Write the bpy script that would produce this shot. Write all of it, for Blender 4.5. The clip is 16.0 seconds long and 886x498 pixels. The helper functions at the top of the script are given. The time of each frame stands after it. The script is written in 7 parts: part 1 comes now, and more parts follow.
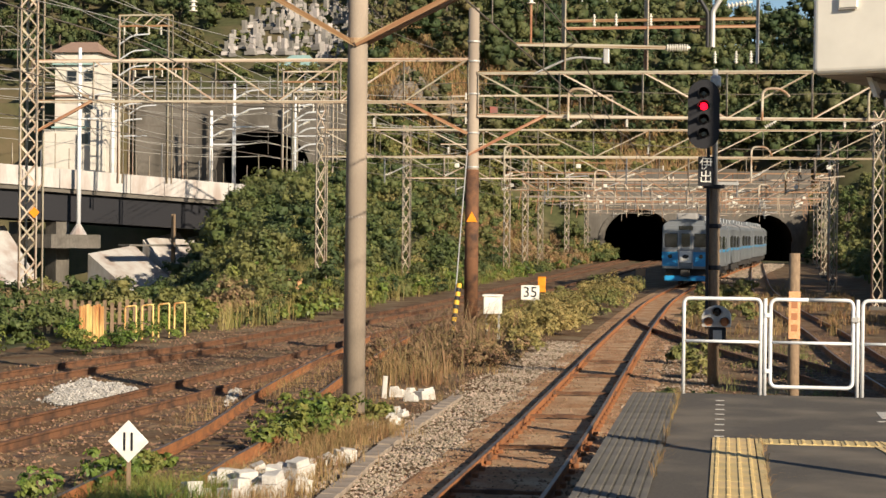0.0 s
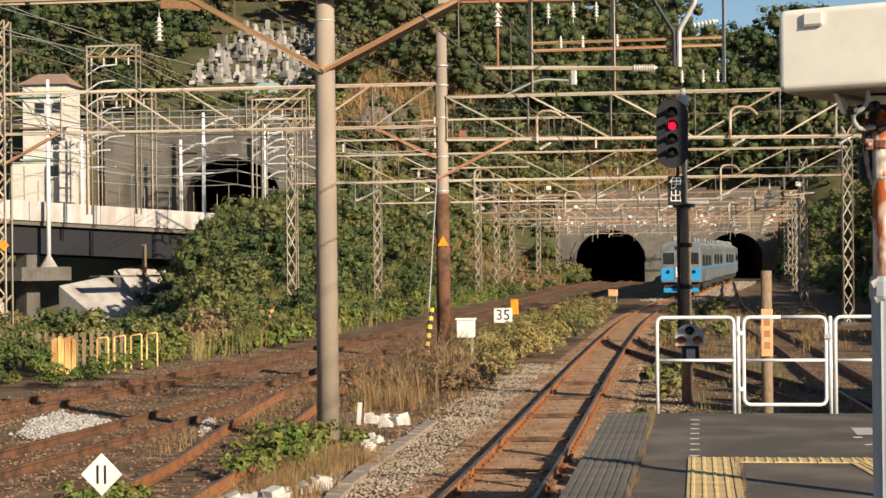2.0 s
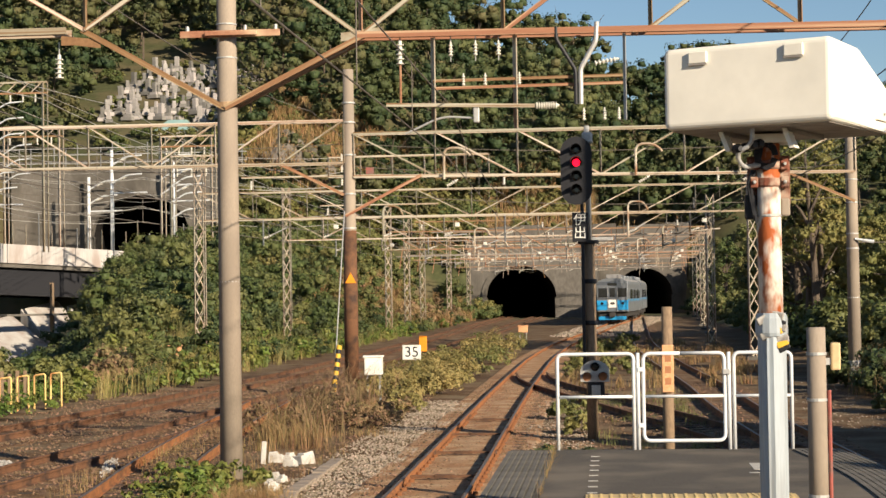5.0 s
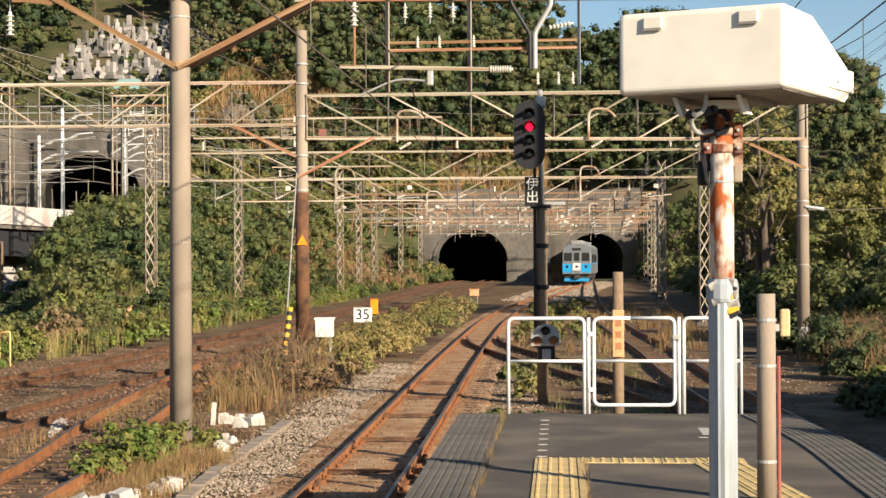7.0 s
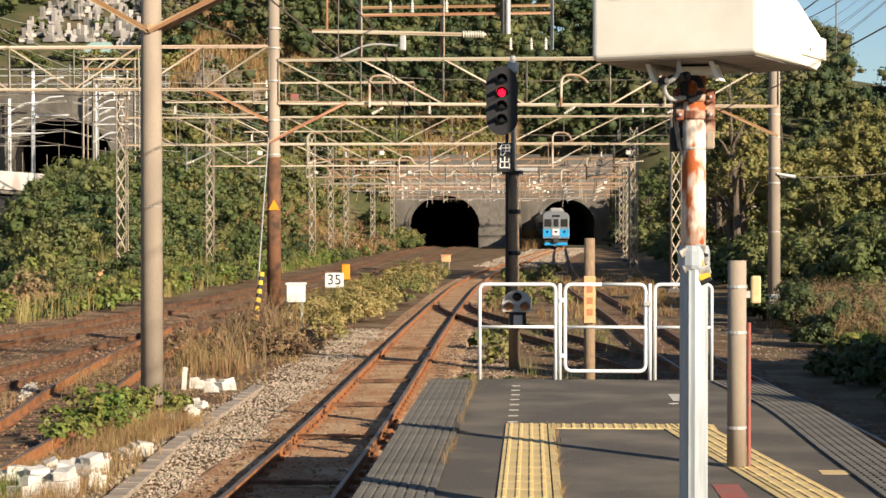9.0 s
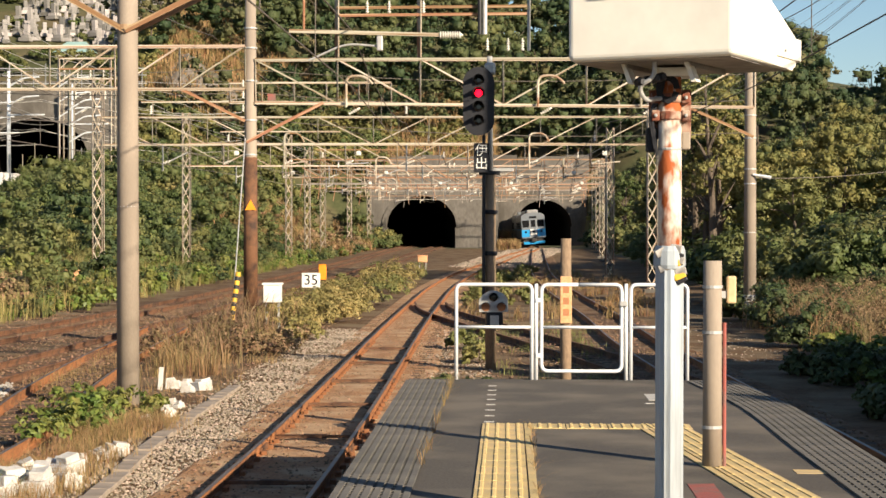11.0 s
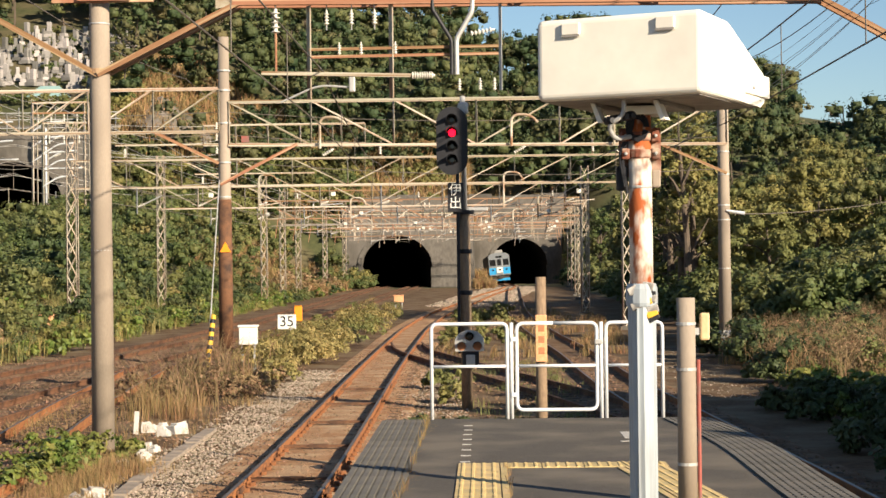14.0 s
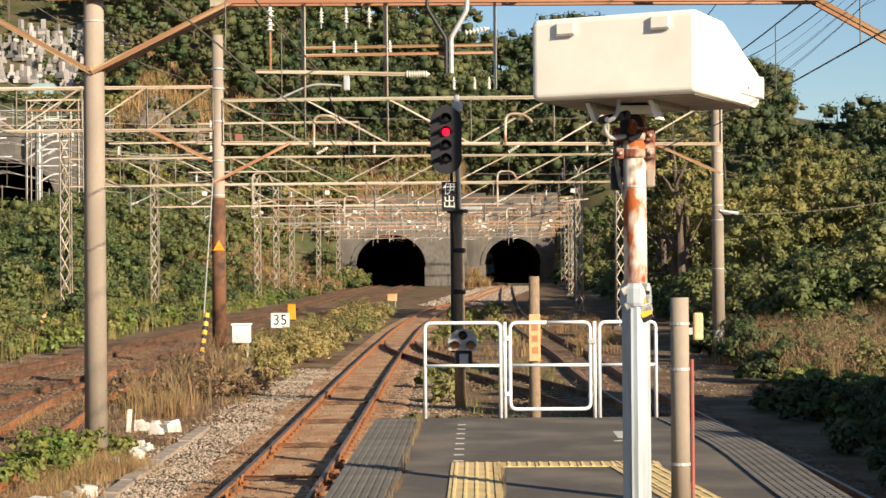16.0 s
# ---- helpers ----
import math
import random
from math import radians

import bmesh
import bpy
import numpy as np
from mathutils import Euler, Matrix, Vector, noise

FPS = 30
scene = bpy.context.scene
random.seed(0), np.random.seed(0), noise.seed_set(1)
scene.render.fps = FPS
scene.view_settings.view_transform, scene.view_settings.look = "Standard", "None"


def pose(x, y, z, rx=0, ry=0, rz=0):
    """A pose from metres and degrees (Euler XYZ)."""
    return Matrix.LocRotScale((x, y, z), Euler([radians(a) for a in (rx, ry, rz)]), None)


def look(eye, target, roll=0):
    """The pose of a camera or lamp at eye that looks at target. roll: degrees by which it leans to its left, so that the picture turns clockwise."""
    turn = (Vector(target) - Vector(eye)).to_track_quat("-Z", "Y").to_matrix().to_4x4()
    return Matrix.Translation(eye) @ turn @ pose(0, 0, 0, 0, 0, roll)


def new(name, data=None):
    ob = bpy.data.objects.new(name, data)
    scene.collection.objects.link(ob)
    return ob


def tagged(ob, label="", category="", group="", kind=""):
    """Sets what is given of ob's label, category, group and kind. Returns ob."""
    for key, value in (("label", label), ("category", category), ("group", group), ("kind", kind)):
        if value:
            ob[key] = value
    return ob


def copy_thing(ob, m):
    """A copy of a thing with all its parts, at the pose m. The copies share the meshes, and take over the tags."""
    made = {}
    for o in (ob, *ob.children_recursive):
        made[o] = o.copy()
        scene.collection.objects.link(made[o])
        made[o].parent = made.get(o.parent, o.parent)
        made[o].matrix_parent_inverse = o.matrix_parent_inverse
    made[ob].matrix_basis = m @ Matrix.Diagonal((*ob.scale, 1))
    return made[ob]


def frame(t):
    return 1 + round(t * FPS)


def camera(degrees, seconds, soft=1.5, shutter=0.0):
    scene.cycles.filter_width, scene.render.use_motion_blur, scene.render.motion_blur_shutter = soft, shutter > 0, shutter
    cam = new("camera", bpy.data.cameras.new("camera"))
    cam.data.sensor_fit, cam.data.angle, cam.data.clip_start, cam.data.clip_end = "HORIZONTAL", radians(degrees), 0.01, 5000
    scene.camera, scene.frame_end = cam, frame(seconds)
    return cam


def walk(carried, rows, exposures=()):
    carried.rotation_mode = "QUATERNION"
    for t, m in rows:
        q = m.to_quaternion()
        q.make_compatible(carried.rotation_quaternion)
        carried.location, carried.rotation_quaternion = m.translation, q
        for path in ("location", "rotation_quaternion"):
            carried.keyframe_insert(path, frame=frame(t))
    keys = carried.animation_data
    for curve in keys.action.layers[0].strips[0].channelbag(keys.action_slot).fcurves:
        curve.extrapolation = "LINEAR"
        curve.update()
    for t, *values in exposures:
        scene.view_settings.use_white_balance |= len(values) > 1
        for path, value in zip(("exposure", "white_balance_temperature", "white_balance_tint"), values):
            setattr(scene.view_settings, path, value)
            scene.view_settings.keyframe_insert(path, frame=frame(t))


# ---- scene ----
# ---- camera and its path ----
cam = camera(27.51, 16.0, soft=1.5)
PATH = [
    (0, -0.127, -0.136, 2.787, 8.876, -0.350, 0.661), (0.5, -0.113, -0.132, 2.791, 8.533, 0.139, 0.153),
    (1, -0.118, -0.096, 2.790, 8.781, 0.429, -0.349), (1.5, -0.119, -0.104, 2.789, 8.517, 0.409, -0.426),
    (2, -0.124, -0.088, 2.791, 7.990, 0.418, -0.556), (2.5, -0.130, -0.093, 2.786, 7.603, 0.635, -0.633),
    (3, -0.123, -0.043, 2.797, 7.481, 1.090, -0.031), (3.5, -0.047, -0.022, 2.827, 7.208, 1.491, 0.396),
    (4, 0.016, 0.010, 2.813, 6.523, 1.802, -0.100), (4.5, 0.020, -0.011, 2.811, 5.769, 1.830, -0.527),
    (5, 0.006, -0.030, 2.804, 5.191, 1.540, -0.859), (7.5, -0.000, -0.013, 2.801, 3.448, 0.169, -0.167),
    (8, 0.002, -0.017, 2.799, 3.245, -0.034, -0.222), (8.5, -0.000, -0.009, 2.800, 2.947, -0.393, -0.164),
    (9, 0.000, 0.000, 2.800, 2.791, -0.728, -0.000), (11.5, 0.003, -0.024, 2.798, 1.897, -0.713, 0.010),
    (12, 0.011, -0.010, 2.801, 1.738, -0.621, -0.055), (12.5, 0.017, -0.016, 2.802, 1.469, -0.060, -0.229),
    (13, 0.032, -0.019, 2.806, 1.355, 0.501, -0.498), (13.5, 0.030, -0.026, 2.802, 1.317, 0.640, -0.681),
    (14, 0.024, -0.024, 2.804, 1.289, 0.529, -0.676), (14.5, 0.021, -0.017, 2.802, 1.272, 0.541, -0.673),
    (15, 0.022, -0.008, 2.804, 1.232, 0.488, -0.775), (15.5, 0.020, -0.026, 2.803, 1.289, 0.533, -0.611),
    (16, 0.021, -0.020, 2.803, 1.085, 0.498, -0.455),
]
walk(cam, [(t, pose(x, y, z, 90 + pitch, 0, yaw) @ pose(0, 0, 0, 0, 0, roll)) for t, x, y, z, yaw, pitch, roll in PATH],
     exposures=[(0, 0.74), (4.5, 0.74), (7.5, 0.98), (16, 1.04)])

# ---- light: low afternoon sun from behind and to the right ----
SUN_EL, SUN_AZ = 21.0, 135.0   # azimuth clockwise from +y
world = bpy.data.worlds.new("sky")
scene.world = world
world.use_nodes = True
wn = world.node_tree
sky = wn.nodes.new("ShaderNodeTexSky")
sky.sky_type, sky.sun_disc = "NISHITA", False
sky.sun_elevation, sky.sun_rotation = radians(SUN_EL), radians(SUN_AZ)
sky.air_density, sky.dust_density, sky.ozone_density = 1.0, 0.25, 3.0
wn.nodes["Background"].inputs[1].default_value = 0.060
wn.links.new(sky.outputs[0], wn.nodes["Background"].inputs[0])
sun_data = bpy.data.lights.new("sun", "SUN")
sun_data.energy, sun_data.angle, sun_data.color = 5.0, radians(0.55), (1.0, 0.855, 0.655)
sun_lamp = new("sun", sun_data)
toward = Vector((math.sin(radians(SUN_AZ)) * math.cos(radians(SUN_EL)), math.cos(radians(SUN_AZ)) * math.cos(radians(SUN_EL)), math.sin(radians(SUN_EL))))
sun_lamp.matrix_basis = look(toward * 60, (0, 0, 0))


# ---- materials ----
def material(name, c1, c2=None, c3=None, scale=6.0, rough=0.8, metal=0.0, bump=0.3, fine=60.0, stain=0.5, island=0.0, per_object=0.0, translucent=0.0, stretch=None, emit=None, spec=0.3, dist=0.01, soft_edge=0.24):
    """Two scales of noise between c1 and c2, larger stains of c3, a bump, and changes from piece to piece."""
    m = bpy.data.materials.new(name)
    m.use_nodes = True
    nt = m.node_tree
    N, L = nt.nodes, nt.links
    b = N["Principled BSDF"]
    b.inputs["Roughness"].default_value, b.inputs["Metallic"].default_value = rough, metal
    b.inputs["Specular IOR Level"].default_value = spec
    c2 = c2 or tuple(v * 0.75 for v in c1)
    co = N.new("ShaderNodeTexCoord")
    vec = co.outputs["Object"]
    if stretch:
        mp = N.new("ShaderNodeMapping")
        mp.inputs["Scale"].default_value = stretch
        L.new(vec, mp.inputs[0])
        vec = mp.outputs[0]

    def tex(s, detail=4.0):
        n = N.new("ShaderNodeTexNoise")
        n.inputs["Scale"].default_value, n.inputs["Detail"].default_value = s, detail
        L.new(vec, n.inputs["Vector"])
        return n.outputs["Fac"]

    def ramp(fac, a, z):
        r = N.new("ShaderNodeMapRange")
        r.inputs[1].default_value, r.inputs[2].default_value = a, z
        L.new(fac, r.inputs[0])
        return r.outputs[0]

    def mix(fac, a, z):
        x = N.new("ShaderNodeMix")
        x.data_type = "RGBA"
        for sock, v in ((x.inputs[0], fac), (x.inputs[6], a), (x.inputs[7], z)):
            if isinstance(v, tuple):
                sock.default_value = (*v, 1)
            elif isinstance(v, float):
                sock.default_value = v
            else:
                L.new(v, sock)
        return x.outputs[2]

    f1 = tex(fine, 3.0)
    col = mix(ramp(f1, 0.3, 0.7), c1, c2)
    if c3:
        col = mix(ramp(tex(scale), 0.6 - 0.12 * stain - soft_edge / 2, 0.6 - 0.12 * stain + soft_edge / 2), col, c3)
    else:
        hv = N.new("ShaderNodeHueSaturation")
        L.new(col, hv.inputs["Color"])
        mr = N.new("ShaderNodeMapRange")
        mr.inputs[3].default_value, mr.inputs[4].default_value = 0.8, 1.2
        L.new(tex(scale), mr.inputs[0])
        L.new(mr.outputs[0], hv.inputs["Value"])
        col = hv.outputs[0]
    for amount, node, out in ((island, "ShaderNodeNewGeometry", "Random Per Island"), (per_object, "ShaderNodeObjectInfo", "Random")):
        if amount:
            g = N.new(node)
            hv = N.new("ShaderNodeHueSaturation")
            mr = N.new("ShaderNodeMapRange")
            mr.inputs[3].default_value, mr.inputs[4].default_value = 1 - amount, 1 + amount
            L.new(g.outputs[out], mr.inputs[0])
            L.new(mr.outputs[0], hv.inputs["Value"])
            mh = N.new("ShaderNodeMapRange")
            mh.inputs[3].default_value, mh.inputs[4].default_value = 0.5 + 0.06 * amount, 0.5 - 0.06 * amount
            L.new(g.outputs[out], mh.inputs[0])
            L.new(mh.outputs[0], hv.inputs["Hue"])
            L.new(col, hv.inputs["Color"])
            col = hv.outputs[0]
    L.new(col, b.inputs["Base Color"])
    if bump:
        bp = N.new("ShaderNodeBump")
        bp.inputs["Strength"].default_value, bp.inputs["Distance"].default_value = bump, dist
        L.new(f1, bp.inputs["Height"])
        L.new(bp.outputs[0], b.inputs["Normal"])
    if emit:
        b.inputs["Emission Color"].default_value, b.inputs["Emission Strength"].default_value = (*emit[0], 1), emit[1]
    if translucent:
        tr = N.new("ShaderNodeBsdfTranslucent")
        L.new(col, tr.inputs[0])
        ms = N.new("ShaderNodeMixShader")
        ms.inputs[0].default_value = translucent
        L.new(b.outputs[0], ms.inputs[1])
        L.new(tr.outputs[0], ms.inputs[2])
        L.new(ms.outputs[0], N["Material Output"].inputs[0])
    return m


MAT = dict(
    ground=material("earth", (0.17, 0.105, 0.06), (0.09, 0.056, 0.034), (0.20, 0.15, 0.095), scale=0.7, fine=9, rough=0.95, bump=0.8, dist=0.05, spec=0.08),
    hill=material("hill_soil", (0.075, 0.08, 0.032), (0.045, 0.05, 0.02), (0.13, 0.10, 0.055), scale=0.12, fine=1.5, rough=0.95, bump=0.5, dist=0.1),
    ballast=material("ballast_bed", (0.20, 0.12, 0.068), (0.11, 0.062, 0.036), (0.23, 0.16, 0.105), scale=1.6, fine=24, rough=0.95, bump=1.0, dist=0.04, spec=0.08),
    ballast_fill=material("earthy_ballast", (0.40, 0.225, 0.12), (0.25, 0.135, 0.07), (0.45, 0.31, 0.19), scale=1.6, fine=26, rough=0.95, bump=1.0, dist=0.02, spec=0.08),
    stone_rust=material("rusty_gravel", (0.25, 0.16, 0.095), (0.165, 0.10, 0.06), scale=2.0, fine=30, island=0.35, bump=0.2),
    stone_grey=material("pale_gravel", (0.35, 0.285, 0.215), (0.24, 0.19, 0.14), scale=1.2, fine=30, island=0.4, bump=0.2),
    stone_white=material("new_gravel", (0.40, 0.375, 0.34), (0.30, 0.28, 0.255), scale=2.0, fine=30, island=0.3, bump=0.2),
    rust=material("rail_rust", (0.36, 0.15, 0.055), (0.25, 0.10, 0.04), (0.14, 0.065, 0.035), scale=3.0, fine=45, rough=0.85, bump=0.3, stain=0.3),
    darkrust=material("dark_rail_rust", (0.19, 0.09, 0.045), (0.12, 0.058, 0.032), (0.05, 0.03, 0.022), scale=3.0, fine=45, rough=0.85, bump=0.3, stain=0.3),
    railtop=material("worn_rail_head", (0.20, 0.16, 0.13), (0.15, 0.115, 0.09), scale=2.0, fine=50, rough=0.42, metal=0.5, bump=0.05),
    sleeper=material("sleeper_wood", (0.11, 0.07, 0.045), (0.06, 0.04, 0.028), scale=5.0, fine=30, stretch=(1, 6, 6), per_object=0.35, bump=0.6),
    asphalt=material("platform_asphalt", (0.108, 0.094, 0.078), (0.066, 0.057, 0.048), (0.16, 0.135, 0.105), scale=1.1, fine=55, rough=0.9, bump=0.5, stain=0.3, dist=0.004),
    edgeblock=material("platform_edge_concrete", (0.135, 0.125, 0.11), (0.10, 0.092, 0.082), (0.17, 0.155, 0.13), scale=2.0, fine=120, rough=0.9, per_object=0.12, bump=0.3, dist=0.004),
    groove=material("dark_groove", (0.035, 0.032, 0.03), (0.025, 0.023, 0.022), scale=3, fine=80),
    tactile=material("tactile_yellow", (0.60, 0.45, 0.21), (0.53, 0.385, 0.17), (0.43, 0.33, 0.19), scale=4.0, fine=110, rough=0.8, per_object=0.10, stain=0.3, dist=0.003),
    tactilebar=material("tactile_bar_yellow", (0.74, 0.55, 0.24), (0.66, 0.47, 0.20), scale=5.0, fine=90, rough=0.75, dist=0.003),
    whiteline=material("worn_white_marking", (0.55, 0.52, 0.47), (0.35, 0.33, 0.30), scale=9.0, fine=80, rough=0.85),
    red=material("faded_red_paint", (0.36, 0.10, 0.08), (0.26, 0.08, 0.065), (0.20, 0.12, 0.10), scale=6.0, fine=70, rough=0.8),
    whitepaint=material("white_paint_steel", (0.70, 0.71, 0.72), (0.62, 0.63, 0.64), scale=5.0, fine=40, rough=0.42, bump=0.08, spec=0.5),
    mastwhite=material("weathered_white_mast", (0.385, 0.425, 0.455), (0.34, 0.375, 0.405), (0.26, 0.275, 0.285), scale=5.0, fine=30, rough=0.55, stretch=(3, 3, 0.25), bump=0.1, stain=0.15),
    mastrust=material("flaking_white_over_rust", (0.74, 0.68, 0.60), (0.64, 0.55, 0.46), (0.36, 0.09, 0.025), scale=6.5, fine=35, rough=0.75, stretch=(1, 1, 0.5), stain=0.27, bump=0.4, soft_edge=0.09),
    bracket=material("rusty_bracket", (0.22, 0.07, 0.04), (0.14, 0.05, 0.03), (0.45, 0.34, 0.26), scale=12.0, fine=50, rough=0.8, stain=0.2),
    cream=material("cream_housing", (0.85, 0.80, 0.70), (0.83, 0.78, 0.68), scale=3.0, fine=20, rough=0.45, bump=0.02, spec=0.4),
    # darker copy of cream: shade under the housing is put into its colour
    cream_shaded=material("shaded_cream_underside", (0.36, 0.33, 0.30), (0.30, 0.275, 0.25), (0.22, 0.20, 0.185), scale=5.0, fine=30, rough=0.7, stain=0.2),
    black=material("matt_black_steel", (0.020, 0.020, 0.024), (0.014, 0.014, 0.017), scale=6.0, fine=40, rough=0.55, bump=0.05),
    lens=material("dark_lens", (0.012, 0.012, 0.014), (0.01, 0.01, 0.012), scale=6.0, fine=40, rough=0.15, bump=0.0, spec=0.6),
    redlamp=material("lit_red_lens", (0.5, 0.01, 0.03), (0.5, 0.01, 0.03), scale=4, fine=30, rough=0.3, bump=0, emit=((1.0, 0.004, 0.02), 2.2)),
    orangelamp=material("orange_lens", (0.45, 0.20, 0.10), (0.40, 0.18, 0.09), scale=4, fine=30, rough=0.25, bump=0),
    concrete=material("pole_concrete", (0.335, 0.275, 0.215), (0.29, 0.235, 0.185), (0.24, 0.195, 0.155), scale=1.6, fine=55, rough=0.9, stretch=(1, 1, 0.35), stain=0.25, bump=0.2, dist=0.004),
    wallconcrete=material("weathered_wall_concrete", (0.155, 0.14, 0.122), (0.11, 0.098, 0.084), (0.07, 0.062, 0.052), scale=0.35, fine=4.0, rough=0.95, stain=0.4, stretch=(1, 1, 0.5)),
    paleconcrete=material("pale_parapet_concrete", (0.47, 0.45, 0.43), (0.40, 0.38, 0.36), (0.30, 0.24, 0.21), scale=0.5, fine=6.0, rough=0.85, stain=0.35, stretch=(1, 1, 0.3)),
    # near-black lining: the tunnels' inner darkness is put into the colour
    lining=material("shade_black_lining", (0.030, 0.028, 0.027), (0.02, 0.019, 0.018), scale=0.5, fine=4.0, rough=1.0, spec=0.0),
    gantry=material("cream_paint_rusting_steel", (0.53, 0.485, 0.395), (0.43, 0.375, 0.285), (0.24, 0.125, 0.062), scale=1.7, fine=24, rough=0.7, per_object=0.25, stain=0.6, bump=0.2),
    gantryrust=material("rusted_brown_steel", (0.30, 0.155, 0.08), (0.22, 0.105, 0.055), (0.46, 0.33, 0.20), scale=1.5, fine=24, rough=0.75, per_object=0.2, stain=0.2, bump=0.2),
    galvanised=material("galvanised_steel", (0.46, 0.45, 0.43), (0.38, 0.37, 0.36), scale=4, fine=30, rough=0.5, metal=0.3, bump=0.1),
    porcelain=material("porcelain_insulator", (0.70, 0.66, 0.58), (0.62, 0.58, 0.51), scale=6, fine=30, rough=0.3, bump=0, spec=0.5),
    wire=material("overhead_wire", (0.20, 0.17, 0.14), (0.15, 0.13, 0.11), scale=4, fine=30, rough=0.6, metal=0.3, bump=0),
    # lighter copy of the wire colour, with sunlight on the feeders put in
    wiresunlit=material("sunlit_feeder_wire", (0.42, 0.40, 0.36), (0.34, 0.32, 0.29), scale=4, fine=30, rough=0.5, metal=0.3, bump=0),
    yellow=material("yellow_sleeve", (0.72, 0.42, 0.04), (0.62, 0.36, 0.04), scale=6, fine=40, rough=0.6),
    orangesign=material("orange_warning_plate", (0.85, 0.30, 0.02), (0.80, 0.27, 0.02), scale=6, fine=40, rough=0.5, bump=0.02),
    orangelabel=material("faded_orange_board", (0.74, 0.42, 0.24), (0.66, 0.30, 0.12), scale=6, fine=40, rough=0.6),
    postlabel=material("beige_plastic_case", (0.62, 0.46, 0.26), (0.55, 0.40, 0.22), scale=6, fine=40, rough=0.6, bump=0.05),
    gantrygrey=material("grey_weathered_steel", (0.34, 0.31, 0.27), (0.26, 0.23, 0.195), (0.19, 0.11, 0.065), scale=1.5, fine=24, rough=0.75, per_object=0.25, stain=0.3, bump=0.2),
    leafgold=material("golden_olive_leaf", (0.27, 0.235, 0.070), (0.185, 0.165, 0.050), (0.17, 0.17, 0.055), scale=0.25, fine=3.0, rough=0.6, island=0.2, translucent=0.25, bump=0.9, dist=0.25),
    torn=material("dirty_torn_tape", (0.42, 0.40, 0.37), (0.30, 0.28, 0.26), (0.16, 0.15, 0.14), scale=14, fine=60, rough=0.7, stain=0.4),
    signwhite=material("white_sign_board", (0.80, 0.77, 0.70), (0.74, 0.71, 0.64), scale=6, fine=40, rough=0.5, bump=0.02),
    woodpost=material("weathered_brown_post", (0.27, 0.19, 0.12), (0.19, 0.13, 0.085), scale=3, fine=40, rough=0.9, stretch=(1, 1, 0.3)),
    yellowrust=material("peeling_yellow_rusty_panel", (0.78, 0.55, 0.22), (0.70, 0.47, 0.17), (0.36, 0.14, 0.05), scale=3.0, fine=20, rough=0.75, stain=0.5, stretch=(2, 2, 0.3)),
    trainblue=material("sky_blue_train_paint", (0.02, 0.27, 0.55), (0.02, 0.25, 0.52), scale=2, fine=20, rough=0.35, bump=0, spec=0.5),
    steel=material("brushed_stainless_train", (0.22, 0.235, 0.25), (0.18, 0.195, 0.21), scale=2, fine=20, rough=0.42, metal=0.35, bump=0.05, stretch=(1, 0.1, 8)),
    traindark=material("train_underframe", (0.05, 0.045, 0.042), (0.035, 0.032, 0.03), scale=3, fine=20, rough=0.8),
    trainroof=material("grey_train_roof", (0.30, 0.29, 0.28), (0.24, 0.23, 0.22), scale=2, fine=20, rough=0.8),
    glassdark=material("dark_train_window", (0.015, 0.016, 0.018), (0.012, 0.012, 0.014), scale=2, fine=20, rough=0.08, bump=0, spec=0.7),
    leaf=material("broadleaf_green", (0.115, 0.145, 0.045), (0.070, 0.100, 0.032), (0.20, 0.185, 0.065), scale=0.22, fine=3.0, rough=0.55, island=0.2, translucent=0.28, bump=0.9, dist=0.25),
    leafdark=material("evergreen_dark", (0.045, 0.072, 0.026), (0.026, 0.046, 0.018), (0.115, 0.12, 0.04), scale=0.15, stain=0.35, fine=3.0, rough=0.6, island=0.2, translucent=0.18, bump=0.9, dist=0.25),
    leafwood=material("hill_mid_green", (0.060, 0.088, 0.030), (0.036, 0.056, 0.020), (0.11, 0.115, 0.04), scale=0.15, stain=0.4, fine=3.0, rough=0.6, island=0.2, translucent=0.15, bump=0.9, dist=0.25),
    leafdusk=material("hill_olive", (0.085, 0.095, 0.034), (0.054, 0.062, 0.024), (0.13, 0.11, 0.045), scale=0.15, stain=0.4, fine=3.0, rough=0.6, island=0.2, translucent=0.15, bump=0.9, dist=0.25),
    leafolive=material("autumn_olive", (0.195, 0.205, 0.066), (0.130, 0.145, 0.047), (0.26, 0.225, 0.075), scale=0.12, fine=3.0, rough=0.6, island=0.2, translucent=0.28, bump=0.9, dist=0.25),
    leafbright=material("sunlit_weed_green", (0.13, 0.19, 0.035), (0.085, 0.135, 0.026), (0.20, 0.19, 0.05), scale=0.8, fine=5.0, rough=0.5, island=0.2, translucent=0.18, bump=0),
    leafyellow=material("yellowing_leaf", (0.40, 0.31, 0.12), (0.28, 0.215, 0.075), (0.20, 0.18, 0.06), scale=0.7, fine=5.0, rough=0.6, island=0.2, translucent=0.18, bump=0),
    dry=material("dry_straw", (0.40, 0.29, 0.13), (0.30, 0.20, 0.085), (0.22, 0.125, 0.06), scale=0.8, fine=6.0, rough=0.8, island=0.4, translucent=0.3, bump=0),
    brush=material("brown_dead_brush", (0.25, 0.16, 0.085), (0.16, 0.105, 0.058), (0.32, 0.24, 0.12), scale=0.6, fine=5.0, rough=0.9, island=0.45, translucent=0.15, bump=0),
    rock=material("grey_brown_rock", (0.19, 0.165, 0.14), (0.12, 0.10, 0.085), (0.075, 0.07, 0.045), scale=0.5, fine=3.0, rough=0.95, stain=0.4, bump=0.8, dist=0.15),
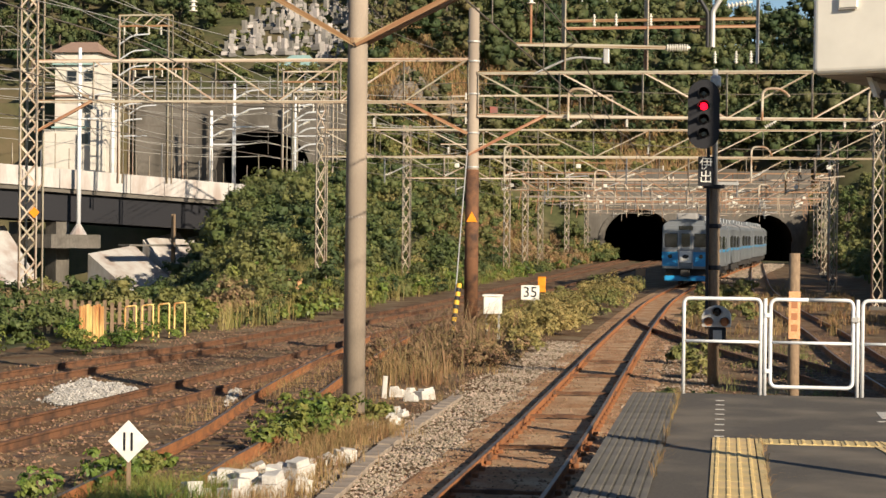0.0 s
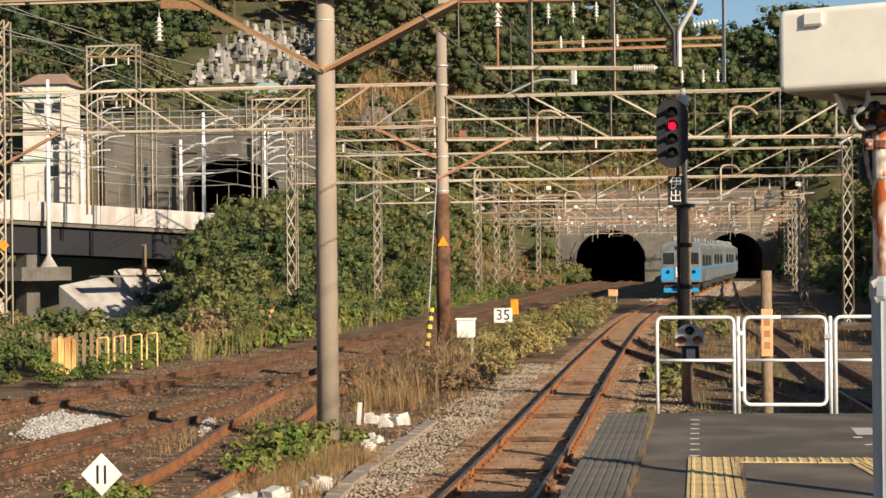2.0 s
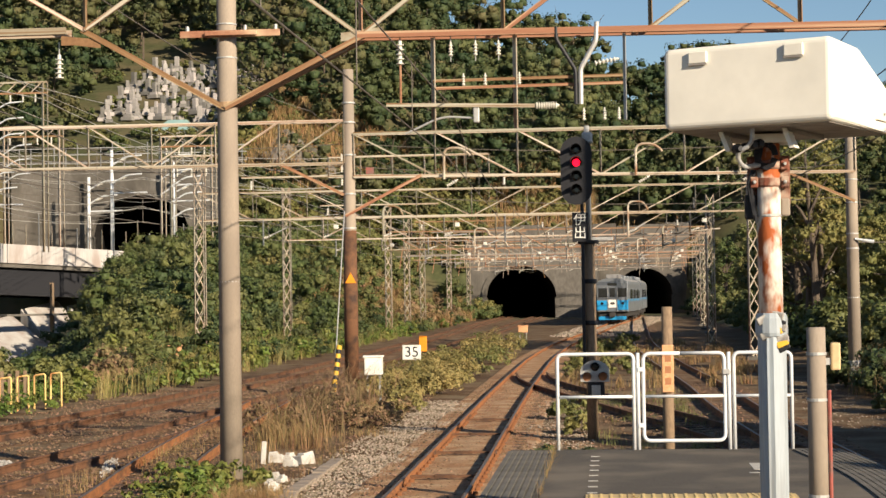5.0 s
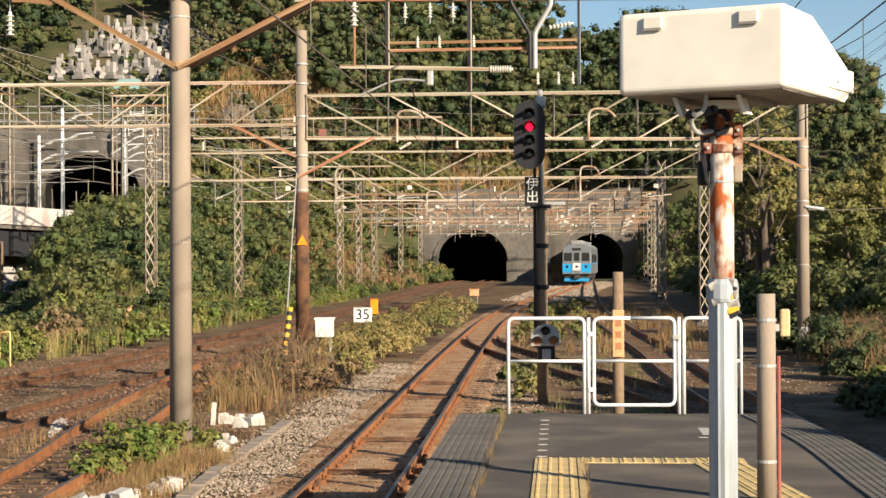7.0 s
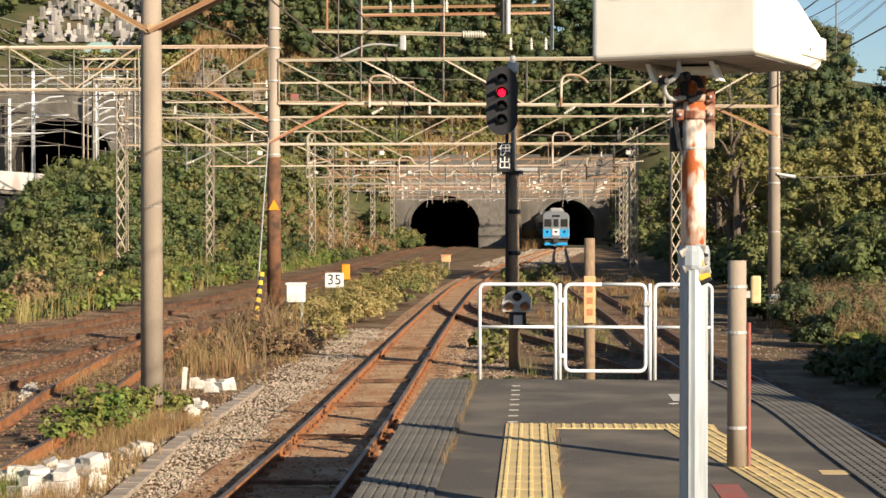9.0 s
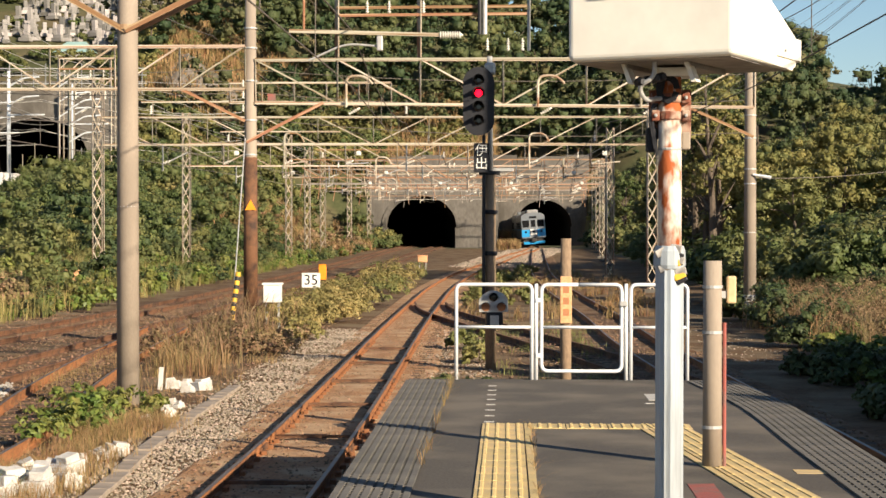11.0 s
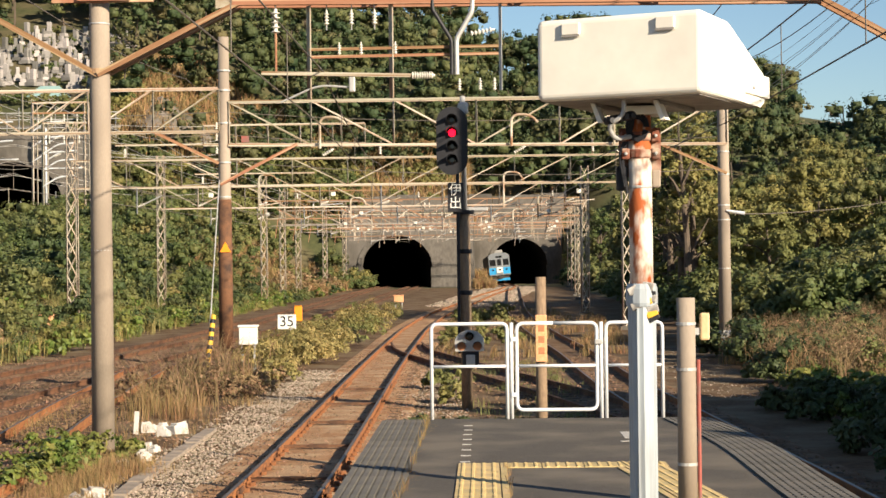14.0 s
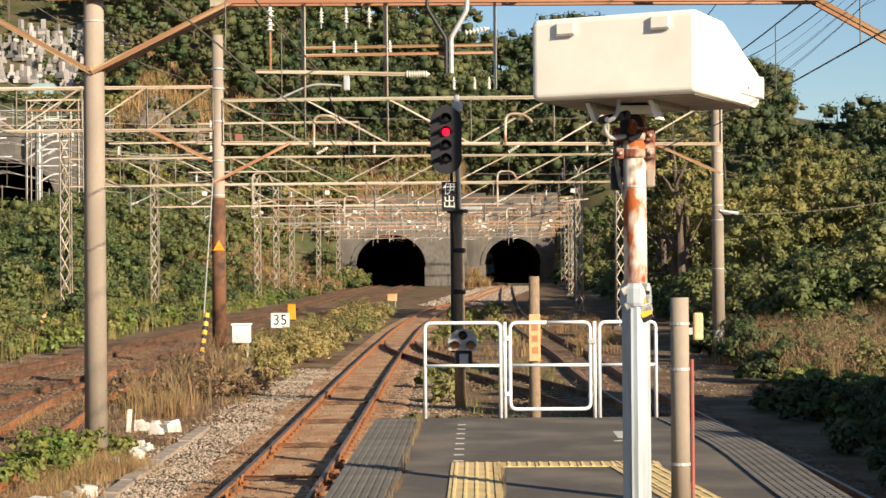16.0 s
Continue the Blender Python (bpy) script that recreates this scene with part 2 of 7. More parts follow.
    leafred=material("russet_vine", (0.17, 0.085, 0.06), (0.11, 0.06, 0.04), (0.12, 0.11, 0.045), scale=0.8, fine=5.0, rough=0.7, island=0.3, translucent=0.15, bump=0),
    bark=material("tree_bark", (0.13, 0.10, 0.075), (0.085, 0.065, 0.05), scale=2.0, fine=18, rough=0.95, stretch=(1, 1, 0.3), bump=0.6),
    tomb=material("grave_stone", (0.31, 0.29, 0.27), (0.23, 0.21, 0.195), scale=1.0, fine=6, rough=0.7, per_object=0.55, bump=0.1),
    housewhite=material("white_house_render", (0.60, 0.56, 0.49), (0.54, 0.50, 0.44), (0.50, 0.45, 0.40), scale=0.8, fine=8, rough=0.9, stain=0.1),
    tealroof=material("teal_metal_roof", (0.27, 0.40, 0.38), (0.23, 0.35, 0.33), scale=2, fine=10, rough=0.5),
    rooftile=material("brown_tiled_roof", (0.30, 0.20, 0.15), (0.24, 0.16, 0.12), scale=2, fine=10, rough=0.8),
    whiteblock=material("broken_white_blocks", (0.60, 0.57, 0.52), (0.48, 0.45, 0.41), (0.40, 0.35, 0.29), scale=6, fine=30, rough=0.85, stain=0.1, bump=0.5),
)


# ---- building helpers ----
def world_of(ob):
    return world_of(ob.parent) @ ob.matrix_basis if ob.parent else ob.matrix_basis.copy()


def attach(ob, parent, m=None):
    """Puts ob under parent, at the pose m of the world."""
    ob.parent = parent
    ob.matrix_basis = world_of(parent).inverted() @ (m if m is not None else Matrix.Identity(4)) if parent else (m if m is not None else Matrix.Identity(4))
    return ob


def thing(name, x, y, z, label, category, group="", kind="", rz=0.0):
    ob = new(name)
    ob.empty_display_size = 0.2
    ob.matrix_basis = pose(x, y, z, 0, 0, rz)
    return tagged(ob, label, category, group, kind)


def mesh_of(name, bm, mat, smooth=False):
    me = bpy.data.meshes.new(name)
    bm.to_mesh(me)
    bm.free()
    for mm in (mat if isinstance(mat, (list, tuple)) else [mat]):
        me.materials.append(mm)
    if smooth:
        for p in me.polygons:
            p.use_smooth = True
    return me


def part(name, bm, mat, parent, label="", m=None, smooth=False):
    ob = attach(new(name, mesh_of(name, bm, mat, smooth)), parent, m)
    if label:
        ob["label"] = label
    return ob


def box(bm, x0, x1, y0, y1, z0, z1, bevel=0.0):
    r = bmesh.ops.create_cube(bm, size=1.0)
    vs = r["verts"]
    for v in vs:
        v.co = Vector((x0 + (v.co.x + 0.5) * (x1 - x0), y0 + (v.co.y + 0.5) * (y1 - y0), z0 + (v.co.z + 0.5) * (z1 - z0)))
    if bevel:
        es = list({e for v in vs for e in v.link_edges})
        bmesh.ops.bevel(bm, geom=es, offset=bevel, segments=2, affect="EDGES", profile=0.5)
    return bm


def boxes(*dims, bevel=0.0):
    bm = bmesh.new()
    for d in dims:
        box(bm, *d, bevel=bevel)
    return bm


def tube(bm, pts, r, seg=8, r2=None, caps=True):
    """A round tube along the points, from radius r to r2."""
    pts = [Vector(p) for p in pts]
    r2 = r if r2 is None else r2
    rings = []
    segs = [(b - a).normalized() for a, b in zip(pts, pts[1:])]
    up = min((Vector((0, 0, 1)), Vector((0, 1, 0)), Vector((1, 0, 0))), key=lambda ax: max(abs(s.dot(ax)) for s in segs))
    for i, p in enumerate(pts):
        d = (pts[min(i + 1, len(pts) - 1)] - pts[max(i - 1, 0)]).normalized()
        a = d.cross(up).normalized()
        b = d.cross(a)
        rr = r + (r2 - r) * i / max(1, len(pts) - 1)
        rings.append([bm.verts.new(p + a * math.cos(2 * math.pi * k / seg) * rr + b * math.sin(2 * math.pi * k / seg) * rr) for k in range(seg)])
    for A, B in zip(rings, rings[1:]):
        for k in range(seg):
            bm.faces.new((A[k], A[(k + 1) % seg], B[(k + 1) % seg], B[k]))
    if caps:
        bm.faces.new(rings[0])
        bm.faces.new(rings[-1])
    bmesh.ops.recalc_face_normals(bm, faces=bm.faces)
    return bm


def pipe(pts, r, seg=8, r2=None):
    return tube(bmesh.new(), pts, r, seg, r2)


def lathe(profile, seg=16):
    """A turned solid about z from (radius, height) pairs."""
    bm = bmesh.new()
    rings = [[bm.verts.new((r * math.cos(2 * math.pi * k / seg), r * math.sin(2 * math.pi * k / seg), z)) for k in range(seg)] for r, z in profile]
    for A, B in zip(rings, rings[1:]):
        for k in range(seg):
            bm.faces.new((A[k], A[(k + 1) % seg], B[(k + 1) % seg], B[k]))
    bm.faces.new(list(reversed(rings[0])))
    bm.faces.new(rings[-1])
    return bm


def rounded(points, radius, steps=5):
    """A polyline whose inner corners are rounded."""
    pts = [Vector(p) for p in points]
    out = [pts[0]]
    for a, b, c in zip(pts, pts[1:], pts[2:]):
        p, q = b + (a - b).normalized() * radius, b + (c - b).normalized() * radius
        for i in range(steps + 1):
            t = i / steps
            out.append(p * (1 - t) ** 2 + b * 2 * t * (1 - t) + q * t * t)
    return out + [pts[-1]]


ANGLE = {}


def angle_mesh(mat):
    """One metre of steel angle along z, one metre wide: it is scaled to each bar."""
    if mat.name not in ANGLE:
        bm = bmesh.new()
        prof = [(-0.5, -0.5), (0.5, -0.5), (0.5, -0.3), (-0.3, -0.3), (-0.3, 0.5), (-0.5, 0.5)]
        a = [bm.verts.new((x, y, 0)) for x, y in prof]
        b = [bm.verts.new((x, y, 1)) for x, y in prof]
        for i in range(6):
            bm.faces.new((a[i], a[(i + 1) % 6], b[(i + 1) % 6], b[i]))
        bm.faces.new(a[::-1])
        bm.faces.new(b)
        ANGLE[mat.name] = mesh_of("steel_angle_" + mat.name, bm, mat)
    return ANGLE[mat.name]


def bar(name, a, b, w, mat, parent, label="", depth=None):
    a, b = Vector(a), Vector(b)
    d = b - a
    q = d.to_track_quat("Z", "Y")
    ob = attach(new(name, angle_mesh(mat)), parent, Matrix.LocRotScale(a, q, (w, depth or w, d.length)))
    if label:
        ob["label"] = label
    return ob


def big_mesh(name, verts, faces, mat, smooth=False):
    """A mesh from arrays: verts (n,3), faces (m,3 or 4)."""
    me = bpy.data.meshes.new(name)
    verts, faces = np.asarray(verts, dtype=np.float32), np.asarray(faces, dtype=np.int32)
    k = faces.shape[1]
    me.vertices.add(len(verts))
    me.vertices.foreach_set("co", verts.ravel())
    me.loops.add(faces.size)
    me.loops.foreach_set("vertex_index", faces.ravel())
    me.polygons.add(len(faces))
    me.polygons.foreach_set("loop_start", np.arange(0, faces.size, k, dtype=np.int32))
    me.polygons.foreach_set("loop_total", np.full(len(faces), k, dtype=np.int32))
    me.polygons.foreach_set("use_smooth", np.full(len(faces), smooth))
    me.materials.append(mat)
    me.update(calc_edges=True)
    return me


rng = np.random.default_rng(7)


def leaf_quads(centres, outward, size, droop=0.3):
    """Kite-shaped leaves at the centres, facing roughly outward and up."""
    n = len(centres)
    nrm = outward + rng.normal(0, 0.42, (n, 3)) + np.array([0, 0, droop])
    nrm /= np.linalg.norm(nrm, axis=1, keepdims=True) + 1e-9
    a = np.cross(nrm, rng.normal(0, 1, (n, 3)))
    a /= np.linalg.norm(a, axis=1, keepdims=True) + 1e-9
    b = np.cross(nrm, a)
    s = (size * rng.uniform(0.6, 1.35, n))[:, None]
    v = np.stack([centres - a * s * 0.6, centres - b * s * 0.36 + a * s * 0.08, centres + a * s * 0.6, centres + b * s * 0.36 + a * s * 0.08], 1)
    return v.reshape(-1, 3), np.arange(4 * n).reshape(-1, 4)


HEART_V = np.array([[a, b, c] for a in (-1, 1) for b in (-1, 1) for c in (-1, 1)], dtype=float) / 1.5
HEART_F = np.array([[0, 1, 3, 2], [4, 6, 7, 5], [0, 4, 5, 1], [2, 3, 7, 6], [0, 2, 6, 4], [1, 5, 7, 3]])


def crowns(items, clumps, leaves, size, flat=0.8, fill=0.45):
    """Crowns (x, y, z, radius, height) of separate leafy clumps, with dark gaps between them."""
    items = np.asarray(items, dtype=float)
    n = len(items)
    leaves = max(8, int(leaves * 0.75))
    d = rng.normal(0, 1, (n, clumps, 3))
    d[..., 2] = np.abs(d[..., 2]) * 1.1 - 0.3
    d /= np.linalg.norm(d, axis=2, keepdims=True)
    reach = rng.uniform(fill, 1.0, (n, clumps, 1)) ** 0.5 * rng.uniform(0.7, 1.12, (n, clumps, 1))
    ext = np.stack([items[:, 3], items[:, 3], items[:, 4]], 1)[:, None, :]
    cc = items[:, None, :3] + d * reach * ext
    cr = items[:, 3][:, None, None, None] * rng.uniform(0.20, 0.42, (n, clumps, 1, 1))
    e = rng.normal(0, 1, (n, clumps, leaves, 3))
    e[..., 2] = np.where(e[..., 2] < -0.5, -e[..., 2], e[..., 2])
    e /= np.linalg.norm(e, axis=3, keepdims=True)
    p = cc[:, :, None, :] + e * cr * rng.uniform(0.72, 1.08, (n, clumps, leaves, 1)) * np.array([1, 1, flat])
    out = e + d[:, :, None, :] * 0.3
    sz = np.broadcast_to(size if np.isscalar(size) else np.asarray(size)[:, None, None], (n, clumps, leaves))
    v, f = leaf_quads(p.reshape(-1, 3), out.reshape(-1, 3), sz.ravel(), 0.15)
    # a dense uneven heart of foliage in every clump, so that little light passes through
    wide = float(np.mean(size))
    if wide < 0.095:
        return v, f
    m = n * clumps
    th = rng.uniform(0, 6.283, m)[:, None]
    h = HEART_V[None] * rng.uniform(0.55, 1.0, (m, len(HEART_V), 1)) * cr.reshape(m, 1, 1) * 0.74
    h = np.stack([h[..., 0] * np.cos(th) - h[..., 1] * np.sin(th), h[..., 0] * np.sin(th) + h[..., 1] * np.cos(th), h[..., 2] * flat], 2) + cc.reshape(m, 1, 3)
    return joined((v, f), (h.reshape(-1, 3), (np.arange(m)[:, None, None] * len(HEART_V) + HEART_F[None]).reshape(-1, 4)))


def blades(roots, height, width, lean=0.25):
    """Grass: one bent tapering blade a root, two quads each."""
    n = len(roots)
    h = (height * rng.uniform(0.5, 1.2, n))[:, None]
    w = (width * rng.uniform(0.7, 1.3, n))[:, None]
    th = rng.uniform(0, 2 * np.pi, n)
    side = np.stack([np.cos(th), np.sin(th), 0 * th], 1)
    ln = rng.normal(0, lean, (n, 3)) * np.array([1, 1, 0])
    up = np.array([0, 0, 1.0])
    p0, p1, p2 = roots, roots + (up + ln * 0.4) * h * 0.55, roots + (up * 0.92 + ln * 1.3) * h
    v = np.stack([p0 - side * w, p0 + side * w, p1 + side * w * 0.7, p1 - side * w * 0.7, p2 + side * w * 0.12, p2 - side * w * 0.12], 1).reshape(-1, 3)
    i = np.arange(n)[:, None] * 6
    f = np.concatenate([i + np.array([0, 1, 2, 3]), i + np.array([3, 2, 4, 5])], 0)
    return v, f


def joined(*sets):
    vs, fs, k = [], [], 0
    for v, f in sets:
        vs.append(v)
        fs.append(f + k)
        k += len(v)
    return np.concatenate(vs), np.concatenate(fs)


def stuff(name, geo, mat, label, category, smooth=True):
    return tagged(new(name, big_mesh(name, geo[0], geo[1], mat, smooth)), label, category, kind="stuff")


def step(a, b, v):
    t = np.clip((v - a) / (b - a), 0, 1)
    return t * t * (3 - 2 * t)


def glide(points, y):
    """x at y on a smooth line through (x, y) points."""
    ys, xs = [p[1] for p in points], [p[0] for p in points]
    if y <= ys[0]:
        return xs[0] + (y - ys[0]) * (xs[1] - xs[0]) / (ys[1] - ys[0])
    for i in range(len(ys) - 1):
        if y <= ys[i + 1]:
            h = ys[i + 1] - ys[i]
            s = [(xs[min(j + 1, len(xs) - 1)] - xs[max(j - 1, 0)]) / (ys[min(j + 1, len(ys) - 1)] - ys[max(j - 1, 0)]) for j in (i, i + 1)]
            t = (y - ys[i]) / h
            return xs[i] * (2 * t ** 3 - 3 * t * t + 1) + s[0] * h * (t ** 3 - 2 * t * t + t) + xs[i + 1] * (3 * t * t - 2 * t ** 3) + s[1] * h * (t ** 3 - t * t)
    return xs[-1] + (y - ys[-1]) * (xs[-1] - xs[-2]) / (ys[-1] - ys[-2])

# ---- the ground ----
PORTAL_Y, RIGHT_Y = 213.0, 240.0


def rail_level(y):
    """Height of the rail heads: level at the platform, rising towards the tunnels."""
    return 0.45 * step(70, 230, np.asarray(y, dtype=float))


def ground_height(x, y):
    x, y = np.asarray(x, dtype=float), np.asarray(y, dtype=float)
    base = -0.17 + rail_level(y)
    rough = 0.03 * np.sin(x * 2.3 + y * 0.9) * np.sin(y * 1.7 - x * 0.6)
    shelf = 1 - step(0.235, 0.325, -x / np.maximum(y, 1.0) + 0.012 * np.sin(y * 0.21) + 0.008 * np.sin(y * 0.53 + x * 0.3))
    bank = (6.9 * step(80, 203, y) * step(17, 34, -x) + 1.2 * step(16.5, 24, -x) * step(55, 90, y)) * np.maximum(shelf, step(196, 204, y))
    right = 0.34 * np.clip(x - 9.5 - 1.5 * step(120, 200, y), 0, 60) * step(38, 75, y)
    dip = -3.4 * step(0.285, 0.325, -x / np.maximum(y, 1.0)) * step(64, 84, y) * (1 - step(198, 205, y))
    low = base + rough + bank + right + dip
    z0 = 8.4 + 10.2 * step(22, 45, -x) - 2.0 * step(9, 30, x)
    slope = 0.345 + 0.0022 * np.clip(-x - 20, -45, 40) - 0.0014 * np.clip(x - 20, 0, 60)
    foot = PORTAL_Y + 27.0 * step(-2.6, -0.9, x) * (1 - step(10.4, 18, x))
    hill = z0 + np.clip(y - foot, 0, 120) * slope - np.clip(y - 333, 0, 4000) * 0.02
    start = np.where(x < -45, 209.2, np.where(x > -1.0, RIGHT_Y + 0.6, PORTAL_Y + 0.6))
    k = np.where(x > 10.4, step(226, 246, y), np.where((x < -16.5) & (x > -45), step(205, 218, y), (y > start) * 1.0))
    return low * (1 - k) + np.maximum(hill, low) * k


def make_ground():
    xs = np.concatenate([[-3000, -900, -300], np.arange(-130, -30, 4.0), np.arange(-30, 14, 0.7), np.arange(14, 100, 4.0), [150, 300, 900, 3000]])
    ys = np.concatenate([[-3000, -500, -60], np.arange(-20, 10, 3.0), np.arange(10, 70, 0.7), np.arange(70, 200, 2.5), np.arange(200, 220, 0.6), np.arange(220, 246, 1.0), np.arange(246, 345, 5.0), [400, 600, 1200, 4000]])
    X, Y = np.meshgrid(xs, ys)
    Z = ground_height(X, Y)
    v = np.stack([X, Y, Z], 2).reshape(-1, 3)
    nx, ny = len(xs), len(ys)
    i, j = np.meshgrid(np.arange(nx - 1), np.arange(ny - 1))
    a = (j * nx + i).ravel()
    f = np.stack([a, a + 1, a + 1 + nx, a + nx], 1)
    c = v[f].mean(1)
    inside = ((c[:, 0] > -16) & (c[:, 0] < -0.6) & (c[:, 1] > 212.0) & (c[:, 1] < 215.0)) | ((c[:, 0] > -1.7) & (c[:, 0] < 10.4) & (c[:, 1] > 239.0) & (c[:, 1] < 242.5)) | ((c[:, 0] > -2.0) & (c[:, 0] < -0.4) & (c[:, 1] > 212.5) & (c[:, 1] < 242)) | ((c[:, 0] > -70) & (c[:, 0] < -44.5) & (c[:, 1] > 208.2) & (c[:, 1] < 210.4))
    f = f[~inside]
    ob = tagged(new("ground", big_mesh("ground", v, f, MAT["ground"], True)), "brown trackside earth with a wooded hill behind", "ground", kind="structure")
    ob.data.materials.append(MAT["hill"])
    c = v[f].mean(1)
    ob.data.polygons.foreach_set("material_index", ((c[:, 1] > 205) | (c[:, 0] < -18) | (c[:, 0] > 10)).astype(np.int32))


make_ground()

# ---- tracks ----
TRACK_A = [(-2.62, -10), (-2.62, 18), (-2.64, 26), (-2.78, 38), (-2.95, 52), (-3.08, 70), (-3.10, 84), (-2.75, 102), (-2.47, 109), (-1.35, 129), (0.41, 162), (1.95, 183.5), (2.65, 197), (3.05, 210), (3.05, 220), (2.75, 229), (2.25, 239), (1.6, 250), (0.6, 262), (-3.7, 300), (-15.5, 400)]
TRACK_B = [(4.3, -10), (4.25, 14), (4.0, 24), (3.62, 33), (3.15, 45), (2.98, 57), (2.35, 78), (2.0, 105), (2.4, 140), (2.9, 175), (3.3, 201)]
TRACK_C = [(-10.3, -10), (-10.2, 22), (-9.95, 30), (-9.75, 40), (-9.6, 52), (-9.3, 80), (-8.8, 130), (-8.4, 213), (-8.4, 300)]
TRACK_D = [(-14.6, -10), (-14.1, 28), (-13.75, 36), (-12.95, 46), (-12.5, 58), (-12.15, 75), (-12.1, 130), (-12.2, 213), (-12.2, 300)]
TRACK_E = [(-6.2, 5), (-6.35, 15), (-6.75, 21.2), (-7.0, 25), (-7.85, 31.6), (-8.7, 40), (-9.45, 50)]
TRACK_F = [(3.55, 30), (2.9, 34), (1.3, 42.6), (-0.75, 52.5), (-2.35, 61), (-2.95, 68)]
RAIL = [(-0.0325, 0), (0.0325, 0), (0.0325, -0.035), (0.009, -0.05), (0.009, -0.125), (0.062, -0.142), (0.062, -0.153), (-0.062, -0.153), (-0.062, -0.142), (-0.009, -0.125), (-0.009, -0.05), (-0.0325, -0.035)]


def rail_geometry(points, off, y0, y1, profile, lift=0.0):
    ys = np.concatenate([np.arange(y0, min(y1, 80), 1.5), np.arange(max(y0, 80), y1, 4.0), [y1]])
    v = []
    for y in ys:
        x = glide(points, y)
        dx = (glide(points, y + 0.5) - glide(points, y - 0.5))
        n = Vector((1, -dx, 0)).normalized()
        for px, pz in profile:
            v.append((x + n.x * (off + px), y + n.y * (off + px), float(rail_level(y)) + pz + lift))
    k = len(profile)
    f = [(r * k + i, r * k + (i + 1) % k, (r + 1) * k + (i + 1) % k, (r + 1) * k + i) for r in range(len(ys) - 1) for i in range(k)]
    return np.array(v), np.array(f)


SLEEPER = None


def make_track(points, y0, y1, worn, label, n0, n1):
    global SLEEPER
    t = tagged(thing("railway_track", glide(points, y0), y0, 0, label, "railway track", "tracks"), kind="structure")
    for off in (-0.566, 0.566):
        v, f = rail_geometry(points, off, y0, y1, RAIL)
        r = attach(new("rail", big_mesh("rail", v, f, MAT["rust" if worn else "darkrust"])), t)
        if worn:
            v, f = rail_geometry(points, off, y0, y1, [(-0.024, 0), (0.024, 0), (0.024, 0.0035), (-0.024, 0.0035)])
            h = attach(new("rail_head", big_mesh("rail_head", v, f, MAT["railtop"])), r)
            h["label"] = "worn grey rail head"
    if SLEEPER is None:
        SLEEPER = mesh_of("sleeper", boxes((-1.05, 1.05, -0.11, 0.11, -0.28, -0.146), bevel=0.012), MAT["sleeper"])
    y = n0
    while y < n1:
        dx = glide(points, y + 0.5) - glide(points, y - 0.5)
        attach(new("sleeper", SLEEPER), t, pose(glide(points, y), y + random.uniform(-0.03, 0.03), float(rail_level(y)), 0, 0, -math.degrees(math.atan(dx)) + random.uniform(-0.8, 0.8)))
        y += 0.64
    return t


make_track(TRACK_A, -8, 290, True, "rusty rails with worn heads on brown ballast beside the platform", 8, 70)
make_track(TRACK_B, -8, 201, True, "rusty curved track along the platform's shaded side", 10, 60)
make_track(TRACK_C, -8, 228, False, "dark rusty main line rails on brown ballast", 18, 60)
make_track(TRACK_D, -8, 228, False, "dark rusty outer main line rails beside the bushes", 26, 60)
make_track(TRACK_E, 5, 50, True, "rusty overgrown siding joining the main line", 16, 40)
make_track(TRACK_F, 30, 67, False, "dark rusty crossover rails between two tracks", 31, 62)


def track_fittings():
    """Rail clips on both sides of each rail, fishplates and tie rods on the platform track."""
    t = tagged(new("track_fittings"), "rusty clips, fishplates and tie rods on the rails", "rail fittings", kind="structure")
    t.matrix_basis = pose(-2.62, 12, -0.1)
    clip = mesh_of("rail_clip", boxes((-0.035, 0.035, -0.05, 0.05, -0.145, -0.085), bevel=0.01), MAT["rust"])
    plate = mesh_of("fishplate", boxes((-0.02, 0.02, -0.28, 0.28, -0.12, -0.045), bevel=0.008), MAT["darkrust"])
    rod = mesh_of("tie_rod", boxes((-0.56, 0.56, -0.028, 0.028, -0.112, -0.07), (-0.16, 0.16, -0.045, 0.045, -0.118, -0.06), bevel=0.006), MAT["darkrust"])
    y = 9.0
    k = 0
    while y < 46:
        dx = glide(TRACK_A, y + 0.5) - glide(TRACK_A, y - 0.5)
        a = -math.degrees(math.atan(dx))
        for off in (-0.566 - 0.07, -0.566 + 0.07, 0.566 - 0.07, 0.566 + 0.07):
            attach(new("rail_clip", clip), t, pose(glide(TRACK_A, y) + off, y, float(rail_level(y)), 0, 0, a))
        if k % 7 == 3:
            attach(new("tie_rod", rod), t, pose(glide(TRACK_A, y + 0.3), y + 0.3, 0.012, 0, 0, a))
        if k % 16 == 6:
            for off in (-0.566 - 0.026, -0.566 + 0.026, 0.566 - 0.026, 0.566 + 0.026):
                attach(new("fishplate", plate), t, pose(glide(TRACK_A, y + 0.3) + off, y + 0.3, 0, 0, 0, a))
        y += 0.64
        k += 1


track_fittings()


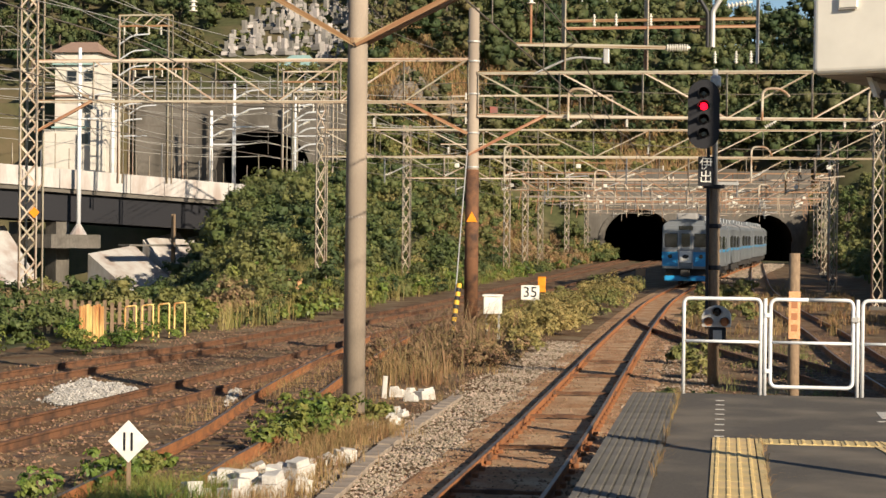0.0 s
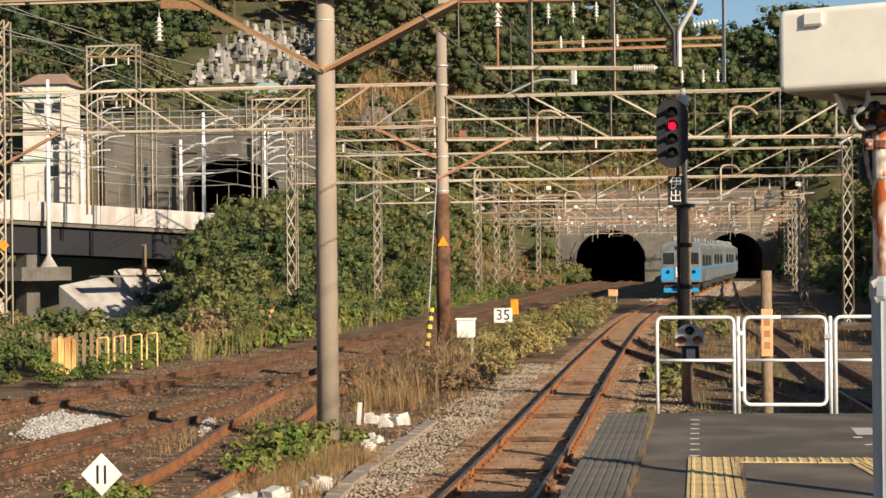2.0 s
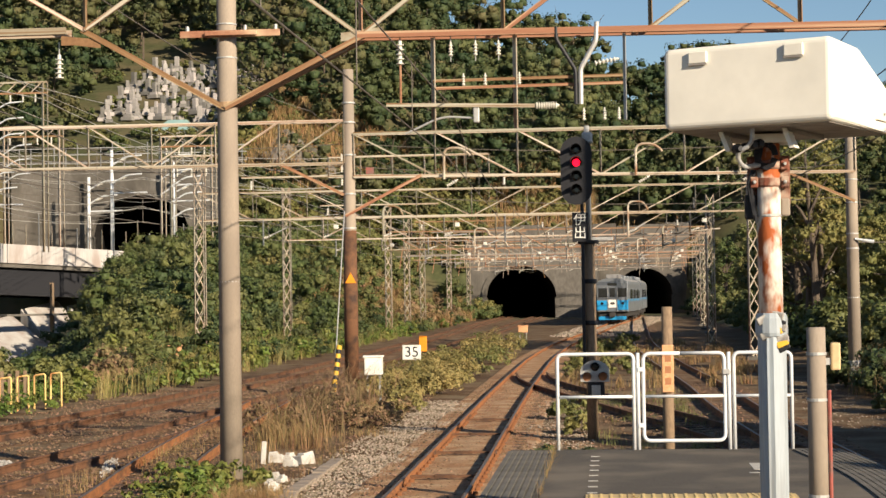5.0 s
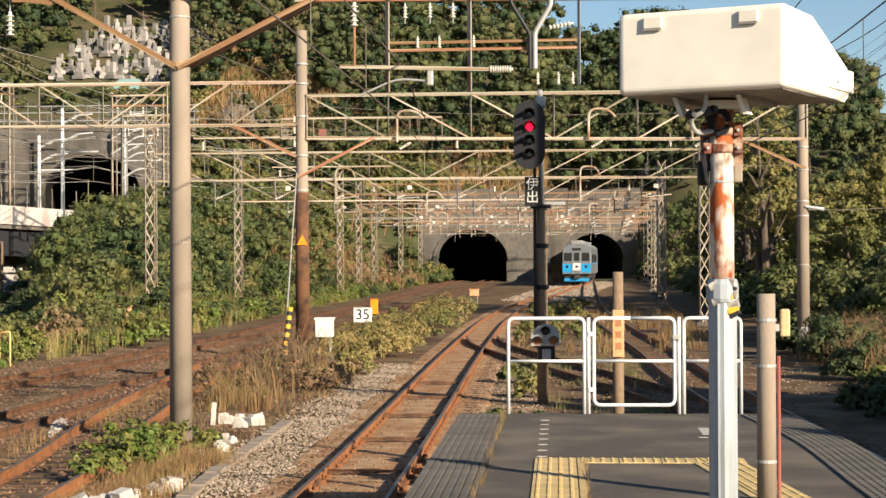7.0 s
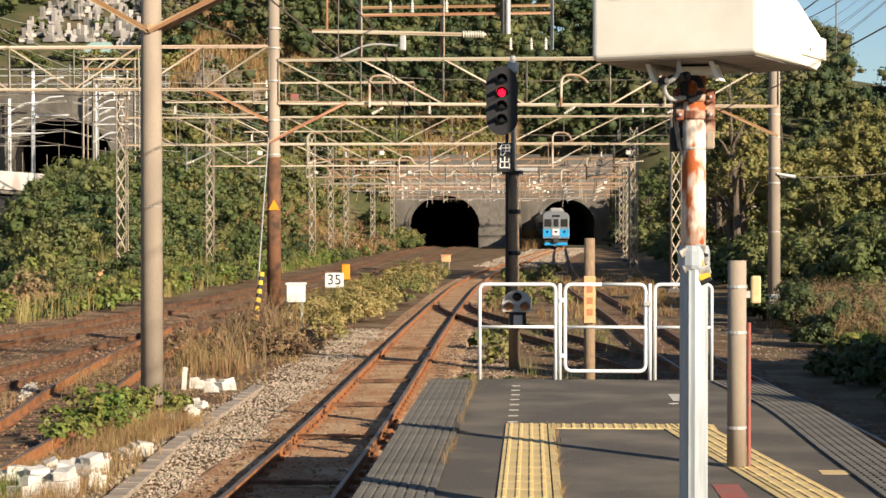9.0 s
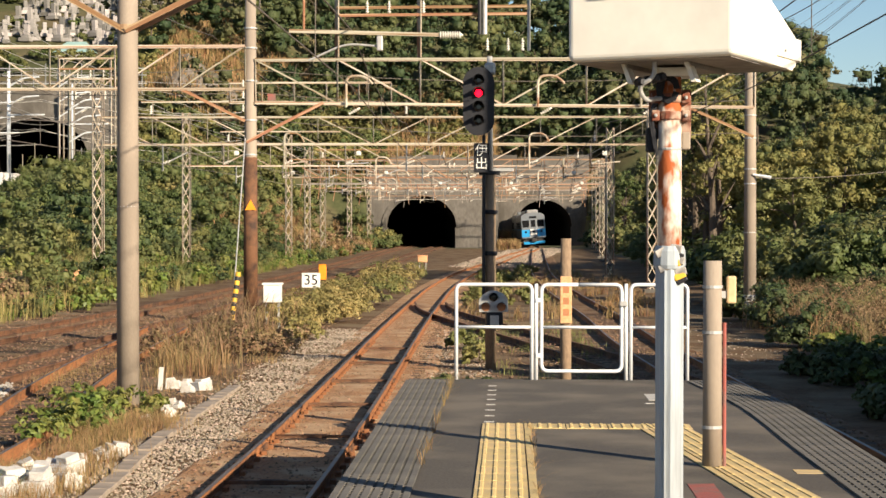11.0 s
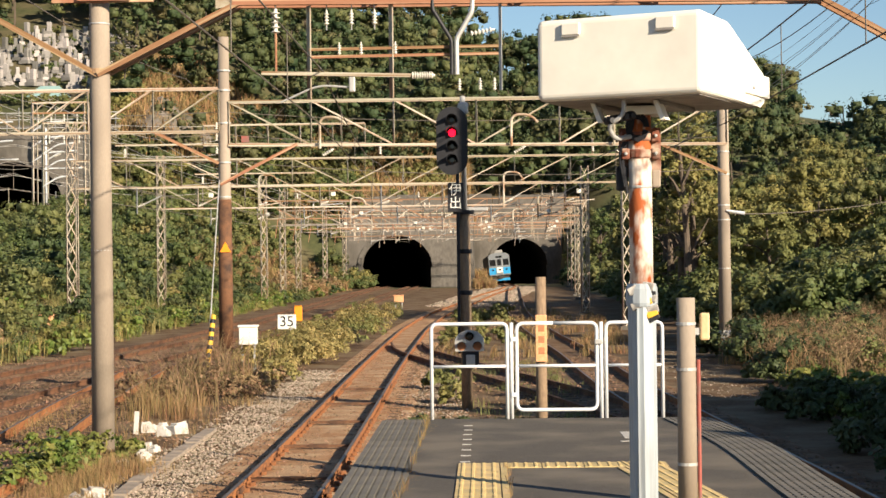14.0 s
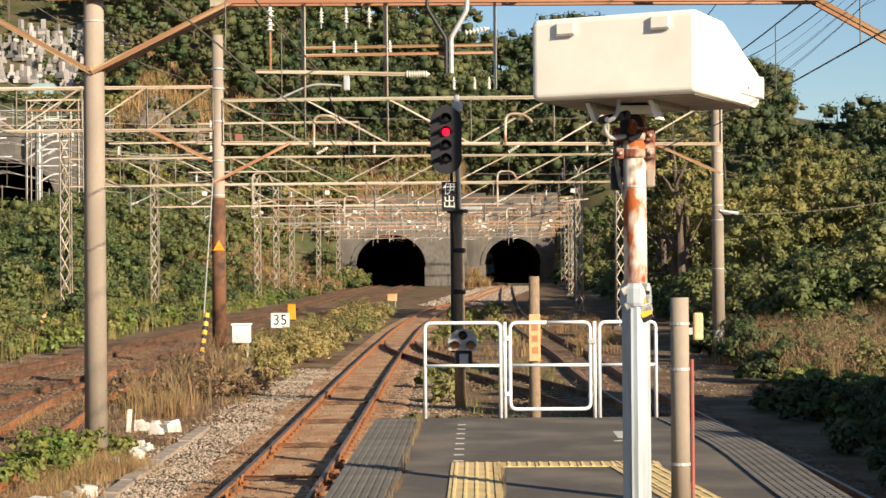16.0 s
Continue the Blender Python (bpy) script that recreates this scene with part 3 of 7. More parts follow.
def ballast_bed():
    """Shallow shoulders of crushed stone under each track."""
    for points, y0, y1 in ((TRACK_A, -8, 290), (TRACK_B, -8, 201), (TRACK_C, -8, 228), (TRACK_D, -8, 228)):
        v, f = rail_geometry(points, 0.0, y0, y1, [(-1.75, -0.32), (-1.25, -0.155), (-0.5, -0.140), (0.0, -0.15), (0.5, -0.140), (1.25, -0.155), (1.75, -0.32)])
        if points is TRACK_A:
            v, f = rail_geometry(points, 0.0, y0, y1, [(-1.75, -0.32), (-1.25, -0.15), (-0.5, -0.138), (0.0, -0.130), (0.5, -0.138), (1.25, -0.155), (1.75, -0.32)])
        tagged(new("ballast_bed", big_mesh("ballast_bed", v, f, MAT["ballast_fill" if points is TRACK_A else "ballast"])), "rust-brown crushed stone bed under the rails", "ballast", kind="structure")


ballast_bed()


def stones(x, y, z, size):
    """Octahedral stones with uneven corners."""
    n = len(x)
    d = np.array([[1, 0, 0], [-1, 0, 0], [0, 1, 0], [0, -1, 0], [0, 0, 1], [0, 0, -1]], dtype=float)
    s = size * rng.uniform(0.55, 1.3, (n, 1, 1))
    th = rng.uniform(0, 2 * np.pi, n)
    v = d[None] * rng.uniform(0.6, 1.2, (n, 6, 1)) + rng.normal(0, 0.18, (n, 6, 3))
    c, q = np.cos(th)[:, None], np.sin(th)[:, None]
    v = np.stack([v[..., 0] * c - v[..., 1] * q, v[..., 0] * q + v[..., 1] * c, v[..., 2] * 0.7], 2) * s
    v = v + np.stack([x, y, z], 1)[:, None, :]
    tri = np.array([[0, 2, 4], [2, 1, 4], [1, 3, 4], [3, 0, 4], [2, 0, 5], [1, 2, 5], [3, 1, 5], [0, 3, 5]])
    return v.reshape(-1, 3), (np.arange(n)[:, None, None] * 6 + tri[None]).reshape(-1, 3)


def scatter(n, x0, x1, y0, y1, near=1.6):
    u = rng.uniform(0, 1, n) ** near
    return rng.uniform(x0, x1, n), y0 + u * (y1 - y0)


def gravel():
    out = []
    for points, n, y0, y1 in ((TRACK_A, 9000, 14, 62), (TRACK_B, 3000, 22, 60), (TRACK_C, 7000, 20, 75), (TRACK_D, 6000, 27, 75), (TRACK_F, 2500, 31, 62), (TRACK_E, 2500, 15, 45)):
        ox, y = scatter(n, -1.5, 1.5, y0, y1)
        ok = np.abs(np.abs(ox) - 0.566) > 0.09
        ox, y = ox[ok], y[ok]
        x = np.array([glide(points, q) for q in y]) + ox
        out.append(stones(x, y, rail_level(y) - (0.136 if points is TRACK_A else 0.148) + np.where(np.abs(ox) > 1.2, -0.05, 0.0) + rng.uniform(-0.014, 0.010 if points is TRACK_A else 0.022, len(y)), 0.026 if points is TRACK_A else 0.032))
    gx, gy = scatter(14000, -15.6, -5.2, 20, 62, 1.3)
    out.append(stones(gx, gy, ground_height(gx, gy) + 0.005, 0.030))
    gx, gy = scatter(3500, -1.6, 3.0, 24, 62, 1.3)
    out.append(stones(gx, gy, ground_height(gx, gy) + 0.005, 0.032))
    ox, gy = scatter(5200, -2.6, 3.4, 125, 212, 1.0)
    gx = np.array([glide(TRACK_A, q) for q in gy]) + ox
    ok = np.abs(np.abs(ox) - 0.566) > 0.14
    far_x, far_y = gx[ok], gy[ok]
    stuff("far_gravel", stones(far_x, far_y, rail_level(far_y) - 0.14, 0.085), MAT["stone_grey"], "sunlit pale gravel in front of the tunnels", "gravel", False)
    stuff("gravel", joined(*out), MAT["stone_rust"], "rust-stained crushed stone between and beside the rails", "gravel", False)
    x, y = scatter(16000, -5.3, -3.75, 16, 52, 1.4)
    x2, y2 = scatter(3500, -1.9, -0.3, 21, 52, 1.5)
    x3, y3 = scatter(500, 4.9, 7.0, 40, 60, 1.5)
    keep = rng.uniform(0, 1, len(x)) < 0.35 + 0.65 * step(-5.2, -4.7, x)
    x, y = np.concatenate([x[keep], x2, x3]), np.concatenate([y[keep], y2, y3])
    stuff("pale_gravel", stones(x, y, ground_height(x, y) + 0.010, 0.025), MAT["stone_grey"], "pale grey gravel on the strip beside the track", "gravel", False)
    a = [(-11.75, 31.9, 0.62, 2.0, 3600), (-9.0, 32.0, 0.10, 1.6, 160)]
    ang = [rng.uniform(0, 2 * np.pi, c[4]) for c in a]
    rad = [np.sqrt(rng.uniform(0, 1, c[4])) * (1 + 0.22 * np.sin(3 * t + 1) + 0.15 * np.sin(7 * t)) + np.abs(rng.normal(0, 0.12, c[4])) for c, t in zip(a, ang)]
    px = np.concatenate([c[0] + c[2] * r * np.cos(t) - 0.22 * c[3] * r * np.sin(t) for c, r, t in zip(a, rad, ang)])
    py = np.concatenate([c[1] + c[3] * r * np.sin(t) for c, r, t in zip(a, rad, ang)])
    stuff("fresh_gravel", stones(px, py, np.full(len(px), -0.155) + rng.uniform(0, 0.05, len(px)), 0.036), MAT["stone_white"], "fresh white gravel patches between the rails", "gravel", False)


gravel()


# ---- platform ----
def platform():
    P = 1.05
    left, end = -1.13, 20.68
    right = [(2.95, -12), (2.80, 8), (2.75, 14), (2.74, 17.6), (2.50, 20.68)]
    bm = bmesh.new()
    ring = [(left, -12)] + right + [(left, end)]
    top = [bm.verts.new((x, y, P)) for x, y in ring]
    bot = [bm.verts.new((x + (0.12 if x < 0 else -0.12), y - (0.1 if y > 20 else 0), -0.25)) for x, y in ring]
    bm.faces.new(top)
    for i in range(len(ring)):
        j = (i + 1) % len(ring)
        bm.faces.new((top[j], top[i], bot[i], bot[j]))
    plat = tagged(new("platform", mesh_of("platform", bm, MAT["asphalt"])), "low dark asphalt island platform ending at a white fence", "platform", kind="structure")
    # grooved edge blocks along both sides
    for side in (0, 1):
        bm = boxes((0, 0.046, 0, 0.592, 0, 0.016))
        for k in range(1, 8):
            box(bm, k * 0.067, k * 0.067 + 0.043, 0, 0.592, 0, 0.016)
        for k in range(5):
            box(bm, 0.001, 0.508, k * 0.12 + 0.05, k * 0.12 + 0.072, 0.0, 0.0148)
        strip_mesh = mesh_of("edge_block", bm, MAT["edgeblock"])
        base_mesh = mesh_of("edge_bed", boxes((0, 0.515, 0, 0.596, -0.04, 0.004)), MAT["groove"])
        y = 6.0
        while y + 0.6 <= 20.7:
            if side == 0:
                m = pose(left - 0.012, y, P)
            else:
                x1, x0 = glide(right, y + 0.6), glide(right, y)
                m = pose(x0 - 0.50, y, P, 0, 0, -math.degrees(math.atan((x1 - x0) / 0.6)))
            attach(new("edge_bed", base_mesh), plat, m)
            attach(new("edge_block", strip_mesh), plat, m)
            y += 0.6
    # tactile paving: guiding tiles with four bars
    tile = mesh_of("tactile_tile", boxes((0.004, 0.361, 0.004, 0.361, 0, 0.008), bevel=0.002), MAT["tactile"])
    bars = mesh_of("tactile_bar", boxes((-0.014, 0.014, 0.012, 0.353, 0.004, 0.014), bevel=0.004), MAT["tactilebar"])
    rim = mesh_of("tactile_rim", boxes((0.0, 0.055, 0.004, 0.361, 0, 0.009), bevel=0.002), MAT["tactile"])

    def lay(m, turned=False):
        t = attach(new("tactile_tile", tile), plat, m)
        for k in range(4):
            x = 0.05 + k * 0.088
            attach(new("tactile_bar", bars), t, m @ pose(x, 0, 0))

    for k in range(22):
        y = 15.61 - k * 0.365
        lay(pose(-0.225, y, P))
        attach(new("tactile_rim", rim), plat, pose(0.146, y, P))
    for k in range(4):
        lay(pose(0.142 + k * 0.365, 15.61, P, 0, 0, -0.3))
    for k in range(20):
        x, y = 1.565 + k * 0.0405 - 0.37, 15.61 - k * 0.3628
        lay(pose(x + 0.02, y, P, 0, 0, 6.37))
        attach(new("tactile_rim", rim), plat, pose(x - 0.048, y - 0.005, P, 0, 0, 6.37))
    dash = mesh_of("painted_dash", boxes((-0.045, 0.045, -0.03, 0.03, 0, 0.0035)), MAT["whiteline"])
    for k in range(8):
        attach(new("painted_dash", dash), plat, pose(-0.165, 16.15 + k * 0.52, P))
    for k in range(3):
        attach(new("painted_dash", dash), plat, pose(1.50 - 0.05 * k, 16.5 + k * 0.7, P, 0, 0, 12))
    part("painted_patch", boxes((1.42, 1.62, 18.2, 18.9, P, P + 0.0035)), MAT["whiteline"], plat, "worn white patch")
    part("painted_bar", boxes((1.22, 1.40, 11.0, 12.3, P, P + 0.0035)), MAT["red"], plat, "faded red painted bar")
    part("painted_line", boxes((2.05, 2.42, 12.85, 13.05, P, P + 0.0035)), MAT["tactile"], plat, "worn yellow painted mark")
    part("end_step", boxes((0.20, 1.75, 21.2, 21.5, -0.2, 0.98), bevel=0.02), MAT["red"], plat, "rusty red steel step behind the gate")
    return plat


platform()


def fence():
    P, Y, H, r = 1.052, 20.6, 1.085, 0.021
    f = thing("platform_fence", 0.7, Y, P, "white tubular steel fence with a gate across the platform end", "fence")
    for x0, x1 in ((-0.585, 0.275), (1.40, 2.04)):
        part("fence_panel", pipe(rounded([(x0, Y, P), (x0, Y, P + H), (x1, Y, P + H), (x1, Y, P)], 0.07), r, 10), MAT["whitepaint"], f, smooth=True)
        part("fence_rail", pipe([(x0, Y, P + 0.60), (x1, Y, P + 0.60)], 0.018, 10), MAT["whitepaint"], f, smooth=True)
    for x in (0.325, 1.345):
        part("gate_post", pipe([(x, Y, P), (x, Y, P + H + 0.01)], r, 10), MAT["whitepaint"], f, smooth=True)
    g0, g1, zb = 0.385, 1.295, P + 0.10
    loop = rounded([(0.8, Y, P + H), (g1, Y, P + H), (g1, Y, zb), (g0, Y, zb), (g0, Y, P + H), (0.801, Y, P + H)], 0.08)
    gate = part("gate", pipe(loop, r, 10), MAT["whitepaint"], f, "white closed gate leaf", smooth=True)
    part("gate_rail", pipe([(g0, Y, P + 0.60), (g1, Y, P + 0.60)], 0.018, 10), MAT["whitepaint"], gate, smooth=True)
    for z in (0.25, 0.88):
        part("hinge", boxes((0.32, 0.39, Y - 0.03, Y + 0.03, P + z, P + z + 0.05), bevel=0.008), MAT["whitepaint"], gate)
    part("latch", boxes((1.27, 1.36, Y - 0.045, Y + 0.02, P + 0.84, P + 0.90), bevel=0.01), MAT["galvanised"], gate, "grey steel latch")


fence()


# ---- monitor housing on its mast ----
def monitor_mast():
    x, y = 0.92, 10.3
    th = 25.0
    t = thing("platform_monitor", x, y, 1.05, "cream monitor housing on a rusty white-painted mast on the platform", "monitor")
    bm = bmesh.new()
    tube(bm, [(x, y, 1.05), (x, y, 2.56)], 0.080, 8)
    sl = part("lower_sleeve", bm, MAT["mastwhite"], t, "weathered white octagonal steel sleeve")
    for a in (-112,):
        u, v = x + 0.079 * math.cos(radians(a)), y + 0.079 * math.sin(radians(a))
        part("seam", boxes((u - 0.006, u + 0.006, v - 0.006, v + 0.006, 1.06, 2.55)), MAT["mastwhite"], sl)
    part("upper_pipe", pipe([(x, y, 2.5), (x, y, 3.1), (x, y, 3.68)], 0.068, 16, 0.064), MAT["mastrust"], t, "white paint flaking off an orange rusty pipe", smooth=True)
    for k in range(9):
        a = random.uniform(0, 360)
        z = 2.50 + k * 0.022
        u, v = x + 0.07 * math.cos(radians(-90 + random.uniform(-70, 70))), y - 0.07
        mm = MAT["yellow"] if k in (1, 4) else (MAT["black"] if k in (0, 6) else MAT["torn"])
        part("tape_wrap", boxes((-0.034, 0.034, -0.009, 0.009, -0.022, 0.022), bevel=0.006), mm, t, "torn tape", m=pose(u, v + 0.005, z, random.uniform(-15, 15), random.uniform(-35, 35), random.uniform(-30, 30)))
    part("collar", lathe([(0.085, 0), (0.092, 0.02), (0.09, 0.10), (0.08, 0.13)], 14), MAT["mastwhite"], t, "paper-wrapped collar", m=pose(x, y, 2.56))
    for z in (3.40, 3.50):
        part("clamp", lathe([(0.07, 0), (0.076, 0.008), (0.076, 0.042), (0.07, 0.05)], 16), MAT["bracket"], t, "rusty pipe clamp", m=pose(x, y, z))
    for sx in (-1, 1):
        for z in (3.395, 3.495):
            lug = part("clamp_plate", boxes((x + sx * 0.085 - 0.022, x + sx * 0.085 + 0.022, y - 0.055, y + 0.05, z, z + 0.062), bevel=0.006), MAT["bracket"], t, "rusty bolted clamp lug")
            part("bolt", lathe([(0.011, 0), (0.011, 0.014), (0.006, 0.018)], 6), MAT["galvanised"], lug, m=pose(x + sx * 0.085, y - 0.054, z + 0.031, 90, 0, 0))
    part("back_plate", boxes((x - 0.115, x + 0.125, y + 0.055, y + 0.075, 3.30, 3.58), bevel=0.006), MAT["bracket"], t, "dark red backing plate")
    part("junction_box", boxes((x + 0.065, x + 0.115, y - 0.02, y + 0.05, 3.235, 3.335), bevel=0.01), MAT["concrete"], t, "small grey junction box")
    part("dark_box", boxes((x - 0.135, x - 0.07, y - 0.01, y + 0.06, 3.22, 3.36), bevel=0.012), MAT["black"], t, "black cable box")
    part("strap", lathe([(0.0665, 0), (0.069, 0.004), (0.069, 0.012), (0.0665, 0.016)], 16), MAT["galvanised"], t, "thin grey strap", m=pose(x, y, 3.23))
    for k in range(5):
        r = 0.05 + 0.008 * k
        part("cable", pipe([(x - 0.02 + r * math.cos(a) * 0.8, y - 0.072 - 0.003 * k, 3.575 + r * math.sin(a)) for a in [0.6 * q for q in range(11)]], 0.0045, 5), MAT["black"], t, "coiled black cable")
    for dx, dz in ((-0.075, 0.02), (-0.09, 0.06)):
        pts = rounded([(x + dx, y - 0.03, 3.18 + dz), (x + dx - 0.02, y - 0.03, 3.30 + dz), (x + dx - 0.03, y - 0.04, 3.42), (x + dx + 0.03, y - 0.05, 3.58), (x - 0.03, y - 0.06, 3.70)], 0.04)
        part("cable", pipe(pts, 0.009, 6), MAT["black"], t, "black cable")
    # housing, turned towards the tracks
    R = pose(1.21, 9.7, 0, 0, 0, -th)
    W, D, z0, z1, zb = 0.97, 1.18, 3.715, 4.17, 3.93
    bm = bmesh.new()
    prof = [(0, z0), (0, z1), (0.50, z1 - 0.01), (D, zb), (D + 0.02, z0 + 0.02), (D - 0.1, z0)]
    A = [bm.verts.new((-W, u, z)) for u, z in prof]
    B = [bm.verts.new((0, u, z)) for u, z in prof]
    bm.faces.new(A)
    bm.faces.new(B[::-1])
    for i in range(len(prof)):
        j = (i + 1) % len(prof)
        bm.faces.new((A[j], A[i], B[i], B[j]))
    bmesh.ops.bevel(bm, geom=list(bm.edges), offset=0.034, segments=4, affect="EDGES", profile=0.5)
    bmesh.ops.recalc_face_normals(bm, faces=bm.faces)
    h = part("housing", bm, MAT["cream"], t, "smooth cream glass-fibre housing", m=R)
    part("underside", boxes((-W + 0.03, -0.03, 0.04, D - 0.14, z0 - 0.006, z0 + 0.01), bevel=0.004), MAT["cream_shaded"], h, "cream underside panel coloured darker as shaded", m=R)
    for u in (-W + 0.16, -0.26):
        part("lid_catch", boxes((u, u + 0.105, -0.018, 0.01, z1 - 0.095, z1 - 0.03), bevel=0.004), MAT["cream"], h, m=R)
        # thin darker strip paints the shade below the catch
        part("lid_catch_edge", boxes((u - 0.004, u + 0.105, -0.0165, -0.006, z1 - 0.105, z1 - 0.096)), MAT["cream_shaded"], h, m=R)
    part("visor", boxes((-0.02, 0.014, D - 0.42, D + 0.05, z0 + 0.03, z0 + 0.16), bevel=0.006), MAT["cream"], h, "pale side visor", m=R @ pose(0, 0, 0.03, 0, 0, 0))
    part("bolt", lathe([(0.008, 0), (0.008, 0.01)], 8), MAT["galvanised"], h, m=R @ pose(0.016, D - 0.30, z0 + 0.1, 0, 90, 0))
    # cradle below
    for u in (-0.70, -0.33):
        part("cradle_arm", boxes((u - 0.02, u + 0.02, 0.18, 0.80, z0 - 0.035, z0 - 0.005), bevel=0.006), MAT["cream_shaded"], t, m=R)
        bm = bmesh.new()
        vs = [bm.verts.new(p) for p in ((u - 0.012, 0.16, z0 - 0.01), (u + 0.012, 0.16, z0 - 0.01), (u + 0.06, 0.16, z0 - 0.12), (u + 0.03, 0.16, z0 - 0.12), (u - 0.012, 0.24, z0 - 0.01), (u + 0.012, 0.24, z0 - 0.01), (u + 0.06, 0.24, z0 - 0.12), (u + 0.03, 0.24, z0 - 0.12))]
        for q in ((0, 1, 2, 3), (7, 6, 5, 4), (0, 4, 5, 1), (1, 5, 6, 2), (2, 6, 7, 3), (3, 7, 4, 0)):
            bm.faces.new([vs[k] for k in q])
        bmesh.ops.recalc_face_normals(bm, faces=bm.faces)
        part("cradle_fin", bm, MAT["cream"], t, "pale folded bracket fin", m=R)
    part("cradle_plate", boxes((x - 0.09, x + 0.14, y - 0.10, y + 0.12, 3.645, 3.695), bevel=0.006), MAT["cream"], t)
    part("cable_loop", pipe(rounded([(x - 0.11, y - 0.28, 3.715), (x - 0.11, y - 0.28, 3.62), (x - 0.20, y - 0.25, 3.58), (x - 0.16, y - 0.2, 3.50), (x - 0.06, y - 0.08, 3.52)], 0.05), 0.013, 8), MAT["galvanised"], t, "pale flexible conduit")
    for k in range(4):
        part("connector", lathe([(0.022, 0), (0.026, 0.01), (0.026, 0.06), (0.016, 0.08)], 8), MAT["black"], t, m=pose(x - 0.20 + 0.04 * k, y - 0.2 + 0.03 * (k % 2), 3.60 + 0.01 * k, 90, 30 * k, 20))


monitor_mast()


def concrete_post():
    x, y = 1.49, 13.2
    t = thing("lamp_post", x, y, 1.05, "short worn concrete post with steel bands on the platform", "post")
    part("shaft", pipe([(x, y, 1.05), (x, y, 1.8), (x, y, 2.55)], 0.071, 16, 0.067), MAT["concrete"], t, smooth=True)
    for z in (1.33, 2.02, 2.35):
        part("band", lathe([(0.0735, 0), (0.0735, 0.022)], 16), MAT["galvanised"], t, "steel band", m=pose(x, y, z))
    part("conduit", pipe([(x + 0.085, y - 0.02, 1.05), (x + 0.085, y - 0.02, 2.1)], 0.014, 8), MAT["red"], t, "rusty red conduit")
    part("socket_box", boxes((x + 0.10, x + 0.17, y - 0.03, y + 0.03, 2.24, 2.44), bevel=0.014), MAT["postlabel"], t, "small yellowed cream box")
    part("socket_bracket", boxes((x + 0.06, x + 0.11, y - 0.015, y + 0.015, 2.28, 2.33)), MAT["galvanised"], t)


concrete_post()


def label_post():
    x, y = 0.77, 24.0
    t = thing("kilometre_post", x, y, -0.2, "brown weathered post with a faded orange label board", "post")
    part("shaft", pipe([(x, y, -0.2), (x, y, 2.64)], 0.078, 14, 0.07), MAT["woodpost"], t, smooth=True)
    b = part("board", boxes((x - 0.075, x + 0.075, y - 0.105, y - 0.082, 1.52, 2.14), bevel=0.006), MAT["orangelabel"], t, "faded orange board")
    for k in range(3):
        part("writing_bar", boxes((x - 0.04, x + 0.04, y - 0.108, y - 0.104, 1.62 + 0.15 * k, 1.71 + 0.15 * k)), MAT["orangelamp"], b, "illegible brown lettering")


label_post()


# ---- signals ----
def text_mesh(name, body, size, mat):
    cu = bpy.data.curves.new(name, "FONT")
    cu.body, cu.size, cu.extrude, cu.align_x, cu.align_y = body, size, 0.003, "CENTER", "CENTER"
    ob = new(name, cu)
    me = bpy.data.meshes.new_from_object(ob.evaluated_get(bpy.context.evaluated_depsgraph_get()))
    bpy.data.objects.remove(ob)
    me.materials.clear()
    me.materials.append(mat)
    return me


def oval_plate(w, h, d, seg=14):
    bm = bmesh.new()
    r = w / 2
    pts = [(r * math.cos(a), h / 2 - r + r * math.sin(a)) for a in np.linspace(0, math.pi, seg)] + [(r * math.cos(a), -h / 2 + r + r * math.sin(a)) for a in np.linspace(math.pi, 2 * math.pi, seg)]
    A = [bm.verts.new((x, 0, z)) for x, z in pts]
    B = [bm.verts.new((x, d, z)) for x, z in pts]
    bm.faces.new(A)
    bm.faces.new(B[::-1])
    for i in range(len(pts)):
        j = (i + 1) % len(pts)
        bm.faces.new((A[j], A[i], B[i], B[j]))
    bmesh.ops.recalc_face_normals(bm, faces=bm.faces)
    return bm


def hood(r, length, bm=None):
    """An open visor: a half tube over a lens, facing -y."""
    bm = bm or bmesh.new()
    seg = 14
    for rr in (r, r + 0.006):
        pass
    rows = []
    for y in (0.0, -length):
        span = 1.25 if y == 0 else 0.95
        rows.append([(bm.verts.new((r * math.sin(a), y, r * math.cos(a))), bm.verts.new(((r + 0.008) * math.sin(a), y, (r + 0.008) * math.cos(a)))) for a in np.linspace(-math.pi * span / 2, math.pi * span / 2, seg)])
    a, b = rows
    for i in range(seg - 1):
        bm.faces.new((a[i][0], a[i + 1][0], b[i + 1][0], b[i][0]))
        bm.faces.new((a[i + 1][1], a[i][1], b[i][1], b[i + 1][1]))
        bm.faces.new((b[i][0], b[i + 1][0], b[i + 1][1], b[i][1]))
    bmesh.ops.recalc_face_normals(bm, faces=bm.faces)
    return bm


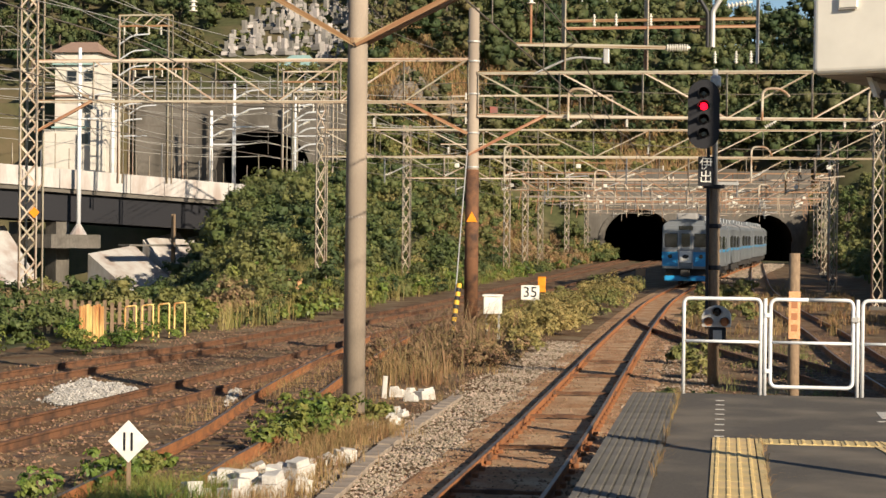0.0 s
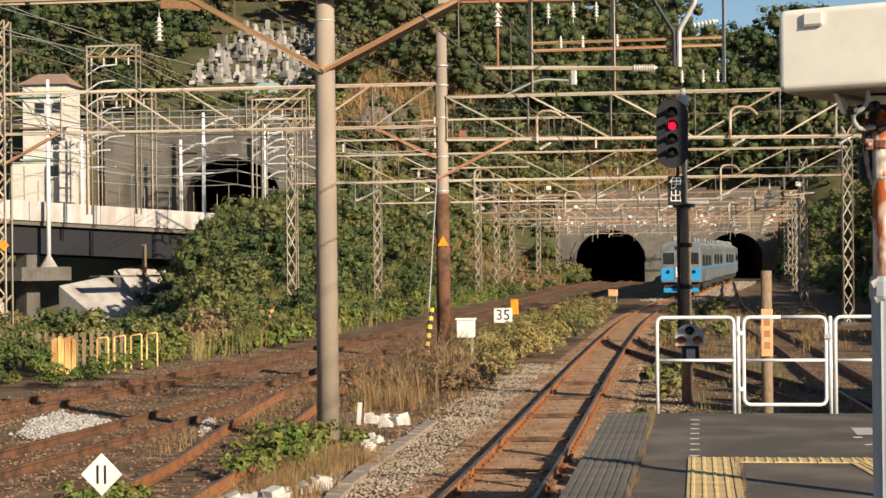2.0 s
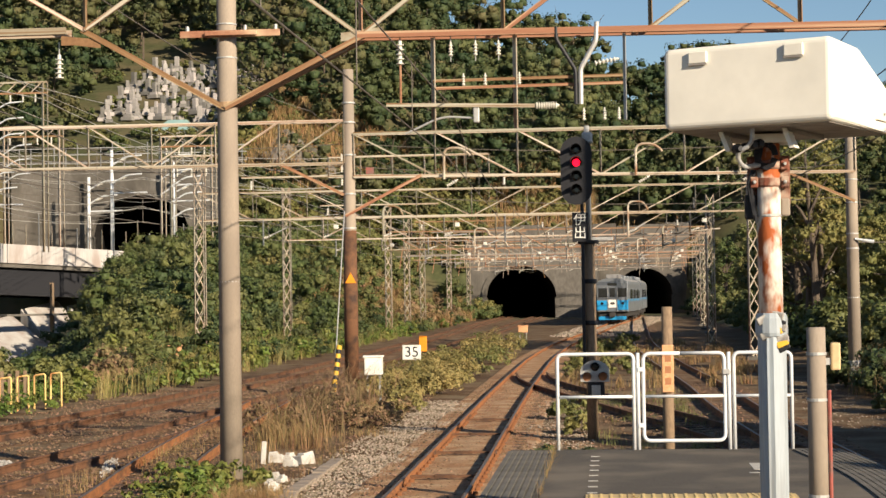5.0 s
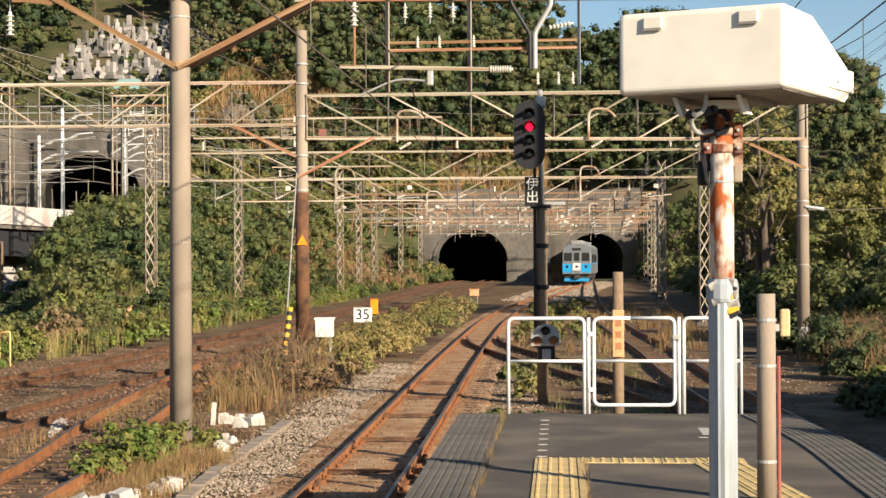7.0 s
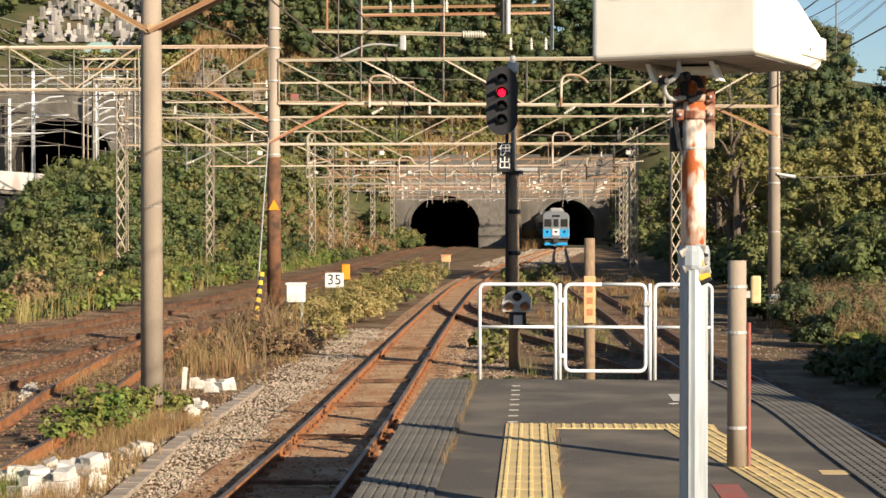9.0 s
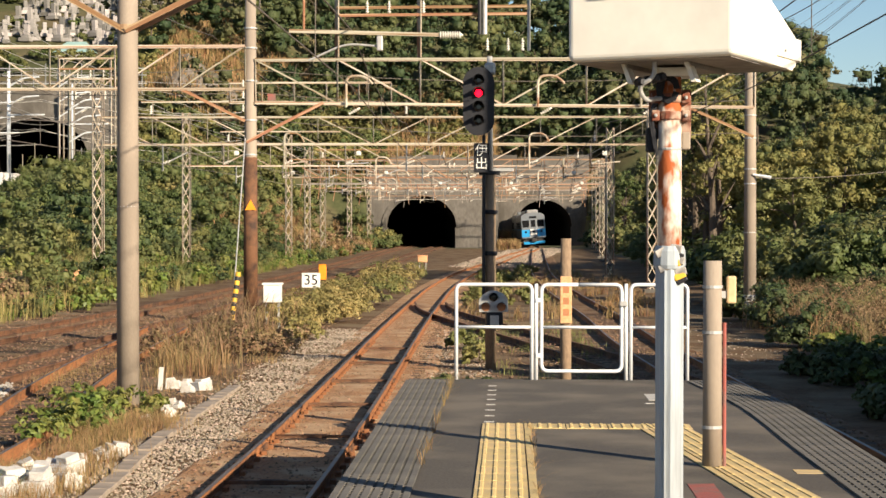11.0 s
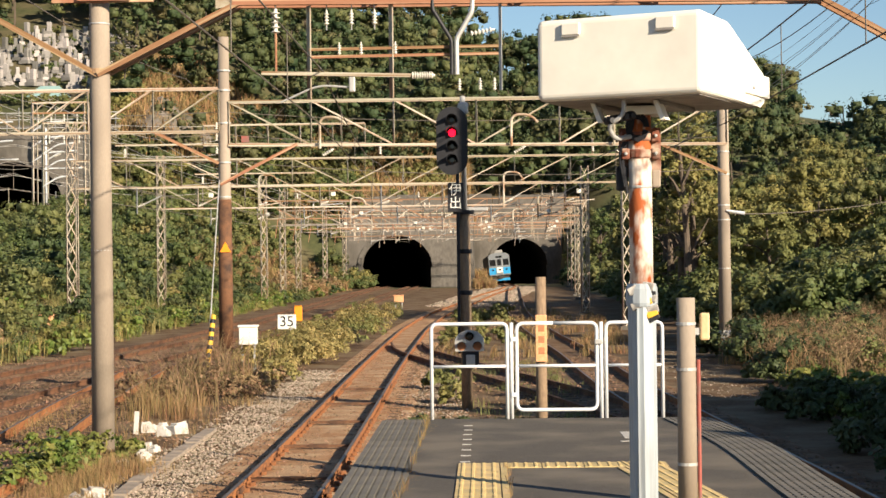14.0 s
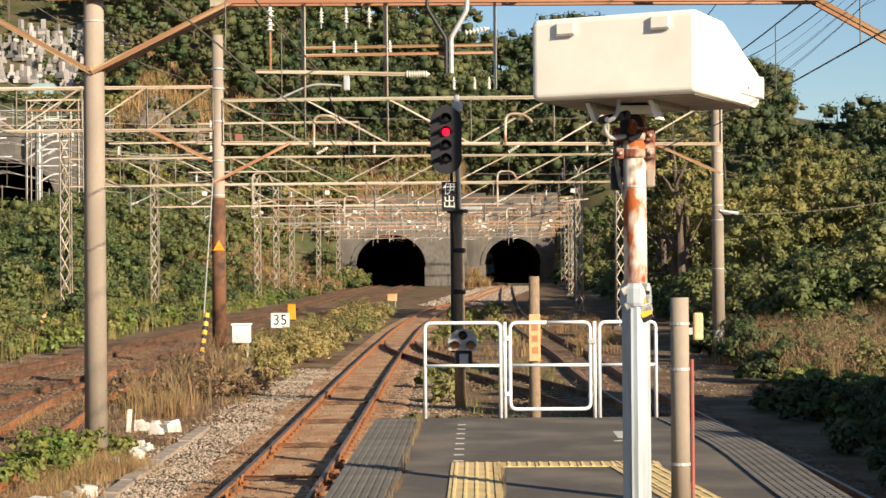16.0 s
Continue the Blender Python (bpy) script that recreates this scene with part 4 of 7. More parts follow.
def main_signal():
    x, y, zc = -0.60, 37.0, 5.36
    t = thing("railway_signal", -0.35, y + 0.3, -0.2, "four-lamp black railway signal showing red on a tall post", "signal")
    part("post", pipe([(-0.35, y + 0.3, -0.2), (-0.36, y + 0.3, 3.9)], 0.115, 16, 0.105), MAT["woodpost"], t, "brown weathered steel post", smooth=True)
    part("post_strip", boxes((-0.53, -0.465, y + 0.14, y + 0.26, 1.0, 4.9), bevel=0.01), MAT["black"], t, "black cable duct and ladder")
    part("upper_post", pipe([(-0.36, y + 0.3, 3.9), (-0.38, y + 0.3, 6.3)], 0.055, 12), MAT["galvanised"], t, "galvanised tube", smooth=True)
    for z in (2.2, 3.05):
        part("clamp", lathe([(0.125, 0), (0.135, 0.02), (0.135, 0.07), (0.125, 0.09)], 14), MAT["black"], t, m=pose(-0.35, y + 0.3, z))
    part("clamp_arm", boxes((-0.60, -0.16, y + 0.17, y + 0.22, 3.86, 3.94), bevel=0.01), MAT["black"], t)
    part("clamp_arm", boxes((-0.52, 0.12, y + 0.28, y + 0.34, 3.93, 4.0), bevel=0.01), MAT["galvanised"], t)
    head = part("signal_head", oval_plate(0.64, 1.40, 0.05), MAT["black"], t, "black oval backboard", m=pose(x, y, zc))
    part("lamp_case", boxes((x - 0.16, x + 0.16, y + 0.05, y + 0.28, zc - 0.55, zc + 0.55), bevel=0.03), MAT["black"], head)
    for k, z in enumerate((0.42, 0.16, -0.12, -0.40)):
        lens = part("lens", lathe([(0.078 if k == 1 else 0.095, 0), (0.078 if k == 1 else 0.095, 0.012), (0.045, 0.02)], 20), MAT["redlamp" if k == 1 else "lens"], head, "lit red lamp" if k == 1 else "unlit dark lamp", m=pose(x, y, zc + z, 90, 0, 0))
        part("hood", hood(0.115, 0.24), MAT["black"], head, m=pose(x, y, zc + z))
    part("cap", boxes((x + 0.12, x + 0.34, y + 0.1, y + 0.3, zc + 0.55, zc + 0.80), bevel=0.05), MAT["galvanised"], t, "pale grey cap box")
    pl = part("name_plate", boxes((-0.70, -0.38, y - 0.02, y + 0.01, 3.90, 4.50), bevel=0.006), MAT["black"], t, "black plate with two white characters")
    for ch, z in (("\u4f0a", 4.34), ("\u51fa", 4.07)):
        attach(new("character", text_mesh("character", ch, 0.27, MAT["signwhite"])), pl, pose(-0.54, y - 0.026, z, 90, 0, 0))
    # shunting signal low on the post
    d = part("shunting_signal", bmesh_dwarf(), MAT["galvanised"], t, "grey three-lamp shunting signal", m=pose(-0.29, y - 0.06, 1.07))
    for dx, dz, mm in ((0.0, 0.27, "lens"), (-0.17, 0.07, "orangelamp"), (0.17, 0.07, "orangelamp")):
        part("lens", lathe([(0.085, 0), (0.085, 0.012), (0.04, 0.02)], 18), MAT[mm], d, m=pose(-0.29 + dx * 0.95, y - 0.06, 1.08 + dz, 90, 0, 0))
        part("hood", hood(0.092, 0.16), MAT["black"], d, m=pose(-0.29 + dx * 0.95, y - 0.06, 1.08 + dz))
    part("signal_box", boxes((-0.44, -0.10, y - 0.02, y + 0.16, 0.72, 1.04), bevel=0.02), MAT["black"], t)
    part("signal_bracket", boxes((-0.36, -0.18, y - 0.06, y - 0.02, 0.76, 0.98), bevel=0.01), MAT["galvanised"], t)


def bmesh_dwarf():
    bm = bmesh.new()
    pts = [(-0.29, -0.02), (0.29, -0.02), (0.30, 0.12)] + [(0.27 * math.cos(a) * (1.0 + 0.1 * math.cos(2 * a)), 0.20 + 0.22 * math.sin(a)) for a in np.linspace(0.1, math.pi - 0.1, 11)] + [(-0.30, 0.12)]
    A = [bm.verts.new((x, 0, z)) for x, z in pts]
    B = [bm.verts.new((x, 0.05, z)) for x, z in pts]
    bm.faces.new(A)
    bm.faces.new(B[::-1])
    for i in range(len(pts)):
        j = (i + 1) % len(pts)
        bm.faces.new((A[j], A[i], B[i], B[j]))
    bmesh.ops.recalc_face_normals(bm, faces=bm.faces)
    return bm


main_signal()


# ---- overhead line poles and gantries ----
def insulator(parent, m, n=5, r=0.05, pitch=0.045):
    prof = [(0.012, -0.02)]
    for k in range(n):
        prof += [(r, k * pitch), (r * 0.95, k * pitch + 0.012), (r * 0.45, k * pitch + 0.02), (r * 0.45, k * pitch + pitch - 0.004)]
    prof += [(0.012, n * pitch + 0.02)]
    part("insulator", lathe(prof, 12), MAT["porcelain"], parent, "white ribbed porcelain insulator", m=m)


def round_pole(name, x, y, z0, z1, r0, r1, mat, label, group="overhead line poles"):
    t = thing(name, x, y, z0, label, "utility pole", group)
    part("shaft", pipe([(x, y, z0), (x, y, (z0 + z1) / 2), (x, y, z1)], r0, 20, r1), mat, t, smooth=True)
    return t


def band(t, x, y, z, r, mat="galvanised", h=0.05):
    part("band", lathe([(r + 0.003, 0), (r + 0.006, 0.01), (r + 0.006, h - 0.01), (r + 0.003, h)], 18), MAT[mat], t, "steel band", m=pose(x, y, z))


def lattice_mast(x, y, z0, z1, w, mat, label="cream-painted rusting lattice mast", pitch=0.62):
    t = thing("lattice_mast", x, y, z0, label, "mast", "lattice masts")
    h = w / 2
    leg = max(0.07, w * 0.19)
    for sx in (-1, 1):
        for sy in (-1, 1):
            bar("leg", (x + sx * h, y + sy * h, z0), (x + sx * h, y + sy * h, z1), leg * 0.8, MAT[mat], t)
    n = int((z1 - z0) / pitch)
    for k in range(n):
        za, zb = z0 + k * (z1 - z0) / n, z0 + (k + 1) * (z1 - z0) / n
        s = 1 if k % 2 else -1
        bar("brace", (x - s * h, y - h, za), (x + s * h, y - h, zb), leg * 0.55, MAT[mat], t)
        bar("brace", (x + s * h, y - h, za), (x - s * h, y - h, zb), leg * 0.45, MAT[mat], t)
        if k % 2 == 0:
            bar("brace", (x + s * h, y + h, za), (x - s * h, y + h, zb), leg * 0.5, MAT[mat], t)
    part("footing", boxes((x - w * 0.9, x + w * 0.9, y - w * 0.9, y + w * 0.9, z0 - 0.4, z0 + 0.25), bevel=0.03), MAT["wallconcrete"], t, "concrete footing")
    return t


def truss(y, x0, x1, zb, zt, panels, mat, t, w=0.085, deep=0.35, zb2=None):
    """A flat truss of steel angles across the tracks: chords, posts and diagonals."""
    zb2 = zb if zb2 is None else zb2
    for dy in (-deep / 2, deep / 2):
        bar("top_chord", (x0, y + dy, zt), (x1, y + dy, zt), w, MAT[mat], t)
        bar("bottom_chord", (x0, y + dy, zb), (x1, y + dy, zb2), w, MAT[mat], t)
    for k in range(panels + 1):
        u = k / panels
        x = x0 + (x1 - x0) * u
        z = zb + (zb2 - zb) * u
        bar("strut", (x, y - deep / 2, z), (x, y - deep / 2, zt), w * 0.7, MAT[mat], t)
        if k < panels:
            xn = x0 + (x1 - x0) * (k + 1) / panels
            zn = zb + (zb2 - zb) * (k + 1) / panels
            a, b = ((x, zt), (xn, zn)) if k < panels / 2 else ((x, z), (xn, zt))
            bar("diagonal", (a[0], y - deep / 2, a[1]), (b[0], y - deep / 2, b[1]), w * 0.65, MAT[mat], t)


def near_gantry():
    """Concrete pole beside the siding with its knee-braced steel beam."""
    y, xp = 29.0, -6.13
    p = round_pole("concrete_pole", xp, y, -0.3, 10.6, 0.185, 0.15, MAT["concrete"], "tall tapered concrete pole beside the overgrown siding")
    for z, m in ((5.95, "gantryrust"), (3.1, "galvanised"), (1.6, "galvanised"), (6.75, "galvanised"), (7.3, "galvanised")):
        band(p, xp, y, z, 0.168, m, 0.09 if z in (5.95,) else 0.025)
    part("crossarm", boxes((xp - 0.72, xp + 0.92, y - 0.24, y - 0.19, 7.08, 7.19), bevel=0.006), MAT["gantryrust"], p, "rusty steel crossarm")
    part("crossarm", boxes((xp - 0.30, xp + 0.55, y - 0.30, y - 0.24, 7.10, 7.16), bevel=0.006), MAT["gantryrust"], p, "rusty steel crossarm")
    for dx in (-0.6, 0.35, 0.85):
        part("bolt", lathe([(0.03, 0), (0.03, 0.08)], 8), MAT["galvanised"], p, m=pose(xp + dx, y - 0.2, 7.19))
    g = thing("overhead_gantry", xp, y, 5.9, "rusty knee-braced steel beam carried by concrete poles", "gantry", "gantries")
    zt = 8.75
    q = round_pole("concrete_pole", 7.75, y, -0.3, 10.6, 0.185, 0.15, MAT["concrete"], "tall tapered concrete pole beyond the shaded track")
    o = round_pole("concrete_pole", -20.5, y, -0.3, 10.6, 0.185, 0.15, MAT["concrete"], "tall tapered concrete pole outside the main lines")
    mr, mc = "gantryrust", "gantry"
    for dy in (-0.17, 0.17):
        bar("bottom_chord", (-3.95, y + dy, 7.06), (5.5, y + dy, 7.0), 0.10, MAT[mr], g)
        bar("bottom_chord", (-18.5, y + dy, 7.25), (-8.75, y + dy, 7.26), 0.11, MAT[mc], g)
        bar("top_chord", (-20.4, y + dy, zt), (7.7, y + dy, zt), 0.10, MAT[mr], g)
        bar("knee_brace", (xp, y + dy, 5.93), (-3.85, y + dy, 7.05), 0.085, MAT[mr], g)
        bar("knee_brace", (xp, y + dy, 5.93), (-8.5, y + dy, 7.27), 0.085, MAT[mr], g)
        bar("knee_brace", (7.75, y + dy, 5.7), (5.4, y + dy, 7.02), 0.085, MAT[mr], g)
    for x, s in ((-3.9, 1), (-8.5, -1), (5.45, 1)):
        bm = bmesh.new()
        pts = [(-0.32, 0.02), (0.34, 0.1), (0.34, -0.06), (0.1, -0.06), (-0.32, -0.12)]
        A = [bm.verts.new((x + s * u, y - 0.19, 7.08 + v)) for u, v in pts]
        B = [bm.verts.new((x + s * u, y - 0.175, 7.08 + v)) for u, v in pts]
        bm.faces.new(A)
        bm.faces.new(B[::-1])
        for i in range(5):
            bm.faces.new((A[i], A[(i + 1) % 5], B[(i + 1) % 5], B[i]))
        bmesh.ops.recalc_face_normals(bm, faces=bm.faces)
        part("gusset_plate", bm, MAT[mc if x > -5 else mr], g, "drilled steel gusset plate")
    for x in (-3.9, -1.6, 0.75, 3.1, 5.45, -8.45, -11.0, -13.5, -16.0):
        z = 7.02 if x > -5 else 7.26
        bar("strut", (x, y - 0.17, z), (x, y - 0.17, zt), 0.07, MAT[mr], g)
    for a, b, up in ((-3.9, -6.2, 1), (-3.9, -1.6, 0), (-1.6, 0.75, 0), (3.1, 0.75, 0), (0.75, 3.1, 0), (5.45, 3.1, 1), (-8.45, -6.2, 1), (-8.45, -11, 1), (-13.5, -11, 1)):
        bar("diagonal", (a, y - 0.17, 7.05 if a > -5 else 7.27), (b, y - 0.17, zt), 0.065, MAT[mc if a in (-3.9, 0.75, -8.45) else mr], g)
    # frame hung below the beam
    for x in (-2.74, -1.42):
        bar("hanger", (x, y - 0.1, 5.50), (x, y - 0.1, 7.0), 0.075, MAT[mc], g)
    bar("hanger", (0.33, y - 0.1, 5.6), (0.33, y - 0.1, 7.0), 0.05, MAT["galvanised"], g)
    for z, x0, x1 in ((6.31, -2.74, 0.30), (6.19, -2.7, 0.30)):
        bar("hung_rail", (x0, y - 0.1, z - 0.02), (x1, y - 0.1, z), 0.045, MAT[mr], g)
    bar("feeder_bar", (-3.5, y - 0.14, 5.92), (-1.05, y - 0.14, 5.85), 0.06, MAT[mc], g)
    insulator(g, pose(-1.08, y - 0.14, 5.85, 0, 90, 0), 9, 0.06, 0.038)
    for x in (-2.2, -1.85, -1.5 + 0.2):
        insulator(g, pose(x - 0.05, y - 0.12, 6.22), 4, 0.03, 0.04)
    for x in (-2.45, -2.05, -1.68):
        insulator(g, pose(x, y - 0.1, 6.70), 4, 0.04, 0.05)
        part("hanger_pin", pipe([(x, y - 0.1, 6.6), (x, y - 0.1, 7.0)], 0.01, 6), MAT["galvanised"], g)
    for x, z in ((-3.27, 6.58), (-8.9, 6.5)):
        insulator(g, pose(x, y - 0.1, z), 5, 0.07, 0.075)
        part("hanger_pin", pipe([(x, y - 0.1, z + 0.3), (x, y - 0.1, 7.1)], 0.012, 6), MAT["galvanised"], g)
    part("dropper", pipe([(-3.27, y - 0.1, 5.9), (-3.27, y - 0.1, 6.6)], 0.02, 6), MAT[mr], g)
    part("bent_arm", pipe(rounded([(-0.75, y - 0.2, 7.1), (-0.75, y - 0.2, 6.9), (-0.45, y - 0.2, 6.4), (-0.45, y - 0.2, 5.85)], 0.06), 0.032, 8), MAT["black"], g, "dark bent steel arm")
    part("bent_arm", pipe(rounded([(-0.10, y - 0.2, 7.16), (-0.12, y - 0.2, 6.85), (-0.37, y - 0.2, 6.42), (-0.37, y - 0.2, 5.85)], 0.06), 0.04, 8), MAT["galvanised"], g, "pale bent steel arm")
    insulator(g, pose(-0.13, y - 0.2, 6.50, 0, 80, 0), 6, 0.045, 0.06)
    for x in (-0.28, 0.05, 0.28):
        insulator(g, pose(x - 0.05, y - 0.1, 5.62), 4, 0.03, 0.04)
    part("steady_arm", pipe(rounded([(-3.2, y - 0.1, 5.45), (-2.6, y - 0.1, 5.72), (-2.1, y - 0.1, 5.68)], 0.2), 0.018, 8), MAT["galvanised"], g, "curved steady arm")
    part("weight", boxes((-2.10, -2.0, y - 0.16, y - 0.06, 5.6, 5.85), bevel=0.02), MAT["galvanised"], g)


near_gantry()


def second_gantry():
    y = 55.0
    p = round_pole("concrete_pole", -7.85, y, -0.3, 9.86, 0.215, 0.165, MAT["concrete"], "slender concrete pole with a rust-stained foot among dry grass")
    part("rust_sleeve", pipe([(-7.85, y, 0.2), (-7.85, y, 4.9)], 0.222, 20, 0.205), MAT["darkrust"], p, "rust-brown painted lower shaft", smooth=True)
    for z in (3.9, 4.95, 6.0, 7.2, 8.2, 8.8):
        band(p, -7.85, y, z, 0.2, "galvanised", 0.05)
    for z in (6.3, 6.7, 7.05):
        insulator(p, pose(-8.05, y - 0.2, z), 3, 0.05, 0.06)
    bm = bmesh.new()
    pts = [(-0.17, -0.13), (0.17, -0.13), (0.0, 0.19)]
    A = [bm.verts.new((-7.82 + u, y - 0.23, 3.42 + v)) for u, v in pts]
    B = [bm.verts.new((-7.82 + u, y - 0.225, 3.42 + v)) for u, v in pts]
    bm.faces.new(A)
    bm.faces.new(B[::-1])
    for i in range(3):
        bm.faces.new((A[i], A[(i + 1) % 3], B[(i + 1) % 3], B[i]))
    bmesh.ops.recalc_face_normals(bm, faces=bm.faces)
    part("warning_plate", bm, MAT["orangesign"], p, "orange triangular warning plate")
    part("red_marker", boxes((-7.30, -7.06, y - 0.22, y - 0.2, 6.62, 6.82)), MAT["red"], p, "small red marker plate")
    part("guy_wire", pipe([(-8.0, y - 0.1, 5.5), (-7.75, y - 4.4, 0.2)], 0.02, 6), MAT["galvanised"], p)
    r = round_pole("concrete_pole", 7.45, y + 1, 0.0, 10.2, 0.20, 0.16, MAT["concrete"], "concrete pole with bands standing in bushes")
    for z in (1.0, 2.6, 4.1, 4.55, 5.5, 6.2):
        band(r, 7.45, y + 1, z, 0.185, "galvanised", 0.04)
    part("lamp_arm", pipe([(7.5, y + 0.8, 4.40), (8.05, y + 0.7, 4.30)], 0.03, 8, 0.06), MAT["whitepaint"], r, "small white lamp on an arm")
    part("base_wrap", lathe([(0.22, 0), (0.235, 0.05), (0.225, 0.42), (0.205, 0.46)], 14), MAT["whiteblock"], r, "peeling white base wrap", m=pose(7.45, y + 1, 0.25))
    g = thing("overhead_gantry", -7.85, y, 6.4, "long cream steel truss beam spanning the tracks", "gantry", "gantries")
    truss(y, -7.7, 7.4, 6.55, 7.87, 6, "gantry", g, 0.08, 0.3, 6.40)
    truss(y, -22.0, -8.0, 7.0, 8.28, 7, "gantry", g, 0.075, 0.3, 6.97)
    for a, b in (((-7.95, 5.35), (-5.6, 6.55)), ((7.4, 5.5), (5.2, 6.5)), ((-8.0, 6.0), (-9.95, 6.97)), ((-21.9, 6.0), (-20.0, 7.0))):
        bar("knee_brace", (a[0], y - 0.2, a[1]), (b[0], y - 0.2, b[1]), 0.09, MAT["gantryrust"], g)
    l0 = lattice_mast(-22.1, y, 0.0, 10.6, 0.55, "gantry", "tall cream lattice mast with an orange warning plate")
    bm = bmesh.new()
    part("warning_plate", boxes((-0.13, 0.13, -0.01, 0.01, -0.13, 0.13), bevel=0.004), MAT["orangesign"], l0, "orange warning plate", m=pose(-21.85, y - 0.32, 3.45, 0, 45, 0))
    # curved bracket arms
    for x in (-4.9, 0.9, 4.0):
        part("bracket_arm", pipe(rounded([(x, y - 0.3, 6.4), (x, y - 0.3, 7.35), (x + 0.6, y - 0.3, 7.35), (x + 0.8, y - 0.3, 7.1)], 0.25), 0.04, 8), MAT["gantry"], g, "curved drop bracket")
        insulator(g, pose(x + 0.1, y - 0.3, 6.2, 0, 60, 0), 5, 0.06, 0.07)


second_gantry()


def far_gantries():
    rows = [(82.0, -18.7, 6.5, 6.5, 7.75, "gantry"), (105.0, -18.75, 5.9, 6.3, 7.6, "gantry"), (130.0, -15.8, 7.2, 6.3, 7.6, "gantryrust"), (143.0, -15.9, 7.6, 6.2, 7.3, "gantrygrey"), (155.0, -15.9, 8.0, 6.4, 7.7, "gantryrust"), (180.0, -15.8, 8.9, 6.7, 8.0, "gantry"), (203.0, -15.6, 9.6, 7.0, 8.3, "gantryrust")]
    for i, (y, xl, xr, zb, zt, mat) in enumerate(rows):
        g = thing("overhead_gantry", xl, y, zb, "cream and rust steel truss beam between lattice masts", "gantry", "gantries")
        truss(y, xl, xr, zb, zt, 10, mat, g, 0.075, 0.3)
        for x in (xl, xr):
            lattice_mast(x, y, float(ground_height(x, y)) - 0.1, zt + (1.8 if x < 0 else 0.9), 0.42, "gantry", pitch=0.8)
        for k in range(8):
            x = xl + (xr - xl) * (0.12 + 0.11 * k)
            if (k + int(y)) % 4 == 0:
                part("bracket_arm", pipe(rounded([(x, y - 0.3, 5.4), (x, y - 0.3, zb + 0.5), (x + 0.7, y - 0.3, zb + 0.5), (x + 0.9, y - 0.3, zb + 0.1)], 0.25), 0.045, 6), MAT["gantry"], g, "curved drop bracket")
            else:
                bar("drop_post", (x, y - 0.3, 5.3 + 0.3 * (k % 2)), (x, y - 0.3, zb), 0.07, MAT["gantry" if k % 2 else "galvanised"], g)
            part("cantilever", pipe([(x, y - 0.3, 5.6), (x + 1.0 + 0.5 * math.sin(3 * k + y), y - 0.3, 5.9 + 0.25 * math.cos(5 * k + y))], 0.03, 6), MAT["gantry" if k % 3 else "galvanised"], g)
            if k % 2:
                part("equipment_case", boxes((x + 0.5, x + 0.72, y - 0.45, y - 0.3, zb - 0.5, zb - 0.3), bevel=0.04), MAT["porcelain"], g, "pale equipment case")
            insulator(g, pose(x + 0.05, y - 0.3, 5.65, 0, 70, 0), 5, 0.06, 0.07)
        for x in (xl + 2.5, -4.6, 5.0):
            insulator(g, pose(x, y - 0.3, zt + 0.15), 4, 0.085, 0.09)
            bar("strut", (x, y, zt), (x, y, zt + 0.75), 0.08, MAT[mat], g)
        if y > 125:
            bar("lower_beam", (xl + 0.6, y - 0.35, 5.8), (xr - 0.6, y - 0.35, 5.9), 0.06, MAT["gantryrust" if i % 2 else "gantrygrey"], g)
            for k in range(10):
                x = xl + (xr - xl) * (k + 0.5) / 10 + 0.3 * math.sin(7 * k + y)
                bar("hanger", (x, y - 0.36, 5.2 + 0.3 * math.sin(3 * k + y)), (x + 0.25 * math.cos(k), y - 0.36, 6.5), 0.045, MAT[("gantryrust", "gantrygrey", "gantry")[k % 3]], g)
        bar("wire_beam", (xl + 2, y, zt + 0.7), (xl + 9, y, zt + 0.7), 0.08, MAT[mat], g)


far_gantries()


def side_frame():
    g = thing("signal_frame", -10.5, 68, 7.4, "light cream steel frame over the main lines", "gantry", "gantries")
    for z in (7.45, 8.2):
        bar("rail_bar", (-10.5, 68, z), (-4.4, 68, z), 0.075, MAT["gantry"], g)
    for k in range(6):
        bar("strut", (-10.5 + k * 1.22, 68, 7.45), (-10.5 + k * 1.22, 68, 8.2), 0.06, MAT["gantry"], g)
    bar("post", (-9.7, 68, -0.2), (-9.7, 68, 8.3), 0.12, MAT["gantry"], g)


side_frame()


# ---- wires ----
def wire(pts, r, mat, label, sag=0.0):
    full = []
    for a, b in zip(pts, pts[1:]):
        for k in range(10):
            u = k / 10
            full.append((a[0] + (b[0] - a[0]) * u, a[1] + (b[1] - a[1]) * u, a[2] + (b[2] - a[2]) * u - sag * 4 * u * (1 - u)))
    full.append(pts[-1])
    bm = tube(bmesh.new(), full, r, 5)
    return tagged(new("overhead_wire", mesh_of("overhead_wire", bm, MAT[mat])), label, "wire", "overhead wires")


